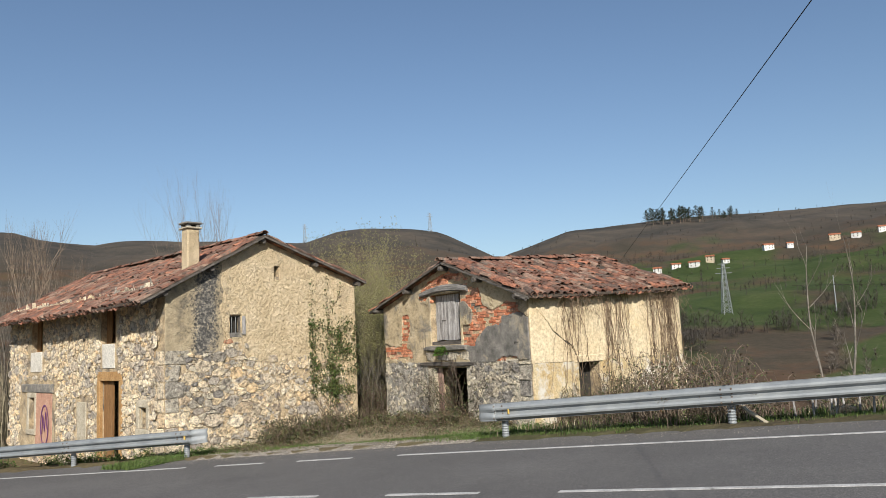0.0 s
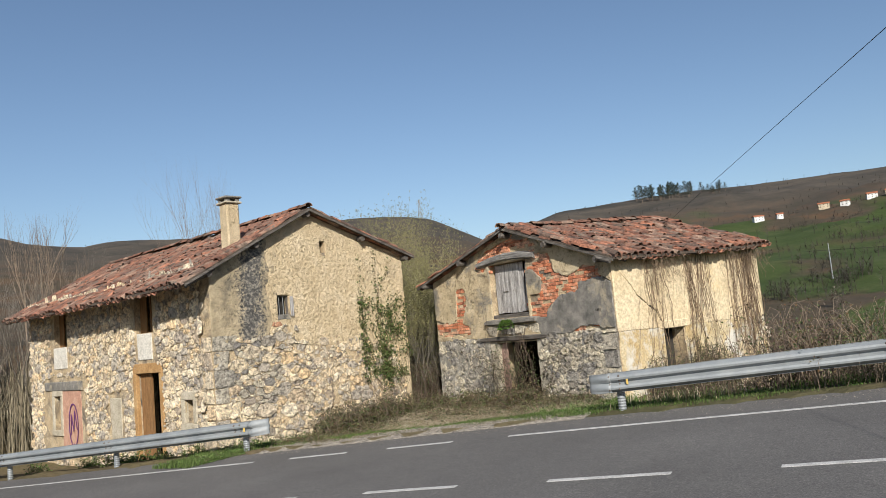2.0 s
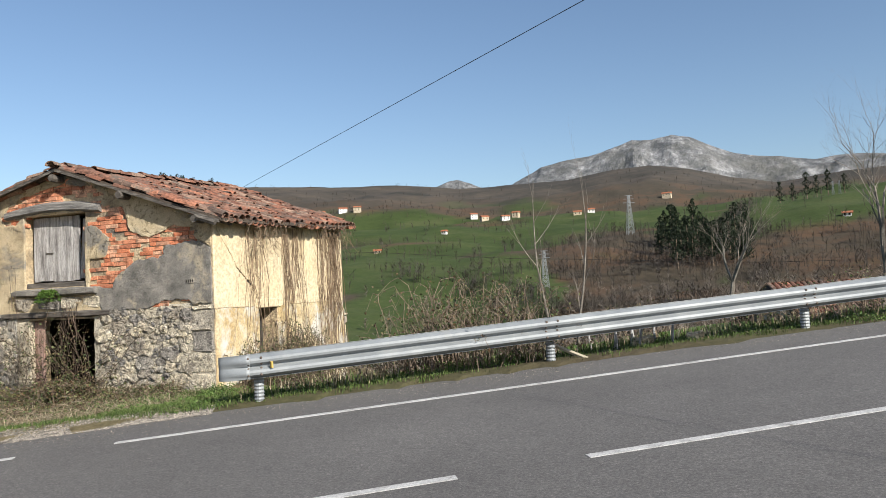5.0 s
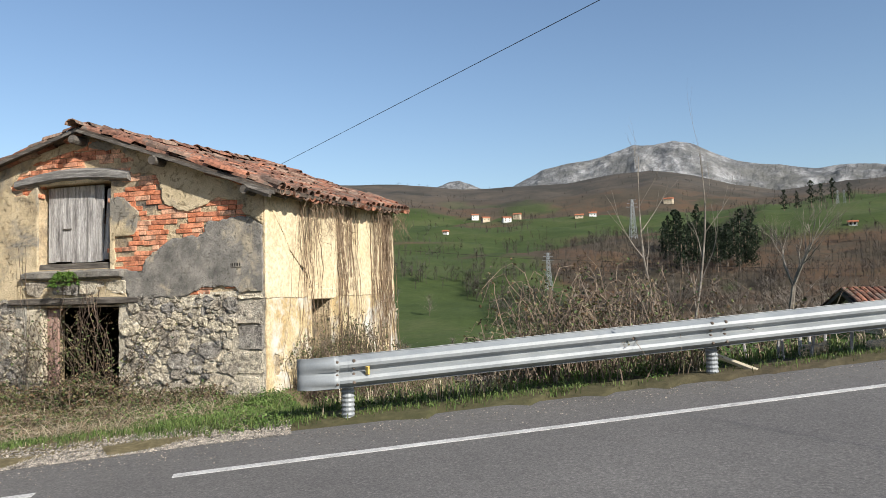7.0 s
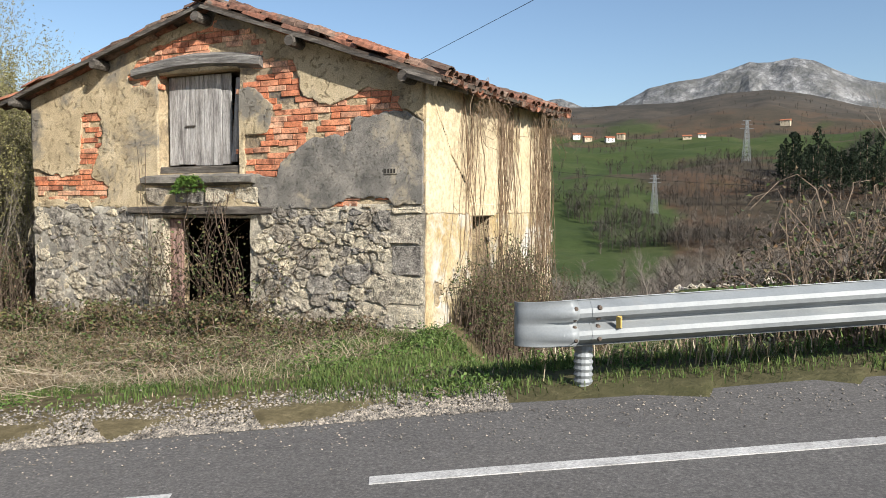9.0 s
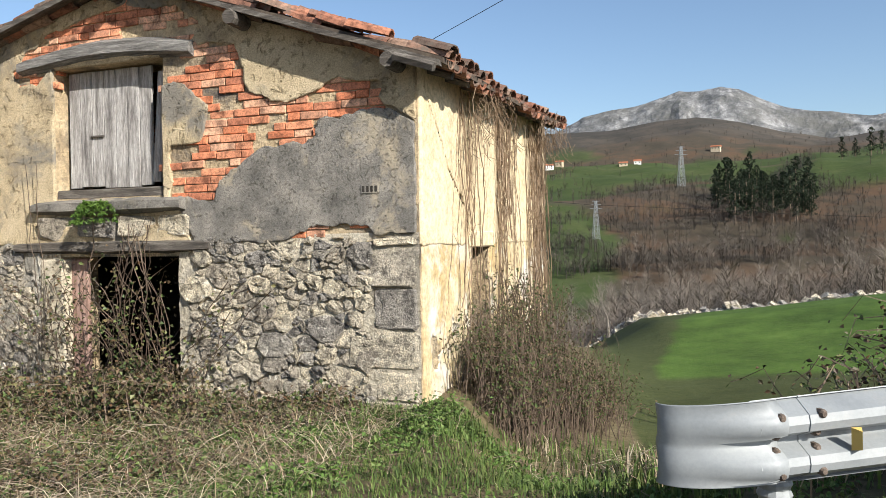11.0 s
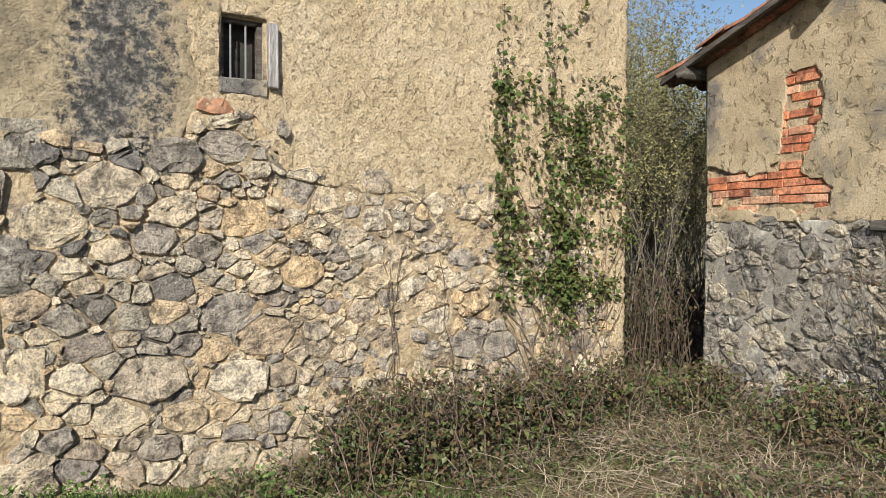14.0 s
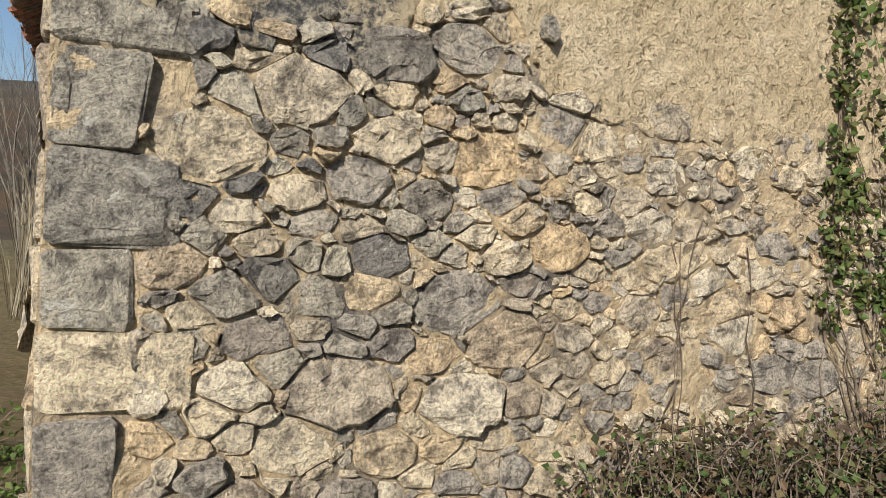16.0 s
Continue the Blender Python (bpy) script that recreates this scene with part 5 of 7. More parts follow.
def warped_beam(x0, x1, z0, z1, y0, y1, arch, seed, name, label, mat):
    s = Shape()
    n = 14
    for i in range(n + 1):
        f = i / n
        x = x0 + (x1 - x0) * f
        c = arch * math.sin(math.pi * f) + (z1 - z0) * 0.0
        thin = 1 - 0.22 * abs(2 * f - 1) ** 3
        mid = (z0 + z1) / 2 + c
        hz = (z1 - z0) / 2 * thin
        for a in range(8):
            w = 2 * math.pi * (a + 0.5) / 8
            cy, cz2 = max(-1, min(1, 1.35 * math.cos(w))), max(-1, min(1, 1.35 * math.sin(w)))
            j = 0.016 * noise.noise(Vector((x * 4, a * 2.0, seed)))
            s.v.append((x, (y0 + y1) / 2 + (y1 - y0) / 2 * cy + j, mid + hz * cz2 + j))
    for i in range(n):
        for a in range(8):
            b2 = (a + 1) % 8
            s.f.append((i * 8 + a, i * 8 + b2, (i + 1) * 8 + b2, (i + 1) * 8 + a))
    s.f += [tuple(reversed(range(8))), tuple(n * 8 + a for a in range(8))]
    return part(name, s, mat, GABLE_B, label)


M_LINTEL = mottled("cracked_grey_oak", (0.08, 0.075, 0.07), (0.24, 0.23, 0.215), (0.46, 0.44, 0.41), 5, 26, stretch=(0.35, 6, 5), bump_s=1.0, bump_d=0.02)
s = warped_beam(-18.80, -16.48, 2.86, 3.08, -0.10, 0.3, 0.10, 1.0, "lintel", "cracked grey oak lintel", M_LINTEL)
warped_beam(-18.62, -16.60, 1.33, 1.50, -0.13, 0.3, 0.0, 2.0, "hatch_sill", "dark stone sill under the hatch", M_GREY)
warped_beam(-18.93, -16.30, 0.90, 1.07, -0.08, 0.4, 0.0, 3.0, "door_lintel", "dark rotten timber lintel", M_BEAM)
for k, (xa, xb) in enumerate(((-18.55, -18.05), (-18.03, -17.5), (-17.46, -17.0), (-16.98, -16.55))):
    part("stone", stone([(xa, 1.09), (xb, 1.07), (xb, 1.31), (xa, 1.32)], (xa + xb) / 2, 1.2, 0.05, 0.012, random.Random(k)), M_GSTONE, GABLE_B)
hatch = fill_door(GABLE_B, B_HATCH[0] + 0.06, B_HATCH[1] - 0.28, B_HATCH[2] + 0.05, B_HATCH[3] - 0.02, 0.14, M_WOOD, "hatch_shutter", "gable", 7, "bleached grey plank shutters")
s = soft_box(B_HATCH[1] - 0.27, 0.12, B_HATCH[2] + 0.1, B_HATCH[1] - 0.15, 0.15, B_HATCH[3] - 0.1, 0.005, 0.02)
s.v = [(x + 0.08 * (z - 1.6), y, z) for x, y, z in s.v]
part("plank", s, M_WOOD, hatch, "split plank hanging askew")
for z in (1.85, 2.6):
    part("batten", soft_box(B_HATCH[0] + 0.08, 0.176, z, B_HATCH[1] - 0.3, 0.20, z + 0.09, 0.004, 0.004), M_WOOD, hatch)
part("latch", soft_box(-17.98, 0.115, 2.18, -17.80, 0.135, 2.20, 0.003), M_BEAM, hatch, "rusty iron latch")
part("threshold", soft_box(B_HATCH[0], 0.0, B_HATCH[2] - 0.06, B_HATCH[1], 0.3, B_HATCH[2] + 0.045, 0.012, 0.01), M_BEAM, hatch, "dark weathered bottom rail")
part("vent_block", soft_box(-14.62, -0.044, 1.44, -14.44, 0.0, 1.53, 0.004), M_GREY, GABLE_B, "perforated vent block")
# Holes are dark blocks on the face, painting the shade inside them.
for k in range(4):
    part("vent_hole_shade", soft_box(-14.605 + 0.042 * k, -0.047, 1.455, -14.58 + 0.042 * k, -0.03, 1.51, 0.002), M_DARK, GABLE_B)


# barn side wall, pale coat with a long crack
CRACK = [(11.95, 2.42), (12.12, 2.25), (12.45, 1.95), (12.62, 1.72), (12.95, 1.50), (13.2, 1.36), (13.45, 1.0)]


def crack(y, z):
    path = CRACK
    best = 9
    for (xa, za), (xb, zb) in zip(path, path[1:]):
        dx, dz = xb - xa, zb - za
        t = max(0, min(1, ((y - xa) * dx + (z - za) * dz) / (dx * dx + dz * dz)))
        best = min(best, math.hypot(y - xa - t * dx, z - za - t * dz))
    return best - 0.016 - 0.03 * max(0, fbm(y, z, 6.0, 3.0)) * smooth(12.2, 12.8, y)


def side_up(y, z):
    d = min(z - 0.96 + 0.03 * fbm(y, z, 4, 2.0), b_top(B_XR, y) - z + 0.02, y - B_Y, B_YB - y, crack(y, z))
    return min(d, max(B_SIDE_DOOR[0] - y, y - B_SIDE_DOOR[1], z - B_SIDE_DOOR[3] - 0.16))


def side_low(y, z):
    d = min(0.99 - z, y - B_Y - 0.03, B_YB - y, z + 1.6)
    d = min(d, max(B_SIDE_DOOR[0] - 0.02 - y, y - B_SIDE_DOOR[1] - 0.02))
    if z < 0.5:
        d = min(d, 0.42 - fbm(y, z, 1.6, 14.0, 5) - 0.25 * smooth(0.2, -0.7, z))
    return d


for nm, fn, z0, z1, out, mat, lab in (("plaster", side_up, 0.8, 3.0, 0.03, M_SMOOTH, "smooth pale ochre plaster with a long crack"),
                                      ("lower_plaster", side_low, -1.4, 1.0, 0.024, None, "stained yellow lower plaster")):
    if mat is None:
        mat = mottled("stained_yellow_plaster", (0.46, 0.32, 0.14), (0.58, 0.46, 0.27), (0.66, 0.57, 0.40), 1.8, 20, bump_s=0.6, bump_d=0.012, stain=(0.60, 0.57, 0.50), stain_scale=1.1, stain_at=(0.5, 0.6))
    s = sheet(fn, B_Y, B_YB, z0, z1, 0.035, out, 0.0, 0.005, 3.0)
    s.v = [(B_XR - y, x - B_Y, z) for x, y, z in s.v]
    part(nm, s, mat, SIDE_B, lab, True)
# Near-black strip under the crack's line: its shade painted as a surface.
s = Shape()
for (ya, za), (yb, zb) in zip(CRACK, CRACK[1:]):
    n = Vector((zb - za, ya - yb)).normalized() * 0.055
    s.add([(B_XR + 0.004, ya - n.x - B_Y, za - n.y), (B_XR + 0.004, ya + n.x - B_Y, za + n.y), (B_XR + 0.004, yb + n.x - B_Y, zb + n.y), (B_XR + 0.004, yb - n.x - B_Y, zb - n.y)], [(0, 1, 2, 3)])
part("crack_shade", s, M_DARK, SIDE_B, "dark strip behind the crack, painted as its shade")
items = cells(B_Y + 0.35, B_YB, -1.5, 0.6, lambda y, z: not in_hole([(B_SIDE_DOOR[0], B_SIDE_DOOR[1], -1.2, 0.95)], y, z, 0.1), lambda y, z: 0.10, 51)
lay_stones(SIDE_B, items, M_STONE, M_STONE_J, lambda x, z: x < 15.5, 52, 0.008, 0.012, turn=lambda p: (B_XR - p[1], p[0] - B_Y, p[2]))
# Single panel in the recess, coloured near-black for the doorway's shade.
part("door_leaf", Shape().box(B_XR - 0.40, B_SIDE_DOOR[0] - B_Y, -1.0, B_XR - 0.35, B_SIDE_DOOR[1] - B_Y, 0.9), M_DARK, SIDE_B, "dark panel in the side doorway, coloured for its shade")
part("lintel", soft_box(B_XR - 0.35, B_SIDE_DOOR[0] - B_Y - 0.14, 0.92, B_XR + 0.045, B_SIDE_DOOR[1] - B_Y + 0.12, 1.10, 0.015, 0.012), M_SMOOTH, SIDE_B, "ochre stone lintel")


# ---- plants ----
def cloud(points, sizes, seed, narrow=0.7, up=0.3, fold=0.18):
    """Leaves as folded diamonds at the points. Returns a Shape."""
    g = np.random.default_rng(seed)
    P = np.asarray(points, float)
    n = len(P)
    S = np.asarray(sizes, float).reshape(-1, 1) * g.uniform(0.7, 1.3, (n, 1))
    N = g.normal(size=(n, 3))
    N[:, 2] = np.abs(N[:, 2]) + up
    N /= np.linalg.norm(N, axis=1, keepdims=True)
    A = np.cross(N, g.normal(size=(n, 3)))
    A /= np.linalg.norm(A, axis=1, keepdims=True)
    B = np.cross(N, A)
    V = np.stack([P - A * S * 0.5, P + B * S * 0.5 * narrow + N * S * fold, P + A * S * 0.5, P - B * S * 0.5 * narrow + N * S * fold], 1).reshape(-1, 3)
    s = Shape()
    s.v = [tuple(p) for p in V.tolist()]
    s.f = [t for k in range(n) for t in ((4 * k, 4 * k + 1, 4 * k + 2), (4 * k, 4 * k + 2, 4 * k + 3))]
    return s


def blades(points, heights, seed, lean=0.5, width=0.006, flatness=0.0):
    """Grass blades, bent and tapering."""
    g = np.random.default_rng(seed)
    P = np.asarray(points, float)
    n = len(P)
    H = np.asarray(heights, float).reshape(-1, 1)
    a = g.uniform(0, 2 * math.pi, n)
    D = np.stack([np.cos(a), np.sin(a), np.zeros(n)], 1)
    W = np.stack([-np.sin(a), np.cos(a), np.zeros(n)], 1) * width
    ln = g.uniform(0.1, 1.0, (n, 1)) * lean
    Z = np.array([[0, 0, 1.0]]) * (1 - flatness)
    mid = P + D * ln * H * 0.35 + Z * H * 0.6
    tip = P + D * ln * H * 1.0 + Z * H * g.uniform(0.75, 1.0, (n, 1)) * (1 - 0.35 * ln)
    V = np.stack([P - W, P + W, mid + W * 0.8, mid - W * 0.8, tip], 1).reshape(-1, 3)
    s = Shape()
    s.v = [tuple(p) for p in V.tolist()]
    s.f = [t for k in range(n) for t in ((5 * k, 5 * k + 1, 5 * k + 2, 5 * k + 3), (5 * k + 3, 5 * k + 2, 5 * k + 4))]
    return s


def arc(rg, p, reach, height, droop=0.6, n=6, wob=0.05):
    """Points of an arching stem."""
    a = rg.uniform(0, 2 * math.pi)
    d = Vector((math.cos(a), math.sin(a), 0))
    pts = []
    for k in range(n + 1):
        t = k / n
        pts.append(Vector(p) + d * reach * t + Vector((0, 0, height * (2.2 * t - (1.2 + droop * 0.6) * t * t))) + Vector((rg.gauss(0, wob), rg.gauss(0, wob), rg.gauss(0, wob))) * t)
    return pts


def bush(name, label, spots, n_stems, n_leaves, leaf, mat, seed, stem_mat=None, r=0.005, thorn=True, category="bush", stem_scale=1.0):
    """A tangle of arching stems and leaves over the given mounds (x, y, radius, height)."""
    rg = random.Random(seed)
    base = spots[0]
    t = thing(name, Matrix(), label, category)
    st, leaves, sizes = Shape(), [], []
    for k in range(n_stems):
        x, y, rad, h = rg.choice(spots)
        px, py = x + rg.gauss(0, rad * 0.5), y + rg.gauss(0, rad * 0.5)
        pts = arc(rg, (px, py, land_z(px, py) - 0.02), rg.uniform(0.3, 1.0) * rad * stem_scale, h * rg.uniform(0.5, 1.25))
        st.tube(pts, [r * (1.2 - 0.9 * i / len(pts)) for i in range(len(pts))], 3, False)
        for p in pts[2:]:
            for _ in range(2):
                leaves.append(p + Vector((rg.gauss(0, 0.04), rg.gauss(0, 0.04), rg.gauss(0, 0.03))))
                sizes.append(leaf)
    while len(leaves) < n_leaves:
        x, y, rad, h = rg.choice(spots)
        a, q = rg.uniform(0, 2 * math.pi), math.sqrt(rg.random())
        px, py = x + math.cos(a) * q * rad, y + math.sin(a) * q * rad
        top = h * (1 - q * q) * (0.75 + 0.5 * fbm(px, py, 3.0, seed))
        leaves.append(Vector((px, py, land_z(px, py) + max(0.02, top * rg.random() ** 0.45))))
        sizes.append(leaf)
    tagged(part("tangle", st, stem_mat or M_TWIG, t), kind="stuff")
    tagged(part("foliage", cloud(leaves, sizes, seed), mat, t), kind="stuff")
    return t


def a_world(x, y, z=0.0):
    return A_M @ Vector((x, y, z))


rg = random.Random(101)
spots = []
for k in range(16):
    p = a_world(rg.uniform(2.7, 6.2), -rg.uniform(0.25, 0.9))
    spots.append((p.x, p.y, rg.uniform(0.38, 0.65), rg.uniform(0.6, 0.92)))
bush("bramble_bush", "dense dark green and brown bramble against the house wall", spots, 330, 15000, 0.052, M_BRAMBLE, 1)
spots = [(rg.uniform(-20.9, -18.4), rg.uniform(10.9, 11.7), rg.uniform(0.3, 0.5), rg.uniform(0.35, 0.7)) for _ in range(10)]
bush("bramble_bush", "low leafy bramble along the foot of the barn", spots, 200, 8000, 0.050, M_BRAMBLE, 2)
spots = [(rg.uniform(-18.5, -16.3), rg.uniform(11.1, 11.9), rg.uniform(0.3, 0.5), rg.uniform(0.25, 0.6)) for _ in range(12)]
bush("bramble_bush", "tall bramble choking the barn doorway", spots, 260, 8500, 0.052, M_BRAMBLE, 3)
spots = [(rg.uniform(-16.3, -14.3), rg.uniform(11.2, 11.7), rg.uniform(0.25, 0.4), rg.uniform(0.18, 0.35)) for _ in range(8)]
bush("bramble_bush", "low green bramble under the rubble wall", spots, 120, 5000, 0.046, M_BRAMBLE, 4)
spots = [(-13.65 + rg.uniform(-0.2, 0.45), rg.uniform(12.6, 17.0), rg.uniform(0.3, 0.55), rg.uniform(0.6, 1.1)) for _ in range(14)]
spots += [(-13.75 + rg.uniform(-0.1, 0.25), rg.uniform(13.0, 14.9), rg.uniform(0.3, 0.45), rg.uniform(1.3, 1.9)) for _ in range(8)]
bush("dead_creeper_heap", "brown heap of dead creeper stems at the barn's corner", spots, 1200, 9000, 0.036,
     leafy("dead_leaves", [(0.10, 0.075, 0.04), (0.15, 0.11, 0.06), (0.055, 0.075, 0.025), (0.07, 0.10, 0.03)], 0.8), 5, M_DEAD, 0.005, category="creeper")


spots = [(rg.uniform(-20.8, -14.8), rg.uniform(9.4, 11.2), rg.uniform(0.3, 0.7), rg.uniform(0.10, 0.36)) for _ in range(30)]
bush("bramble_carpet", "low brown and green bramble carpet before the barn", spots, 700, 17000, 0.040, M_BRAMBLE, 14, None, 0.004)
spots = [(rg.uniform(-20.3, -18.2), rg.uniform(6.0, 9.5), rg.uniform(0.3, 0.7), rg.uniform(0.08, 0.30)) for _ in range(18)]
bush("bramble_carpet", "low brown bramble carpet beside the house", spots, 380, 9000, 0.040, M_BRAMBLE, 15, None, 0.004)
M_CANE = mottled("pale_dead_canes", (0.20, 0.16, 0.12), (0.36, 0.30, 0.22), (0.56, 0.49, 0.38), 3, 20)
spots = [(rg.uniform(-20.2, -15.2), rg.uniform(8.6, 11.0), rg.uniform(0.6, 1.1), rg.uniform(0.12, 0.26)) for _ in range(14)]
bush("cane_heap", "heap of pale dead canes lying before the barn", spots, 420, 900, 0.03, M_BRAMBLE, 16, M_CANE, 0.0045, category="canes", stem_scale=1.6)


def on_road(u, v):
    return (RU.x * u + RV.x * v, RU.y * u + RV.y * v)


spots = []
for k in range(22):
    x, y = on_road(rg.uniform(-4.3, 5.0), rg.uniform(14.0, 15.3))
    spots.append((x, y, rg.uniform(0.4, 0.7), rg.uniform(0.6, 1.05)))
for k in range(8):
    x, y = on_road(rg.uniform(-4.2, -1.8), rg.uniform(14.0, 14.8))
    spots.append((x, y, rg.uniform(0.5, 0.8), rg.uniform(1.2, 1.6)))
bush("bramble_hedge", "leggy brown bramble hedge behind the crash barrier", spots, 800, 9500, 0.046, M_BRAMBLE, 6, None, 0.006, category="hedge", stem_scale=1.4)
spots = [(*on_road(rg.uniform(5, 14), rg.uniform(14.0, 15.5)), rg.uniform(0.5, 0.8), rg.uniform(0.5, 0.9)) for _ in range(14)]
bush("bramble_hedge", "thin bramble and dry stalks on the bank behind the crash barrier", spots, 400, 4000, 0.04, M_BRAMBLE, 7, None, 0.007, category="hedge")
spots = [(*on_road(rg.uniform(-22, -14.2), rg.uniform(13.5, 14.3)), rg.uniform(0.2, 0.4), rg.uniform(0.15, 0.35)) for _ in range(14)]
bush("weeds", "low green weeds below the crash barrier", spots, 150, 3500, 0.05, M_GRASS, 8, category="weeds")


spots = []
for k in range(34):
    x, y = on_road(rg.uniform(-7.4, 7.0), rg.uniform(13.1, 14.4))
    spots.append((x, y, rg.uniform(0.15, 0.4), rg.uniform(0.06, 0.20)))
bush("weeds", "low leafy green weeds along the verge", spots, 200, 9000, 0.034, M_WEED, 18, None, 0.003, category="weeds")
spots = [(rg.uniform(-20.2, -13.6), rg.uniform(7.2, 10.6), rg.uniform(0.25, 0.6), rg.uniform(0.05, 0.15)) for _ in range(30)]
bush("weeds", "patchy low green weeds among dead canes", spots, 150, 13000, 0.030, M_WEED, 21, None, 0.003, category="weeds")
spots = [(rg.uniform(-15.6, -12.2), rg.uniform(9.6, 12.0), rg.uniform(0.25, 0.5), rg.uniform(0.08, 0.24)) for _ in range(26)]
bush("weeds", "low green weeds and grass at the barn's corner", spots, 200, 10000, 0.036, M_WEED, 20, None, 0.003, category="weeds")
spots = []
for k in range(18):
    p = a_world(rg.uniform(-1.2, 2.9), -rg.uniform(0.15, 1.3))
    spots.append((p.x, p.y, rg.uniform(0.25, 0.45), rg.uniform(0.10, 0.26)))
bush("weeds", "bright green leafy weeds at the foot of the house", spots, 160, 11000, 0.036, M_WEED, 19, None, 0.003, category="weeds")


def strew(name, label, n, where, height, mat, seed, lean, width, kind="stuff", flat=0.0, lift=0.0):
    rg = random.Random(seed)
    pts, hs = [], []
    guard = 0
    while len(pts) < n and guard < n * 12:
        guard += 1
        x, y, d = where(rg)
        if rg.random() > d:
            continue
        pts.append((x, y, land_z(x, y) + lift * rg.random() - 0.01))
        hs.append(height * rg.uniform(0.4, 1.3))
    tagged(part(name, blades(pts, hs, seed, lean, width, flat), mat), label, "grass", kind=kind)


def inside_house(x, y):
    q = Vector((x - A0[0], y - A0[1]))
    lx, ly = q.x * -0.22134 + q.y * 0.9752, q.x * -0.9752 + q.y * -0.22134
    return (-0.02 < lx < A_W and -0.02 < ly < A_L) or (B_XL - 0.02 < x < B_XR + 0.02 and B_Y - 0.02 < y < B_YB)


def verge(u0, u1, v0, v1, patch, seed):
    def f(rg):
        u, v = rg.uniform(u0, u1), v0 + (v1 - v0) * rg.random() ** 1.2
        x, y = on_road(u, v)
        d = smooth(patch - 0.25, patch + 0.25, fbm(x, y, 0.9, seed))
        d *= smooth(v0, v0 + 0.35 + 0.3 * fbm(u, 0, 1.2, seed), v)
        return x, y, 0.0 if inside_house(x, y) else d
    return f


def court(x0, x1, y0, y1, patch, seed, thin_gravel=True):
    def f(rg):
        x, y = rg.uniform(x0, x1), rg.uniform(y0, y1)
        v = x * RV.x + y * RV.y
        u = x * RU.x + y * RU.y
        d = smooth(patch - 0.3, patch + 0.3, fbm(x, y, 0.9, seed)) * smooth(13.0, 13.5, v + 0.25 * fbm(x, y, 1.5, 9.0))
        if -11.5 < u < -7.6:
            d *= 0.25 + 0.75 * smooth(13.0, 13.6, v)
        return x, y, 0.0 if inside_house(x, y) else d
    return f


strew("verge_grass", "fresh green grass tufts along the verge", 30000, verge(-7.8, 8.0, 12.95, 15.2, -0.30, 3.0), 0.11, M_GRASS, 201, 0.9, 0.0040)
strew("court_grass", "green grass and weeds before the buildings", 26000, court(-21.0, -12.0, 4.5, 11.8, 0.0, 5.0), 0.11, M_GRASS, 202, 0.7, 0.0045)
strew("corner_grass", "tall green grass by the barn's corner", 9000, court(-16.2, -11.4, 9.2, 12.0, -0.25, 6.0), 0.14, M_GRASS, 203, 0.7, 0.005)
strew("straw", "pale dry stalks lying flat before the barn", 6500, court(-20.9, -14.0, 8.2, 11.5, -0.10, 8.0), 0.46, M_DRYGRASS, 204, 1.8, 0.0028, flat=0.72, lift=0.14)
strew("dry_grass", "short dry yellow grass", 7000, court(-21.0, -12.0, 4.5, 11.9, -0.2, 11.0), 0.10, M_DRYGRASS, 205, 1.0, 0.004, flat=0.25)
strew("gap_grass", "mixed dry and green grass between the two buildings", 9000, lambda rg: (rg.uniform(-22.6, -20.6), rg.uniform(9.0, 14.5), 0.9), 0.22, M_GRASS, 206, 0.8, 0.005)
strew("house_grass", "green grass at the foot of the house", 12000,
      lambda rg: (lambda p, k: (p.x, p.y, k))(a_world(rg.uniform(-1.6, 3.2), -rg.uniform(0.05, 1.6)), 0.8), 0.14, M_GRASS, 207, 0.7, 0.0045)
strew("bank_grass", "rough grass on the bank below the crash barrier", 20000, verge(-6.0, 14.0, 13.4, 19.0, -0.25, 13.0), 0.22, M_GRASS, 208, 0.8, 0.007)
strew("bank_straw", "dry stalks on the bank", 9000, verge(-6.0, 14.0, 13.2, 18.0, 0.0, 17.0), 0.30, M_DRYGRASS, 209, 1.1, 0.005)


def scatter_stones(name, label, n, where, size, mat, seed):
    rg = random.Random(seed)
    s = Shape()
    for _ in range(n):
        x, y, d = where(rg)
        if rg.random() > d:
            continue
        z = road_z(x, y) + 0.004
        rise = land_z(x, y) + 0.05 * noise.noise(Vector((x * 0.9, y * 0.9, 0))) + 0.032 - z
        z += max(0.0, rise) * smooth(12.80, 13.30, x * RV.x + y * RV.y)
        r = size * rg.uniform(0.4, 1.5)
        v = [(x + r * rg.uniform(0.6, 1.2) * math.cos(a), y + r * rg.uniform(0.6, 1.2) * math.sin(a), z) for a in (0.3, 1.6, 2.9, 4.2, 5.4)]
        s.add(v + [(x + rg.gauss(0, r * 0.2), y + rg.gauss(0, r * 0.2), z + r * 0.8)], [(k, (k + 1) % 5, 5) for k in range(5)])
    tagged(part(name, s, mat), label, "gravel", kind="stuff")


def gravel_at(rg):
    u, v = rg.uniform(-13.2, -6.3), 12.72 + abs(rg.gauss(0, 0.34))
    x, y = on_road(u, v)
    return x, y, 1.0


M_GRAVEL = pieces("gravel_chips", [(0.28, 0.25, 0.21), (0.18, 0.165, 0.15), (0.36, 0.32, 0.27), (0.14, 0.13, 0.12)], 60, island=True)
scatter_stones("gravel", "loose grey gravel at the field entrance", 20000, gravel_at, 0.011, M_GRAVEL, 301)


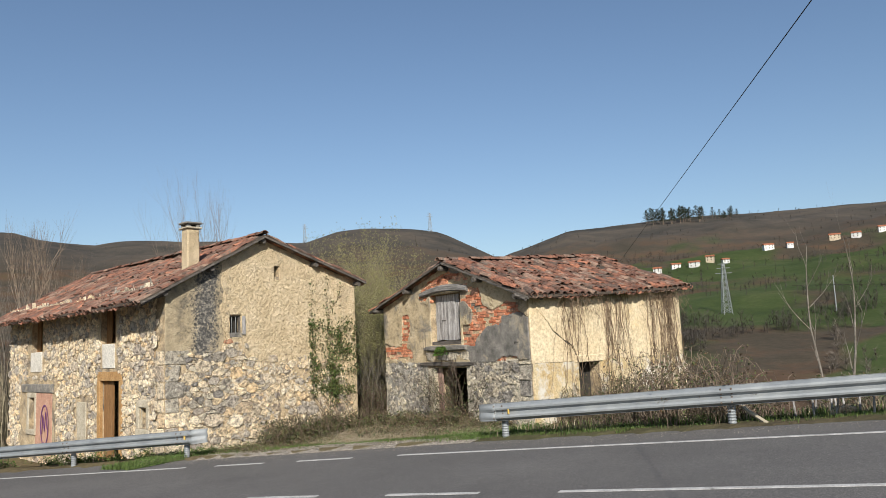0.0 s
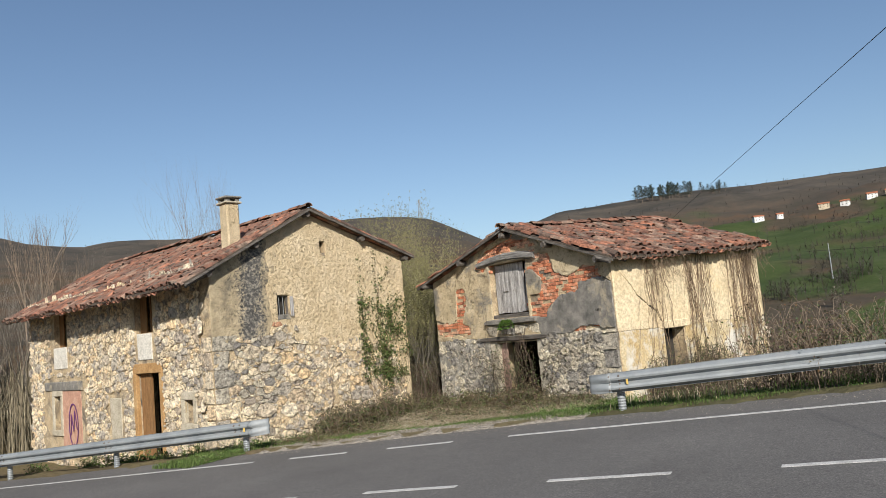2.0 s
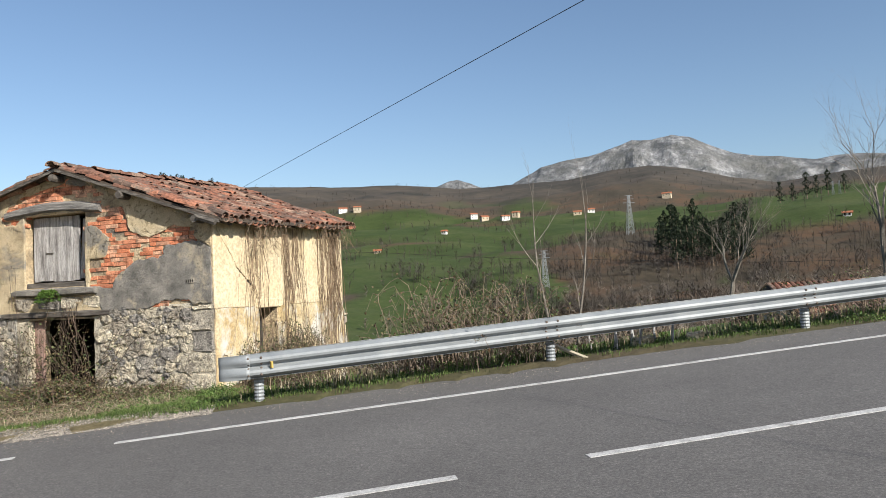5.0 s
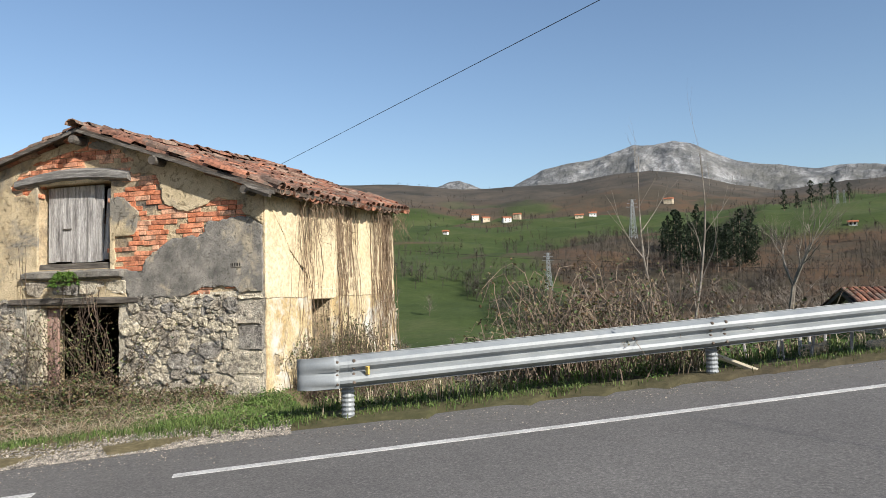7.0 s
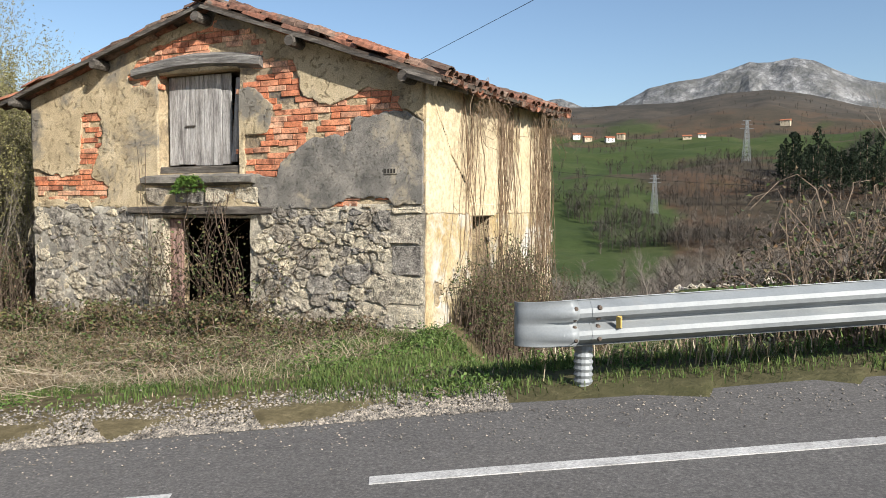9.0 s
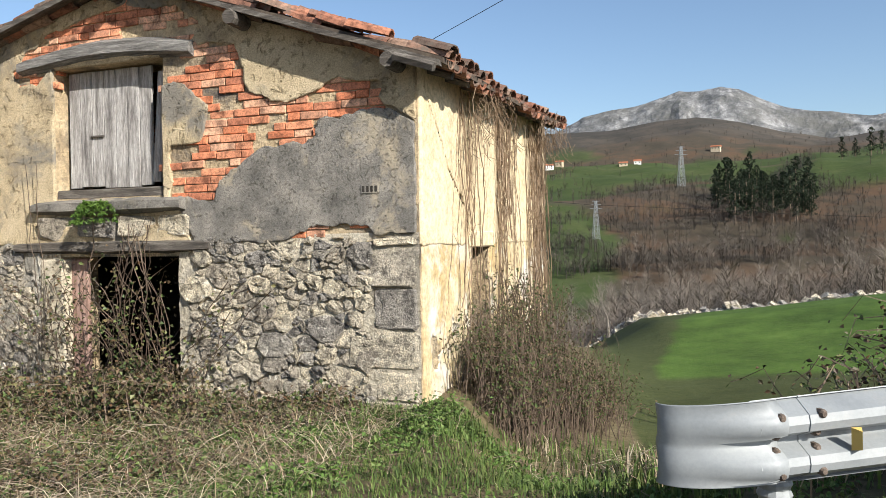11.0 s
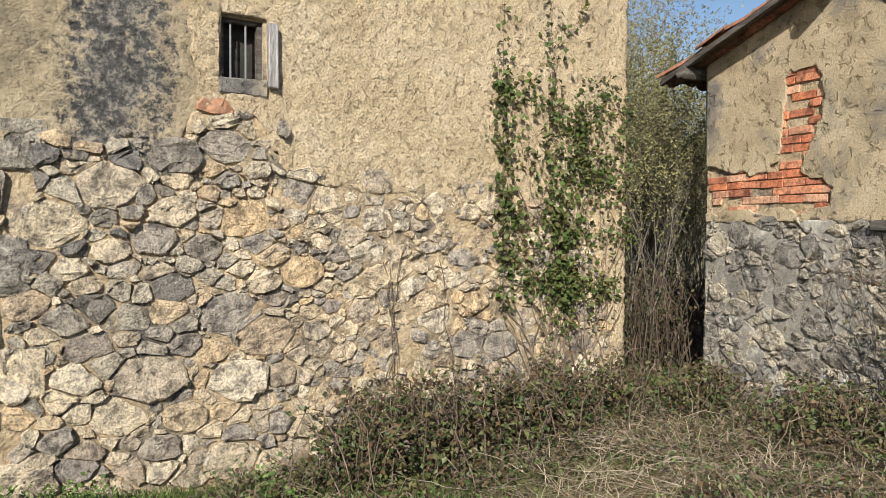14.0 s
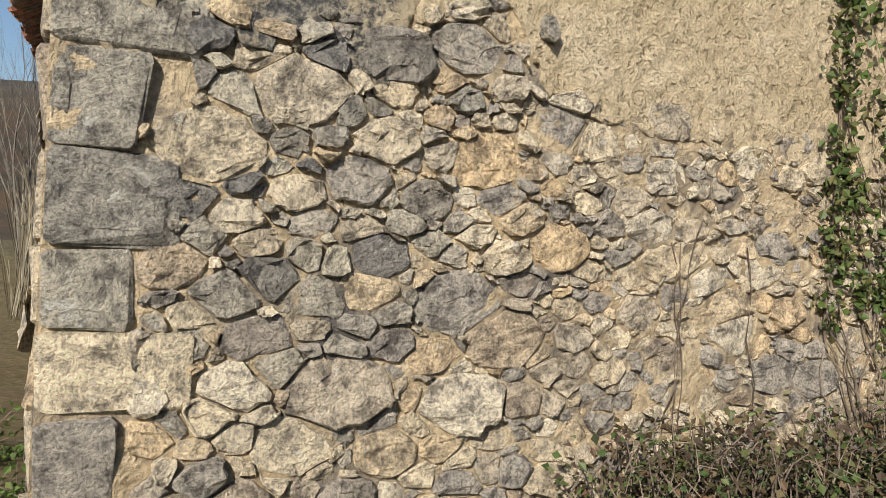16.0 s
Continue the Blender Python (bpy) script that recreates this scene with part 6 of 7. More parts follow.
def grit_at(rg):
    x, y = on_road(rg.uniform(-14, 4), 12.75 - abs(rg.gauss(0, 0.35)))
    return x, y, 1.0


scatter_stones("grit", "pale grit along the asphalt's edge", 3000, grit_at, 0.007, M_GRAVEL, 302)

# ivy on the house gable
rg = random.Random(401)
ivy = thing("ivy", Matrix(), "green ivy climbing the corner of the house", "ivy")
st, leaves, sizes = Shape(), [], []
for k in range(30):
    x, z = rg.choice((5.0, 5.15, 5.5, 5.85)) + rg.gauss(0, 0.06), -0.75
    goal = rg.choice((0.7, 1.2, 1.7, 2.1, 2.3)) + rg.uniform(-0.2, 0.3)
    if k < 3:
        x, goal = 5.0 + 0.1 * k, 3.3 + 0.15 * k
    if goal > 2.6 and k >= 3:
        x = rg.uniform(5.0, 5.5)
    pts, drift = [], rg.gauss(0, 0.06)
    while z < goal:
        pts.append(a_world(x, -0.055 - 0.02 * rg.random(), z))
        z += rg.uniform(0.10, 0.18)
        x = max(4.5, min(6.12, x + drift * 0.8 + rg.gauss(0, 0.06)))
        if z > 0.25:
            dens = int(15 * max(0, 0.42 + 0.9 * fbm(x, z, 2.4, 77.0, 3))) if z < 2.4 else 4
            for _ in range(dens):
                q = a_world(min(6.2, x + rg.gauss(0, 0.075)), -0.05 - abs(rg.gauss(0.02, 0.05)), z + rg.gauss(0, 0.06))
                leaves.append(q)
                sizes.append(0.06)
    if len(pts) > 2:
        st.tube(pts, [0.007 * (1 - 0.8 * i / len(pts)) for i in range(len(pts))], 4, False)
    if rg.random() < 0.6 and len(pts) > 4:
        # a shoot that leaves the wall
        p = pts[-1]
        e = [p + Vector((0.02 * i, rg.gauss(0, 0.02), 0.05 * i)) for i in range(5)]
        st.tube(e, 0.003, 3, False)
for k in range(80):
    z = rg.uniform(-0.1, 2.5)
    x = 5.28 + 0.13 * z + rg.gauss(0, 0.36 - 0.07 * z)
    if not 4.6 < x < 6.2 or fbm(x, z, 1.8, 12.0) < -0.02:
        continue
    for _ in range(rg.randrange(10, 28)):
        leaves.append(a_world(min(6.24, x + rg.gauss(0, 0.085)), -0.05 - abs(rg.gauss(0.03, 0.06)), z + rg.gauss(0, 0.11)))
        sizes.append(0.058)
tagged(part("tangle", st, M_TWIG, ivy), kind="stuff")
tagged(part("foliage", cloud(leaves, sizes, 402, 0.85, 0.0), M_IVY, ivy), kind="stuff")

# bare vine stems on the lower house wall
vine = thing("vine", Matrix(), "thin bare vine stems on the rubble wall", "vine")
for k in range(4):
    x, z = rg.choice((3.35, 3.45, 3.85, 3.95)) + rg.gauss(0, 0.04), -0.6
    pts = []
    while z < rg.uniform(0.4, 1.0):
        pts.append(a_world(x, -0.07, z))
        z += 0.14
        x += rg.gauss(-0.01, 0.03)
    if len(pts) > 2:
        part("stem", Shape().tube(pts, 0.004, 4), M_DEAD, vine)

# dead creeper hanging on the barn's side
M_CREEPER = mottled("dry_creeper", (0.12, 0.08, 0.05), (0.22, 0.155, 0.10), (0.34, 0.26, 0.185), 3, 20)
creeper = thing("dead_creeper", pose(0, B_Y, 0) @ TURN_B @ pose(0, -B_Y, 0), "bare brown creeper hanging from the barn eaves over pale plaster", "creeper")
st, leaves, sizes = Shape(), [], []
for k in range(150):
    y = rg.choice((13.0, 13.3, 14.55, 14.6, 15.1, 16.3, 16.6, 16.8, 16.9, 17.1, 17.2)) + rg.gauss(0, 0.13)
    z = b_top(B_XR, y) - rg.uniform(0.0, 0.3)
    end = rg.choice((-0.9, -0.7, 0.2, 0.9, 1.2, 1.7)) if y < 15.4 else rg.choice((-0.9, -0.6, 0.0, 0.6))
    pts = []
    off = rg.uniform(0.045, 0.10)
    sway = rg.gauss(0, 0.022)
    while z > end:
        pts.append((B_XR + off, min(y, 17.55), z))
        z -= rg.uniform(0.12, 0.26)
        y += sway + rg.gauss(0, 0.034)
        off = max(0.04, off + rg.gauss(0, 0.012))
        if rg.random() < 0.25:
            q = Vector(pts[-1])
            st.tube([q, q + Vector((rg.uniform(0.0, 0.08), rg.gauss(0, 0.10), rg.gauss(-0.05, 0.10)))], 0.0022, 3, False)
    if len(pts) > 2:
        part("stem", Shape().tube(pts, rg.choice((0.002, 0.003, 0.004, 0.005, 0.007)), 4, False), M_CREEPER, creeper)
for k in range(150):
    y = rg.choice((13.2, 13.8, 16.2, 16.9, 17.2)) + rg.gauss(0, 0.22)
    p = Vector((B_XR + rg.uniform(0.05, 0.35), min(y, 17.6), b_top(B_XR, y) + rg.uniform(-0.25, 0.0)))
    pts = [p]
    for _ in range(6):
        p = p + Vector((rg.gauss(0.02, 0.05), rg.gauss(0, 0.07), rg.gauss(-0.06, 0.08)))
        pts.append(p)
    st.tube(pts, 0.003, 3, False)
tagged(part("tangle", st, M_CREEPER, creeper), kind="stuff")

# bramble canes in the doorway and over its lintel
canes = thing("doorway_creeper", Matrix(), "tangled bare creeper hanging before the barn doorway", "creeper")
st, leaves = Shape(), []
for k in range(17):
    x, z = rg.gauss(-17.05, 0.2), rg.uniform(0.9, 1.35)
    pts = []
    y = B_Y - 0.16
    dx = rg.gauss(-0.02, 0.035)
    while z > -0.7:
        pts.append((x, y, z))
        z -= rg.uniform(0.10, 0.2)
        x += dx + rg.gauss(0, 0.045)
        y += rg.gauss(0, 0.015)
        if rg.random() < 0.5:
            leaves.append((x + rg.gauss(0, 0.06), y + rg.gauss(0, 0.06), z))
    if len(pts) > 2:
        st.tube(pts, rg.choice((0.003, 0.004, 0.006)), 4, False)
for k in range(40):
    p = Vector((rg.uniform(-18.4, -16.4), B_Y - 0.12, rg.uniform(-0.7, 0.0)))
    pts = [p]
    d = Vector((rg.gauss(0, 0.08), rg.gauss(-0.03, 0.04), rg.uniform(0.08, 0.16)))
    for _ in range(8):
        p = p + d + Vector((rg.gauss(0, 0.03), rg.gauss(0, 0.02), rg.gauss(-0.01, 0.03)))
        pts.append(p)
        leaves += [tuple(p + Vector((rg.gauss(0, 0.05), rg.gauss(0, 0.05), rg.gauss(0, 0.05)))) for _ in range(4)]
    st.tube(pts, 0.0045, 3, False)
for x0 in (-18.5, -18.62):
    # long pale stems in front of the jamb
    pts = [(x0 + 0.35 * t ** 2 + rg.gauss(0, 0.015), B_Y - 0.14, 1.9 - 2.5 * t) for t in [k / 12 for k in range(13)]]
    st.tube(pts, 0.004, 4, False)
tagged(part("tangle", st, mottled("grey_brown_canes", (0.05, 0.036, 0.027), (0.095, 0.068, 0.05), (0.19, 0.145, 0.11), 3, 20), canes), kind="stuff")
tagged(part("foliage", cloud(leaves, [0.045] * len(leaves), 410), M_BRAMBLE, canes), kind="stuff")

# fine bare creeper fanning out over the lime coat beside the door
fan = thing("wall_creeper", Matrix(), "fine bare creeper fanning over the barn's grey lime coat", "creeper")
for k in range(11):
    x, z, d = rg.uniform(-19.0, -18.5), -0.75, rg.uniform(1.2, 2.1)
    twigs, pts = [], []
    for i in range(16):
        pts.append(Vector((x, B_Y - 0.05, z)))
        z += rg.uniform(0.05, 0.13)
        x += math.cos(d) * 0.07 + rg.gauss(0, 0.018)
        if i > 4 and rg.random() < 0.7:
            q, a = pts[-1].copy(), d + rg.choice((-0.8, 0.7)) + rg.gauss(0, 0.2)
            twig = [q]
            for _ in range(5):
                q = q + Vector((math.cos(a) * 0.07, rg.gauss(0, 0.006), math.sin(a) * 0.07))
                a += rg.gauss(0, 0.22)
                twig.append(q)
            twigs.append(twig)
    stem = part("stem", Shape().tube(pts, [0.006 - 0.0003 * i for i in range(16)], 4, False), M_BARK, fan)
    for twig in twigs:
        part("twig", Shape().tube(twig, 0.0022, 3, False), M_BARK, stem)

# small fern on the sill
fern = thing("fern", Matrix(), "bright green fern growing on the hatch sill", "fern")
for k in range(24):
    a = rg.uniform(0, math.pi)
    pts = [Vector((-17.62, B_Y - 0.14, 1.36)) + Vector((0.26 * math.cos(a) * t, -0.20 * math.sin(a) * t, 0.34 * t - 0.44 * t * t + rg.gauss(0, 0.004))) * rg.uniform(0.9, 1.3) for t in [i / 8 for i in range(9)]]
    lv = [tuple(p + Vector((rg.gauss(0, 0.02), rg.gauss(0, 0.02), rg.gauss(0, 0.012)))) for p in pts[1:] for _ in range(7)]
    tagged(part("frond", cloud(lv, [0.040] * len(lv), 500 + k, 0.5), M_FERN, fern), kind="stuff")


# ---- trees ----
M_THICKET = leafy("thicket_twig_bark", [(0.22, 0.185, 0.13), (0.31, 0.265, 0.18), (0.16, 0.135, 0.095), (0.36, 0.31, 0.21)], 0.9)


def grow(s, p, d, length, r, depth, rg, spread=0.5, up=0.12, sides=4, tips=None, kids=3):
    pts, rad = [p], [r]
    n = 4 if depth > 1 else 3
    for k in range(n):
        d = (d + Vector((rg.gauss(0, 0.10), rg.gauss(0, 0.10), rg.gauss(0, 0.05) + up * 0.3))).normalized()
        p = p + d * (length / n)
        pts.append(p)
        rad.append(r * (1 - 0.45 * (k + 1) / n))
        if depth > 0 and k >= 1:
            for _ in range(1 if k < n - 1 else kids - 1):
                a = d.cross(Vector((rg.gauss(0, 1), rg.gauss(0, 1), rg.gauss(0, 1)))).normalized()
                nd = (d + a * spread * rg.uniform(0.6, 1.4) + Vector((0, 0, up))).normalized()
                grow(s, p, nd, length * rg.uniform(0.5, 0.72), rad[-1] * 0.62, depth - 1, rg, spread, up, 3, tips, kids)
    s.tube(pts, rad, sides, False)
    if tips is not None:
        tips += pts[1:]


def bare_tree(name, label, x, y, height, r, seed, depth=4, spread=0.45, up=0.15, stems=1, buds=0, bark=None, bud_size=0.06, bud_mat=None):
    rg = random.Random(seed)
    t = thing(name, Matrix(), label, "tree")
    trunk, crown, tips = Shape(), Shape(), []
    z = land_z(x, y) - 0.1
    for k in range(stems):
        p = Vector((x + rg.gauss(0, 0.25) * (stems > 1), y + rg.gauss(0, 0.25) * (stems > 1), z))
        d = Vector((rg.gauss(0, 0.12), rg.gauss(0, 0.12), 1)).normalized()
        h0 = height * 0.34 * rg.uniform(0.8, 1.15)
        q = p + d * h0
        trunk.tube([p, p + d * h0 * 0.5 + Vector((rg.gauss(0, 0.03), rg.gauss(0, 0.03), 0)), q], [r, r * 0.85, r * 0.7], 6, False)
        for _ in range(3):
            a = Vector((rg.gauss(0, 1), rg.gauss(0, 1), 0.1)).normalized()
            grow(crown, q, (d + a * spread * 0.8).normalized(), height * 0.40 * rg.uniform(0.8, 1.2), r * 0.5, depth - 1, rg, spread, up, 4, tips)
    part("trunk", trunk, bark or M_BARK, t)
    if buds:
        pts = [tips[rg.randrange(len(tips))] + Vector((rg.gauss(0, 0.02), rg.gauss(0, 0.02), rg.gauss(0, 0.02))) for _ in range(buds)]
        tagged(part("bud_cloud", cloud(pts, [bud_size] * buds, seed), bud_mat or M_CATKIN, t), kind="stuff")
    part("crown", crown, bark or M_BARK, t)
    return t


rg = random.Random(601)
# willow thicket behind and between the two buildings
for k, (x, y, h) in enumerate(((-26.0, 14.2, 5.6), (-27.9, 15.2, 6.2), (-24.6, 13.5, 4.0), (-30.2, 16.6, 6.8), (-26.8, 15.9, 4.4), (-32.5, 16.0, 5.6))):
    bare_tree("willow", "leafless willow with yellowish buds between house and barn", x, y, h, 0.05, 700 + k, 4, 0.42, 0.26, 4, 14000, M_THICKET, 0.034)
for k in range(44):
    x = rg.uniform(-30.0, -21.7)
    y = 11.6 + (-21.3 - x) * rg.uniform(0.15, 0.95)
    bare_tree("sapling", "thin bare grey sapling in the thicket", x, y, rg.uniform(2.4, 4.2), 0.016, 720 + k, 4, 0.5, 0.2, 1, 1600, M_BARK, 0.034)
spots = []
for _ in range(22):
    x = rg.uniform(-29.0, -22.0)
    spots.append((x, 11.8 + (-21.3 - x) * rg.uniform(0.15, 0.95), 0.9, rg.uniform(0.7, 1.8)))
bush("thicket", "brown bare thicket in the gap between house and barn", spots, 1300, 9000, 0.045, M_BRAMBLE, 9, M_DEAD, 0.006, category="thicket", stem_scale=1.0)
strew("hedge_twigs", "bare grey hedge twigs beyond the house front", 2600, lambda rg: (lambda p: (p.x, p.y, 1.0))(a_world(rg.uniform(-1.2, 6.0), rg.uniform(11.7, 16.0))), 3.2, M_THICKET, 233, 0.45, 0.012)
# tall bare trees beyond the house
for k, (az, r, h) in enumerate(((-76.8, 62, 17.0), (-75.2, 66, 17.5), (-82.5, 60, 10.0), (-86, 52, 9.0), (-89, 48, 9.5), (-92, 42, 9.0), (-79.5, 75, 10.0))):
    x, y = CENTRE[0] + r * math.sin(radians(az)), CENTRE[1] + r * math.cos(radians(az))
    bare_tree("bare_tree", "tall leafless tree beyond the stone house", x, y, h, 0.16, 760 + k, 5 if k < 2 else 4, 0.28, 0.35, 1 if k < 2 else 2, 0, M_TWIG)
for k in range(17):
    p = a_world(rg.uniform(-0.5, 5.0) if k < 11 else rg.uniform(-2.2, -0.2), 11.8 + rg.uniform(0.6, 4.5))
    bare_tree("hedge_tree", "bare grey hedge tree beside the house", p.x, p.y, rg.uniform(3.2, 5.2), 0.05, 780 + k, 4, 0.35, 0.3, 2, 0, M_BARK)
# two-stemmed sapling behind the barrier
s1 = thing("sapling", Matrix(), "leggy leafless sapling behind the crash barrier", "tree")
for k, (dx, lean, h) in enumerate(((-0.12, -0.10, 4.3), (0.05, 0.13, 4.2))):
    st = Shape()
    base = Vector((-8.2 + dx, 14.7, land_z(-8.2, 14.7) - 0.1))
    p, d, pts, rad = base, Vector((lean * 1.6, 0, 1)).normalized(), [base], [0.035]
    for i in range(10):
        d = (d + Vector((rg.gauss(-lean * 0.12, 0.04), rg.gauss(0, 0.04), 0.05))).normalized()
        p = p + d * h / 10
        pts.append(p)
        rad.append(0.035 * (1 - 0.085 * (i + 1)))
        if i > 2:
            grow(st, p, (d + Vector((rg.gauss(0, 0.55), rg.gauss(0, 0.4), 0.5))).normalized(), rg.uniform(0.35, 0.9), rad[-1] * 0.55, 1, rg, 0.4, 0.3, 3)
    st.tube(pts, rad, 6, False)
    part("stem", st, M_BARK, s1, smooth=False)
# large bare trees on the right bank
for k, (x, y, h) in enumerate(((-1.0, 24.0, 5.4), (1.4, 22.5, 5.0), (3.8, 26.0, 6.0), (-18.3, 50.5, 3.0), (6.5, 25.0, 6.0), (-4.5, 33.0, 4.5))):
    bare_tree("bare_tree", "spreading leafless tree on the bank below the road", x, y, h, 0.11, 800 + k, 5, 0.55, 0.12, 1, 0, M_BARK)
# fallen branch and cut stems by the barrier post
br = thing("fallen_branch", Matrix(), "pale broken branch leaning on the bank", "branch")
x, y = on_road(-1.9, 13.5)
part("limb", Shape().tube([(x - 0.2, y + 0.4, road_z(x, y) + 0.45), (x + 0.3, y + 0.1, road_z(x, y) + 0.2), (x + 0.75, y - 0.05, road_z(x, y) + 0.03)], [0.02, 0.03, 0.035], 6), M_DRYGRASS, br)
for k in range(9):
    x, y = on_road(-0.9 + 0.13 * k + rg.gauss(0, 0.05), 13.65 + rg.gauss(0, 0.12))
    stp = thing("cut_stem", Matrix(), "short cut stem sticking out of the bank", "stem", "cut stems on the bank")
    part("stalk", Shape().tube([(x, y, road_z(x, y) - 0.05), (x + rg.gauss(0, 0.05), y + rg.gauss(0, 0.05), road_z(x, y) + rg.uniform(0.25, 0.55))], [0.02, 0.016], 6), M_WOOD, stp)
for k, (u, v) in enumerate(((-4.4, 14.9), (-3.9, 14.6), (-3.7, 15.2), (-0.2, 13.6), (0.6, 13.5), (-5.0, 15.3))):
    x, y = on_road(u, v)
    rk = thing("rock", pose(x, y, land_z(x, y) + 0.03), "pale loose limestone rock on the bank", "rock", "loose rocks")
    r = rg.uniform(0.09, 0.2)
    part("boulder", soft_box(-r, -r * 0.7, -0.05, r, r * 0.7, r * 0.8, r * 0.3, 0.06), M_STONE_J, rk)


# ---- the valley ----
def spot(az, el, r0=60, r1=1500):
    """Where a sight line at that bearing and height meets the land."""
    t = math.tan(radians(el))
    r = r0
    while r < r1:
        x, y = CENTRE[0] + r * math.sin(radians(az)), CENTRE[1] + r * math.cos(radians(az))
        if land_z(x, y) >= 1.2 + r * t:
            return x, y, r
        r *= 1.01
    return x, y, r


def far_trees(name, label, n, accept, hmin, hmax, twigs, mat, seed, az0, az1, r0, r1, width=0.022, spread=0.55):
    g = np.random.default_rng(seed)
    rg = random.Random(seed)
    V, F = [], []
    made, guard = 0, 0
    while made < n and guard < n * 40:
        guard += 1
        az, r = rg.uniform(az0, az1), math.exp(rg.uniform(math.log(r0), math.log(r1)))
        x, y = CENTRE[0] + r * math.sin(radians(az)), CENTRE[1] + r * math.cos(radians(az))
        if not accept(x, y, r, az, rg):
            continue
        made += 1
        z = land_z(x, y) - 0.2
        h = rg.uniform(hmin, hmax)
        w = width * r / 100 + 0.01
        k = len(V)
        V += [(x - w * 1.3, y, z), (x + w * 1.3, y, z), (x + rg.gauss(0, 0.06 * h), y, z + h * 0.7)]
        F.append((k, k + 1, k + 2))
        m = max(8, int(twigs * min(1.0, 140 / r)))
        f = g.uniform(0.15, 0.75, m)
        a = g.uniform(0, 2 * math.pi, m)
        L = h * g.uniform(0.18, 0.42, m) * (1.15 - f * 0.6)
        out = g.uniform(0.3, 1.0, m) * spread / 0.3
        bx, by, bz = x + g.normal(0, 0.05 * h, m) * spread, y + g.normal(0, 0.05 * h, m) * spread, z + h * f
        tx, ty, tz = bx + np.cos(a) * L * out, by + np.sin(a) * L * out, bz + L * g.uniform(0.15, 0.9, m)
        px, py = -np.sin(a) * w, np.cos(a) * w
        for i in range(m):
            k = len(V)
            V += [(bx[i] - px[i], by[i] - py[i], bz[i]), (bx[i] + px[i], by[i] + py[i], bz[i]), (tx[i], ty[i], tz[i])]
            F.append((k, k + 1, k + 2))
    s = Shape()
    s.v, s.f = V, F
    tagged(part(name, s, mat), label, "trees", kind="stuff")


def scrub(lo=0.45):
    return lambda x, y, r, az, rg: r > 58 and (cover(x, y, 0)[0] < lo or rg.random() < 0.07)


M_WOODS = leafy("bare_woods", [(0.16, 0.13, 0.10), (0.22, 0.185, 0.15), (0.10, 0.08, 0.062), (0.28, 0.24, 0.195)], 0.9)
M_WOODS2 = leafy("bare_woods_far", [(0.095, 0.082, 0.068), (0.125, 0.108, 0.09), (0.07, 0.06, 0.05)], 0.9)
far_trees("bare_wood", "leafless brown woods on the valley slope", 800, scrub(), 3.5, 8.0, 130, M_WOODS, 1001, -28, 15, 62, 260)
far_trees("bare_wood", "leafless grey trees along the field's edge", 90, lambda x, y, r, az, rg: True, 2.5, 5.5, 130, M_WOODS, 1002, -24, 13, 54, 66)
far_trees("bare_wood", "leafless grey woods across the valley", 2600, scrub(), 5, 10, 60, M_WOODS2, 1003, -60, 16, 260, 1000)
far_trees("bare_wood", "bare woodland behind the houses", 380, lambda x, y, r, az, rg: True, 5, 10, 90, M_WOODS, 1004, -95, -48, 62, 200)
far_trees("hedgerow", "dark bare hedgerows between the pastures", 1300, lambda x, y, r, az, rg: abs(fbm(x, y, 0.007, 41.0)) < 0.045, 4, 9, 70, M_WOODS2, 1006, -45, 12, 190, 950)
far_trees("hill_scrub", "dark scrub on the hill crest", 900, lambda x, y, r, az, rg: True, 4, 9, 30, M_WOODS2, 1005, -95, 14, 900, 1550)


def conifers(name, label, places, mat, seed):
    """Dark pines: trunk with tiers of ragged needle clumps."""
    rg = random.Random(seed)
    g = np.random.default_rng(seed)
    for (x, y, h) in places:
        t = thing(name, Matrix(), label, "tree", "pines on the slope")
        z = land_z(x, y) - 0.3
        part("trunk", Shape().tube([(x, y, z), (x + rg.gauss(0, 0.1), y, z + h * 0.5), (x, y, z + h * 0.95)], [h * 0.02, h * 0.014, 0.03], 5), M_TWIG, t)
        n = 420
        wide = 0.26 if math.hypot(x, y) < 900 else 0.42
        f = g.uniform(0.22, 1.0, n)
        rad = h * wide * (1.04 - f) ** 0.45 * (0.62 + 0.38 * np.sin(f * 23 + x + 2 * np.sin(3.0 * x))) * np.sqrt(g.uniform(0.1, 1, n))
        a = g.uniform(0, 2 * math.pi, n)
        P = np.stack([x + rad * np.cos(a), y + rad * np.sin(a), z + h * f], 1)
        part("crown", cloud(P, [h * 0.06] * n, seed + int(abs(x) * 7), 0.5, 0.2), mat, t)


rg = random.Random(1101)
places = []
for k in range(60):
    az = rg.uniform(-1.5, 5.2)
    x, y, r = spot(az, rg.uniform(0.6, 2.6), 120, 600)
    places.append((x, y, rg.uniform(6, 13) * r / 230))
conifers("pine", "dark green pine in a wood on the slope", places, M_PINE, 11)
places = []
for k in range(46):
    az = rg.uniform(-40.6, -36.6) if k < 34 else rg.uniform(-36, -34.3)
    r = rg.uniform(1380, 1480)
    places.append((CENTRE[0] + r * math.sin(radians(az)), CENTRE[1] + r * math.cos(radians(az)), rg.uniform(18, 30) if k < 34 else rg.uniform(12, 20)))
conifers("pine", "dark pine on the distant hill crest", places, M_PINE, 12)
places = [(CENTRE[0] + r * math.sin(radians(a)), CENTRE[1] + r * math.cos(radians(a)), h) for a, r, h in
          ((8.3, 470, 16), (8.9, 470, 13), (9.6, 475, 15), (10.6, 470, 12), (7.4, 470, 12), (6.6, 465, 14))]
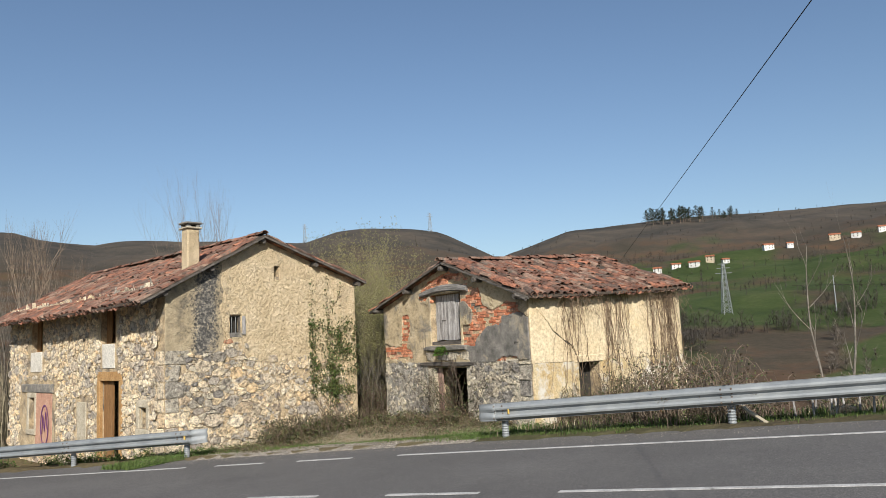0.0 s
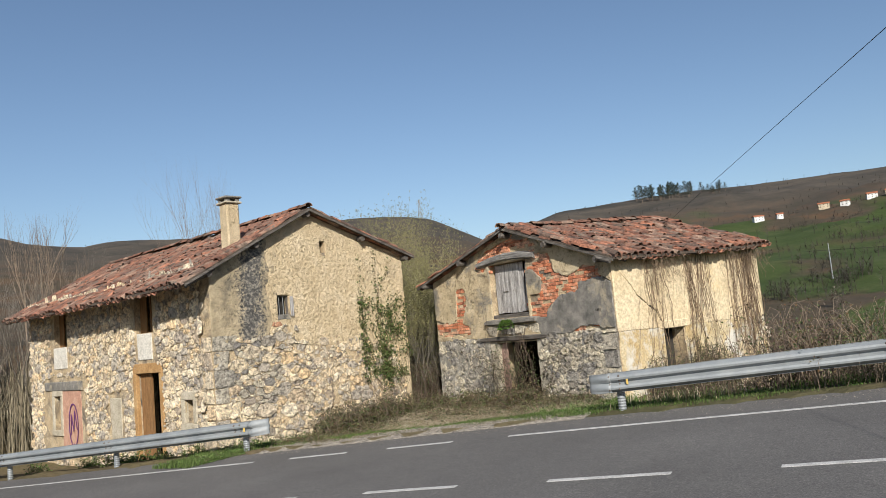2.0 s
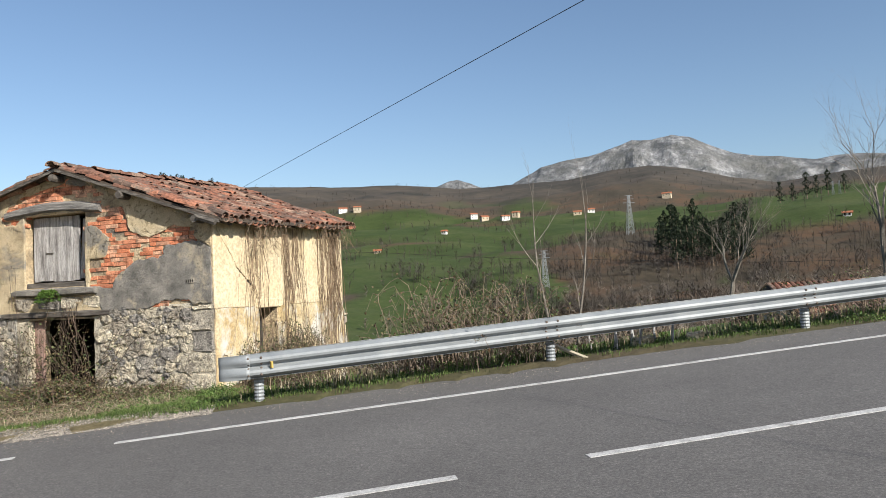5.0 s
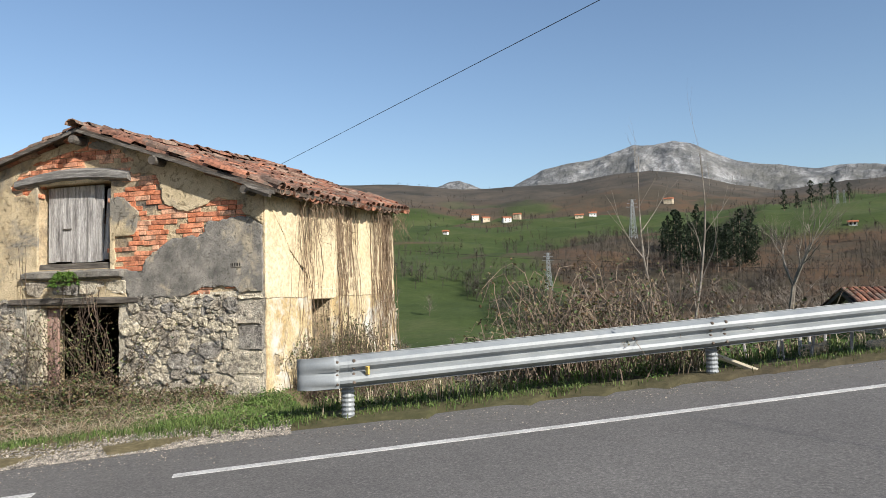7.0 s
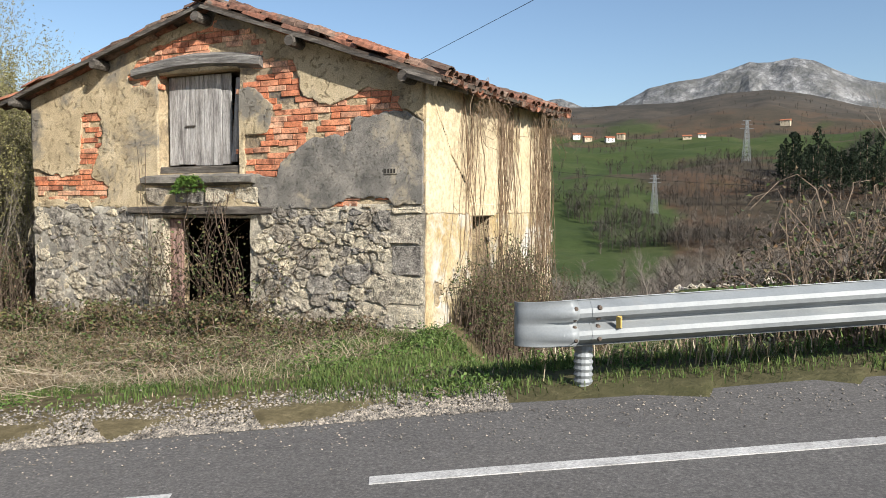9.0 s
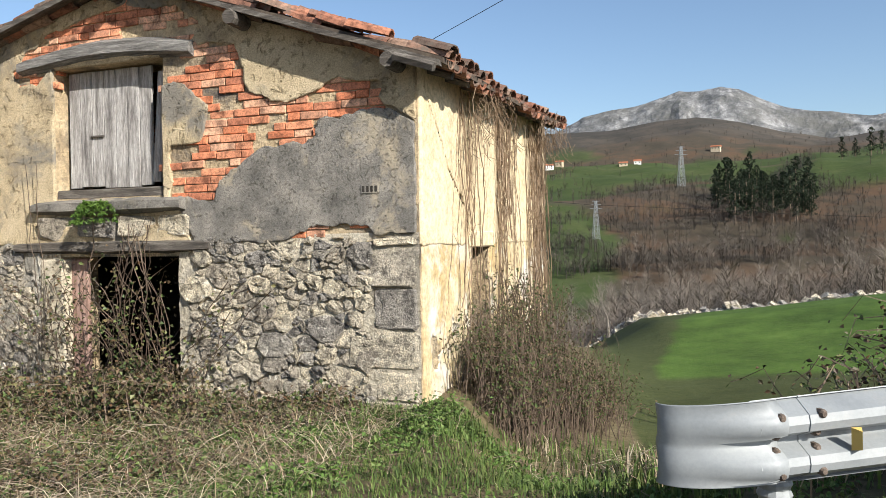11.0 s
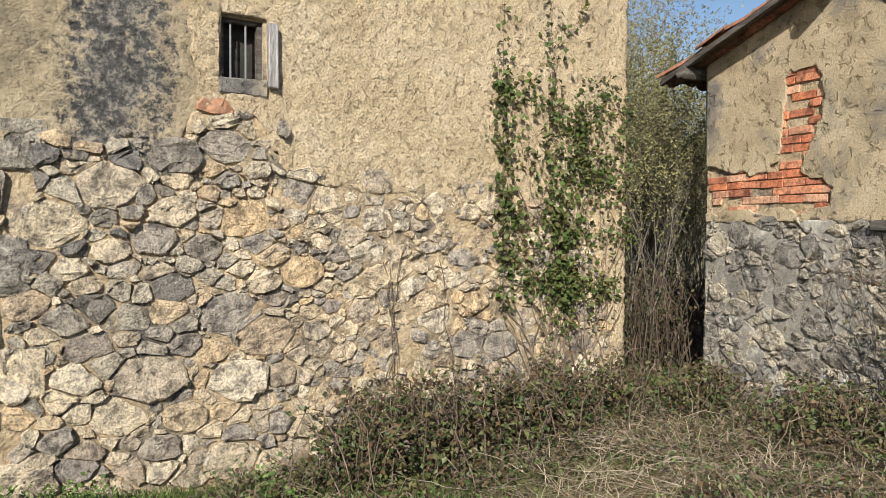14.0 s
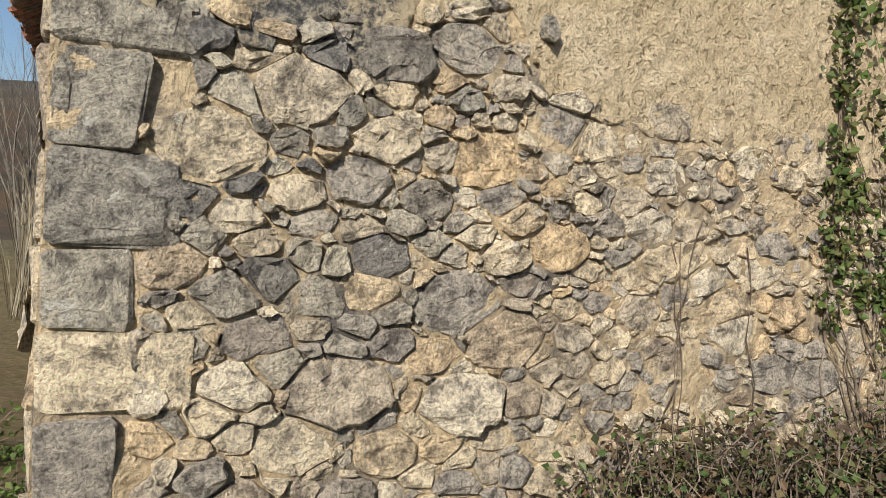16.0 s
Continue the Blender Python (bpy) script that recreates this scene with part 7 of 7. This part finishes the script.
conifers("pine", "dark pine on the skyline above the pasture", places, M_PINE, 13)

M_WHITEW = mottled("white_render", (0.62, 0.60, 0.56), (0.74, 0.73, 0.70), (0.80, 0.79, 0.77), 0.6, 6)
M_REDROOF = mottled("red_roof", (0.30, 0.10, 0.05), (0.38, 0.14, 0.07), (0.44, 0.18, 0.10), 0.6, 6)
M_TANW = mottled("tan_render", (0.45, 0.36, 0.25), (0.55, 0.46, 0.33), (0.60, 0.52, 0.40), 0.6, 6)


def cottage(x, y, w, d, h, turn, wall_mat, label, floors=2):
    z = land_z(x, y)
    t = thing("cottage", pose(x, y, z, 0, 0, turn), label, "house", "houses across the valley")
    part("wall", Shape().box(-w / 2, -d / 2, -3, w / 2, d / 2, h), wall_mat, t)
    s = Shape()
    o, rz = 0.6, h + d * 0.24
    s.add([(-w / 2 - o, -d / 2 - o, h - 0.1), (w / 2 + o, -d / 2 - o, h - 0.1), (w / 2 + o, 0, rz), (-w / 2 - o, 0, rz), (-w / 2 - o, d / 2 + o, h - 0.1), (w / 2 + o, d / 2 + o, h - 0.1),
           (-w / 2 - o, -d / 2 - o, h - 0.35), (w / 2 + o, -d / 2 - o, h - 0.35), (-w / 2 - o, d / 2 + o, h - 0.35), (w / 2 + o, d / 2 + o, h - 0.35)],
          [(0, 1, 2, 3), (3, 2, 5, 4), (0, 3, 4, 8, 6), (1, 7, 9, 5, 2), (0, 6, 7, 1), (4, 5, 9, 8), (6, 8, 9, 7)])
    part("roof", s, M_REDROOF, t, "red tiled roof")
    n = max(2, int(w / 3))
    for fl in range(floors):
        for k in range(n):
            cx = -w / 2 + w * (k + 0.5) / n
            zz = h * (fl + 0.45) / floors
            for yy in (-d / 2 - 0.05,):
                part("window", Shape().box(cx - 0.45, yy, zz - 0.6, cx + 0.45, yy + 0.1, zz + 0.6), M_DARK, t, "dark window")


for az, el, w, h, mat, lab, fl in ((-39.9, 4.5, 9, 4.5, M_WHITEW, "white house with a red roof across the valley", 2), (-38.6, 4.75, 11, 5.5, M_WHITEW, "white house with a red roof across the valley", 2),
                                   (-37.3, 4.7, 12, 6, M_WHITEW, "large white house across the valley", 2), (-36.2, 5.0, 9, 6, M_TANW, "tan house with a red roof across the valley", 2),
                                   (-35.2, 4.9, 8, 4.5, M_WHITEW, "white house with a red roof across the valley", 2), (-32.4, 5.6, 12, 5.5, M_WHITEW, "white house beside the hill road", 2),
                                   (-31.0, 5.6, 7, 4, M_WHITEW, "small white house beside the hill road", 1), (-28.2, 5.8, 12, 5, M_TANW, "brick-coloured house on the hill", 2),
                                   (-26.9, 5.9, 9, 5, M_WHITEW, "white house on the hill road", 2), (-25.3, 6.1, 11, 5.5, M_WHITEW, "white house on the hill road", 2), (-24.2, 6.15, 9, 5, M_TANW, "tan house on the hill road", 2),
                                   (-22.7, 3.0, 9, 3, M_TANW, "low tan barn with a red roof in the pasture", 1), (-17.6, 4.2, 6, 3.6, M_WHITEW, "small white cottage in the pasture", 1),
                                   (-15.4, 5.2, 9, 6, M_WHITEW, "white house in the hamlet", 2), (-14.6, 5.1, 10, 4, M_TANW, "tan farmhouse in the hamlet", 1), (-13.0, 5.0, 11, 5, M_WHITEW, "white farmhouse in the hamlet", 2),
                                   (-12.2, 5.2, 9, 5, M_TANW, "tan farmhouse in the hamlet", 2), (-7.6, 5.0, 10, 4, M_TANW, "tan house with a red roof on the ridge road", 1), (-6.6, 5.15, 9, 4, M_WHITEW, "white house on the ridge road", 1),
                                   (-1.2, 5.9, 11, 4, M_TANW, "farm building on the hill shoulder", 1), (10.8, 3.6, 9, 4, M_WHITEW, "white house with a red roof above the wood", 1)):
    x, y, r = spot(az, el, 90, 1400)
    k = 0.8 * r / 800
    cottage(x, y, w * k, 7 * k, h * k, -az + rg.uniform(-25, 25), mat, lab, fl)

# hut with a tiled roof on the bank
hx, hy = -0.4, 30.2
hut = thing("stone_hut", pose(hx, hy, -0.62, 0, 0, 24), "low stone hut with a red tiled roof below the road", "hut")
part("wall", Shape().box(-3.0, -2.2, -3.5, 3.0, 2.2, 0.0).add([(-3.0, -2.2, 0), (-3.0, 2.2, 0), (-3.0, 0, 1.2), (-2.7, -2.2, 0), (-2.7, 2.2, 0), (-2.7, 0, 1.2)], [(0, 2, 1), (3, 4, 5), (0, 3, 5, 2), (1, 2, 5, 4)]), M_GSTONE_J, hut)
for sgn in (-1, 1):
    s = Shape().add([(-3.4, 0, 1.32), (3.4, 0, 1.32), (3.4, sgn * 2.6, -0.12), (-3.4, sgn * 2.6, -0.12), (-3.4, 0, 1.2), (3.4, 0, 1.2), (3.4, sgn * 2.6, -0.24), (-3.4, sgn * 2.6, -0.24)],
                    [(0, 1, 2, 3), (7, 6, 5, 4), (0, 3, 7, 4), (1, 5, 6, 2), (3, 2, 6, 7)])
    rf = part("roof", s, M_ROOFBASE, hut, "red tiled roof slope")
    rest = Shape()
    for i in range(7):
        for j in range(32):
            f = (i + 0.4) / 7
            m = pose(-3.3 + 0.21 * j, sgn * 2.6 * (1 - f), 1.40 - 1.44 * (1 - f), 0, 0, 90 if sgn < 0 else -90) @ pose(0, 0, 0, 0, -29, rg.gauss(0, 3))
            rest.add([m @ Vector(p) for p in TILE_SHAPES[j % 4].v], TILE_SHAPES[j % 4].f)
    tagged(part("tile_field", rest, M_TILE_J, rf), kind="stuff")

# dry stone wall along the pasture
wall_s = Shape()
az = -14.0
while az < 13:
    r = 51.5 + 0.5 * math.sin(az)
    x, y = CENTRE[0] + r * math.sin(radians(az)), CENTRE[1] + r * math.cos(radians(az))
    z = land_z(x, y)
    for k in range(3):
        w = rg.uniform(0.15, 0.32)
        m = pose(x + rg.gauss(0, 0.12), y + rg.gauss(0, 0.15), z + 0.05 + 0.2 * k * rg.random() + 0.05, rg.uniform(0, 60), rg.uniform(0, 60), rg.uniform(0, 180))
        sh = [(-w, -w * .7, -w * .5), (w, -w * .8, -w * .5), (w * .9, w * .7, -w * .6), (-w * .8, w * .7, -w * .5), (-w * .7, -w * .6, w * .5), (w * .7, -w * .5, w * .6), (w * .6, w * .6, w * .5), (-w * .7, w * .5, w * .6)]
        wall_s.add([m @ Vector(p) for p in sh], [(3, 2, 1, 0), (4, 5, 6, 7), (0, 1, 5, 4), (1, 2, 6, 5), (2, 3, 7, 6), (3, 0, 4, 7)])
    az += 0.22
tagged(part("dry_stone_wall", wall_s, M_GSTONE_J), "tumbled pale dry stone wall around the green pasture", "wall", kind="stuff")


def pylon(az, el, h, label, r0=90, lattice=True, rr=None):
    if rr:
        x, y, r = CENTRE[0] + rr * math.sin(radians(az)), CENTRE[1] + rr * math.cos(radians(az)), rr
    else:
        x, y, r = spot(az, el, r0, 1450)
    h = r * h
    t = thing("pylon", pose(x, y, land_z(x, y), 0, 0, -az + 20), label, "pylon", "pylons in the valley")
    w0, w1, th = h * 0.085, h * 0.022, h * 0.006
    if not lattice:
        part("mast", Shape().tube([(0, 0, -1), (0, 0, h)], [h * 0.018, h * 0.012], 6), M_STEEL, t)
        return
    at = lambda q, f: Vector((q[0] * (w0 + (w1 - w0) * f), q[1] * (w0 + (w1 - w0) * f), h * f))
    cs = [(-1, -1), (1, -1), (1, 1), (-1, 1)]
    for q in cs:
        part("leg", Shape().tube([at(q, 0) - Vector((0, 0, 1)), at(q, 1)], th, 4), M_STEEL, t)
    for k in range(9):
        fa, fb = k / 9, (k + 1) / 9
        s = Shape()
        for a, b in zip(cs, cs[1:] + cs[:1]):
            s.tube([at(a, fa), at(b, fb)], th * 0.7, 3)
            s.tube([at(b, fa), at(a, fb)], th * 0.7, 3)
        tagged(part("lattice", s, M_STEEL, t), kind="stuff")
    for f, wd in ((0.80, 0.16), (0.90, 0.13), (0.985, 0.10)):
        part("crossarm", Shape().tube([(-h * wd, 0, h * f), (h * wd, 0, h * f)], [th, th], 4), M_STEEL, t)


pylon(-3.65, 3.4, 0.050, "pale lattice power pylon on the slope")
pylon(-34.9, 1.3, 0.064, "grey lattice power pylon in the valley")
pylon(-27.8, 1.0, 0.043, "grey power mast in the valley", lattice=False)
pylon(-9.8, -0.3, 0.05, "grey lattice power pylon on the valley slope")
for az, r in ((-66.3, 1470), (-56.8, 1480), (9.9, 470), (10.3, 470)):
    pylon(az, 0, 0.026 if az < 0 else 0.016, "tiny lattice pylon on the skyline", rr=r)

# overhead wires
P0, D0 = Vector((-16.49, 18.82, 4.79)), Vector((-0.7385, 0.6742, -0.004))
part("cable", Shape().tube([P0 + D0 * t for t in range(-90, 201, 10)], 0.006, 5), M_DARK,
     thing("overhead_wire", Matrix(), "thin black overhead wire against the sky", "wire"))
pts = []
for az, el in ((-27, 3.6), (-22, 3.3), (-16, 2.75), (-10.6, 2.25), (-4, 1.8), (2.8, 1.25), (8, 0.9), (13, 0.75)):
    pts.append((CENTRE[0] + 75 * math.sin(radians(az)), CENTRE[1] + 75 * math.cos(radians(az)), 1.1 + 75 * math.tan(radians(el))))
part("cable", Shape().tube(pts, 0.02, 4), M_DARK, thing("overhead_wire", Matrix(), "slack dark wire crossing the valley", "wire"))
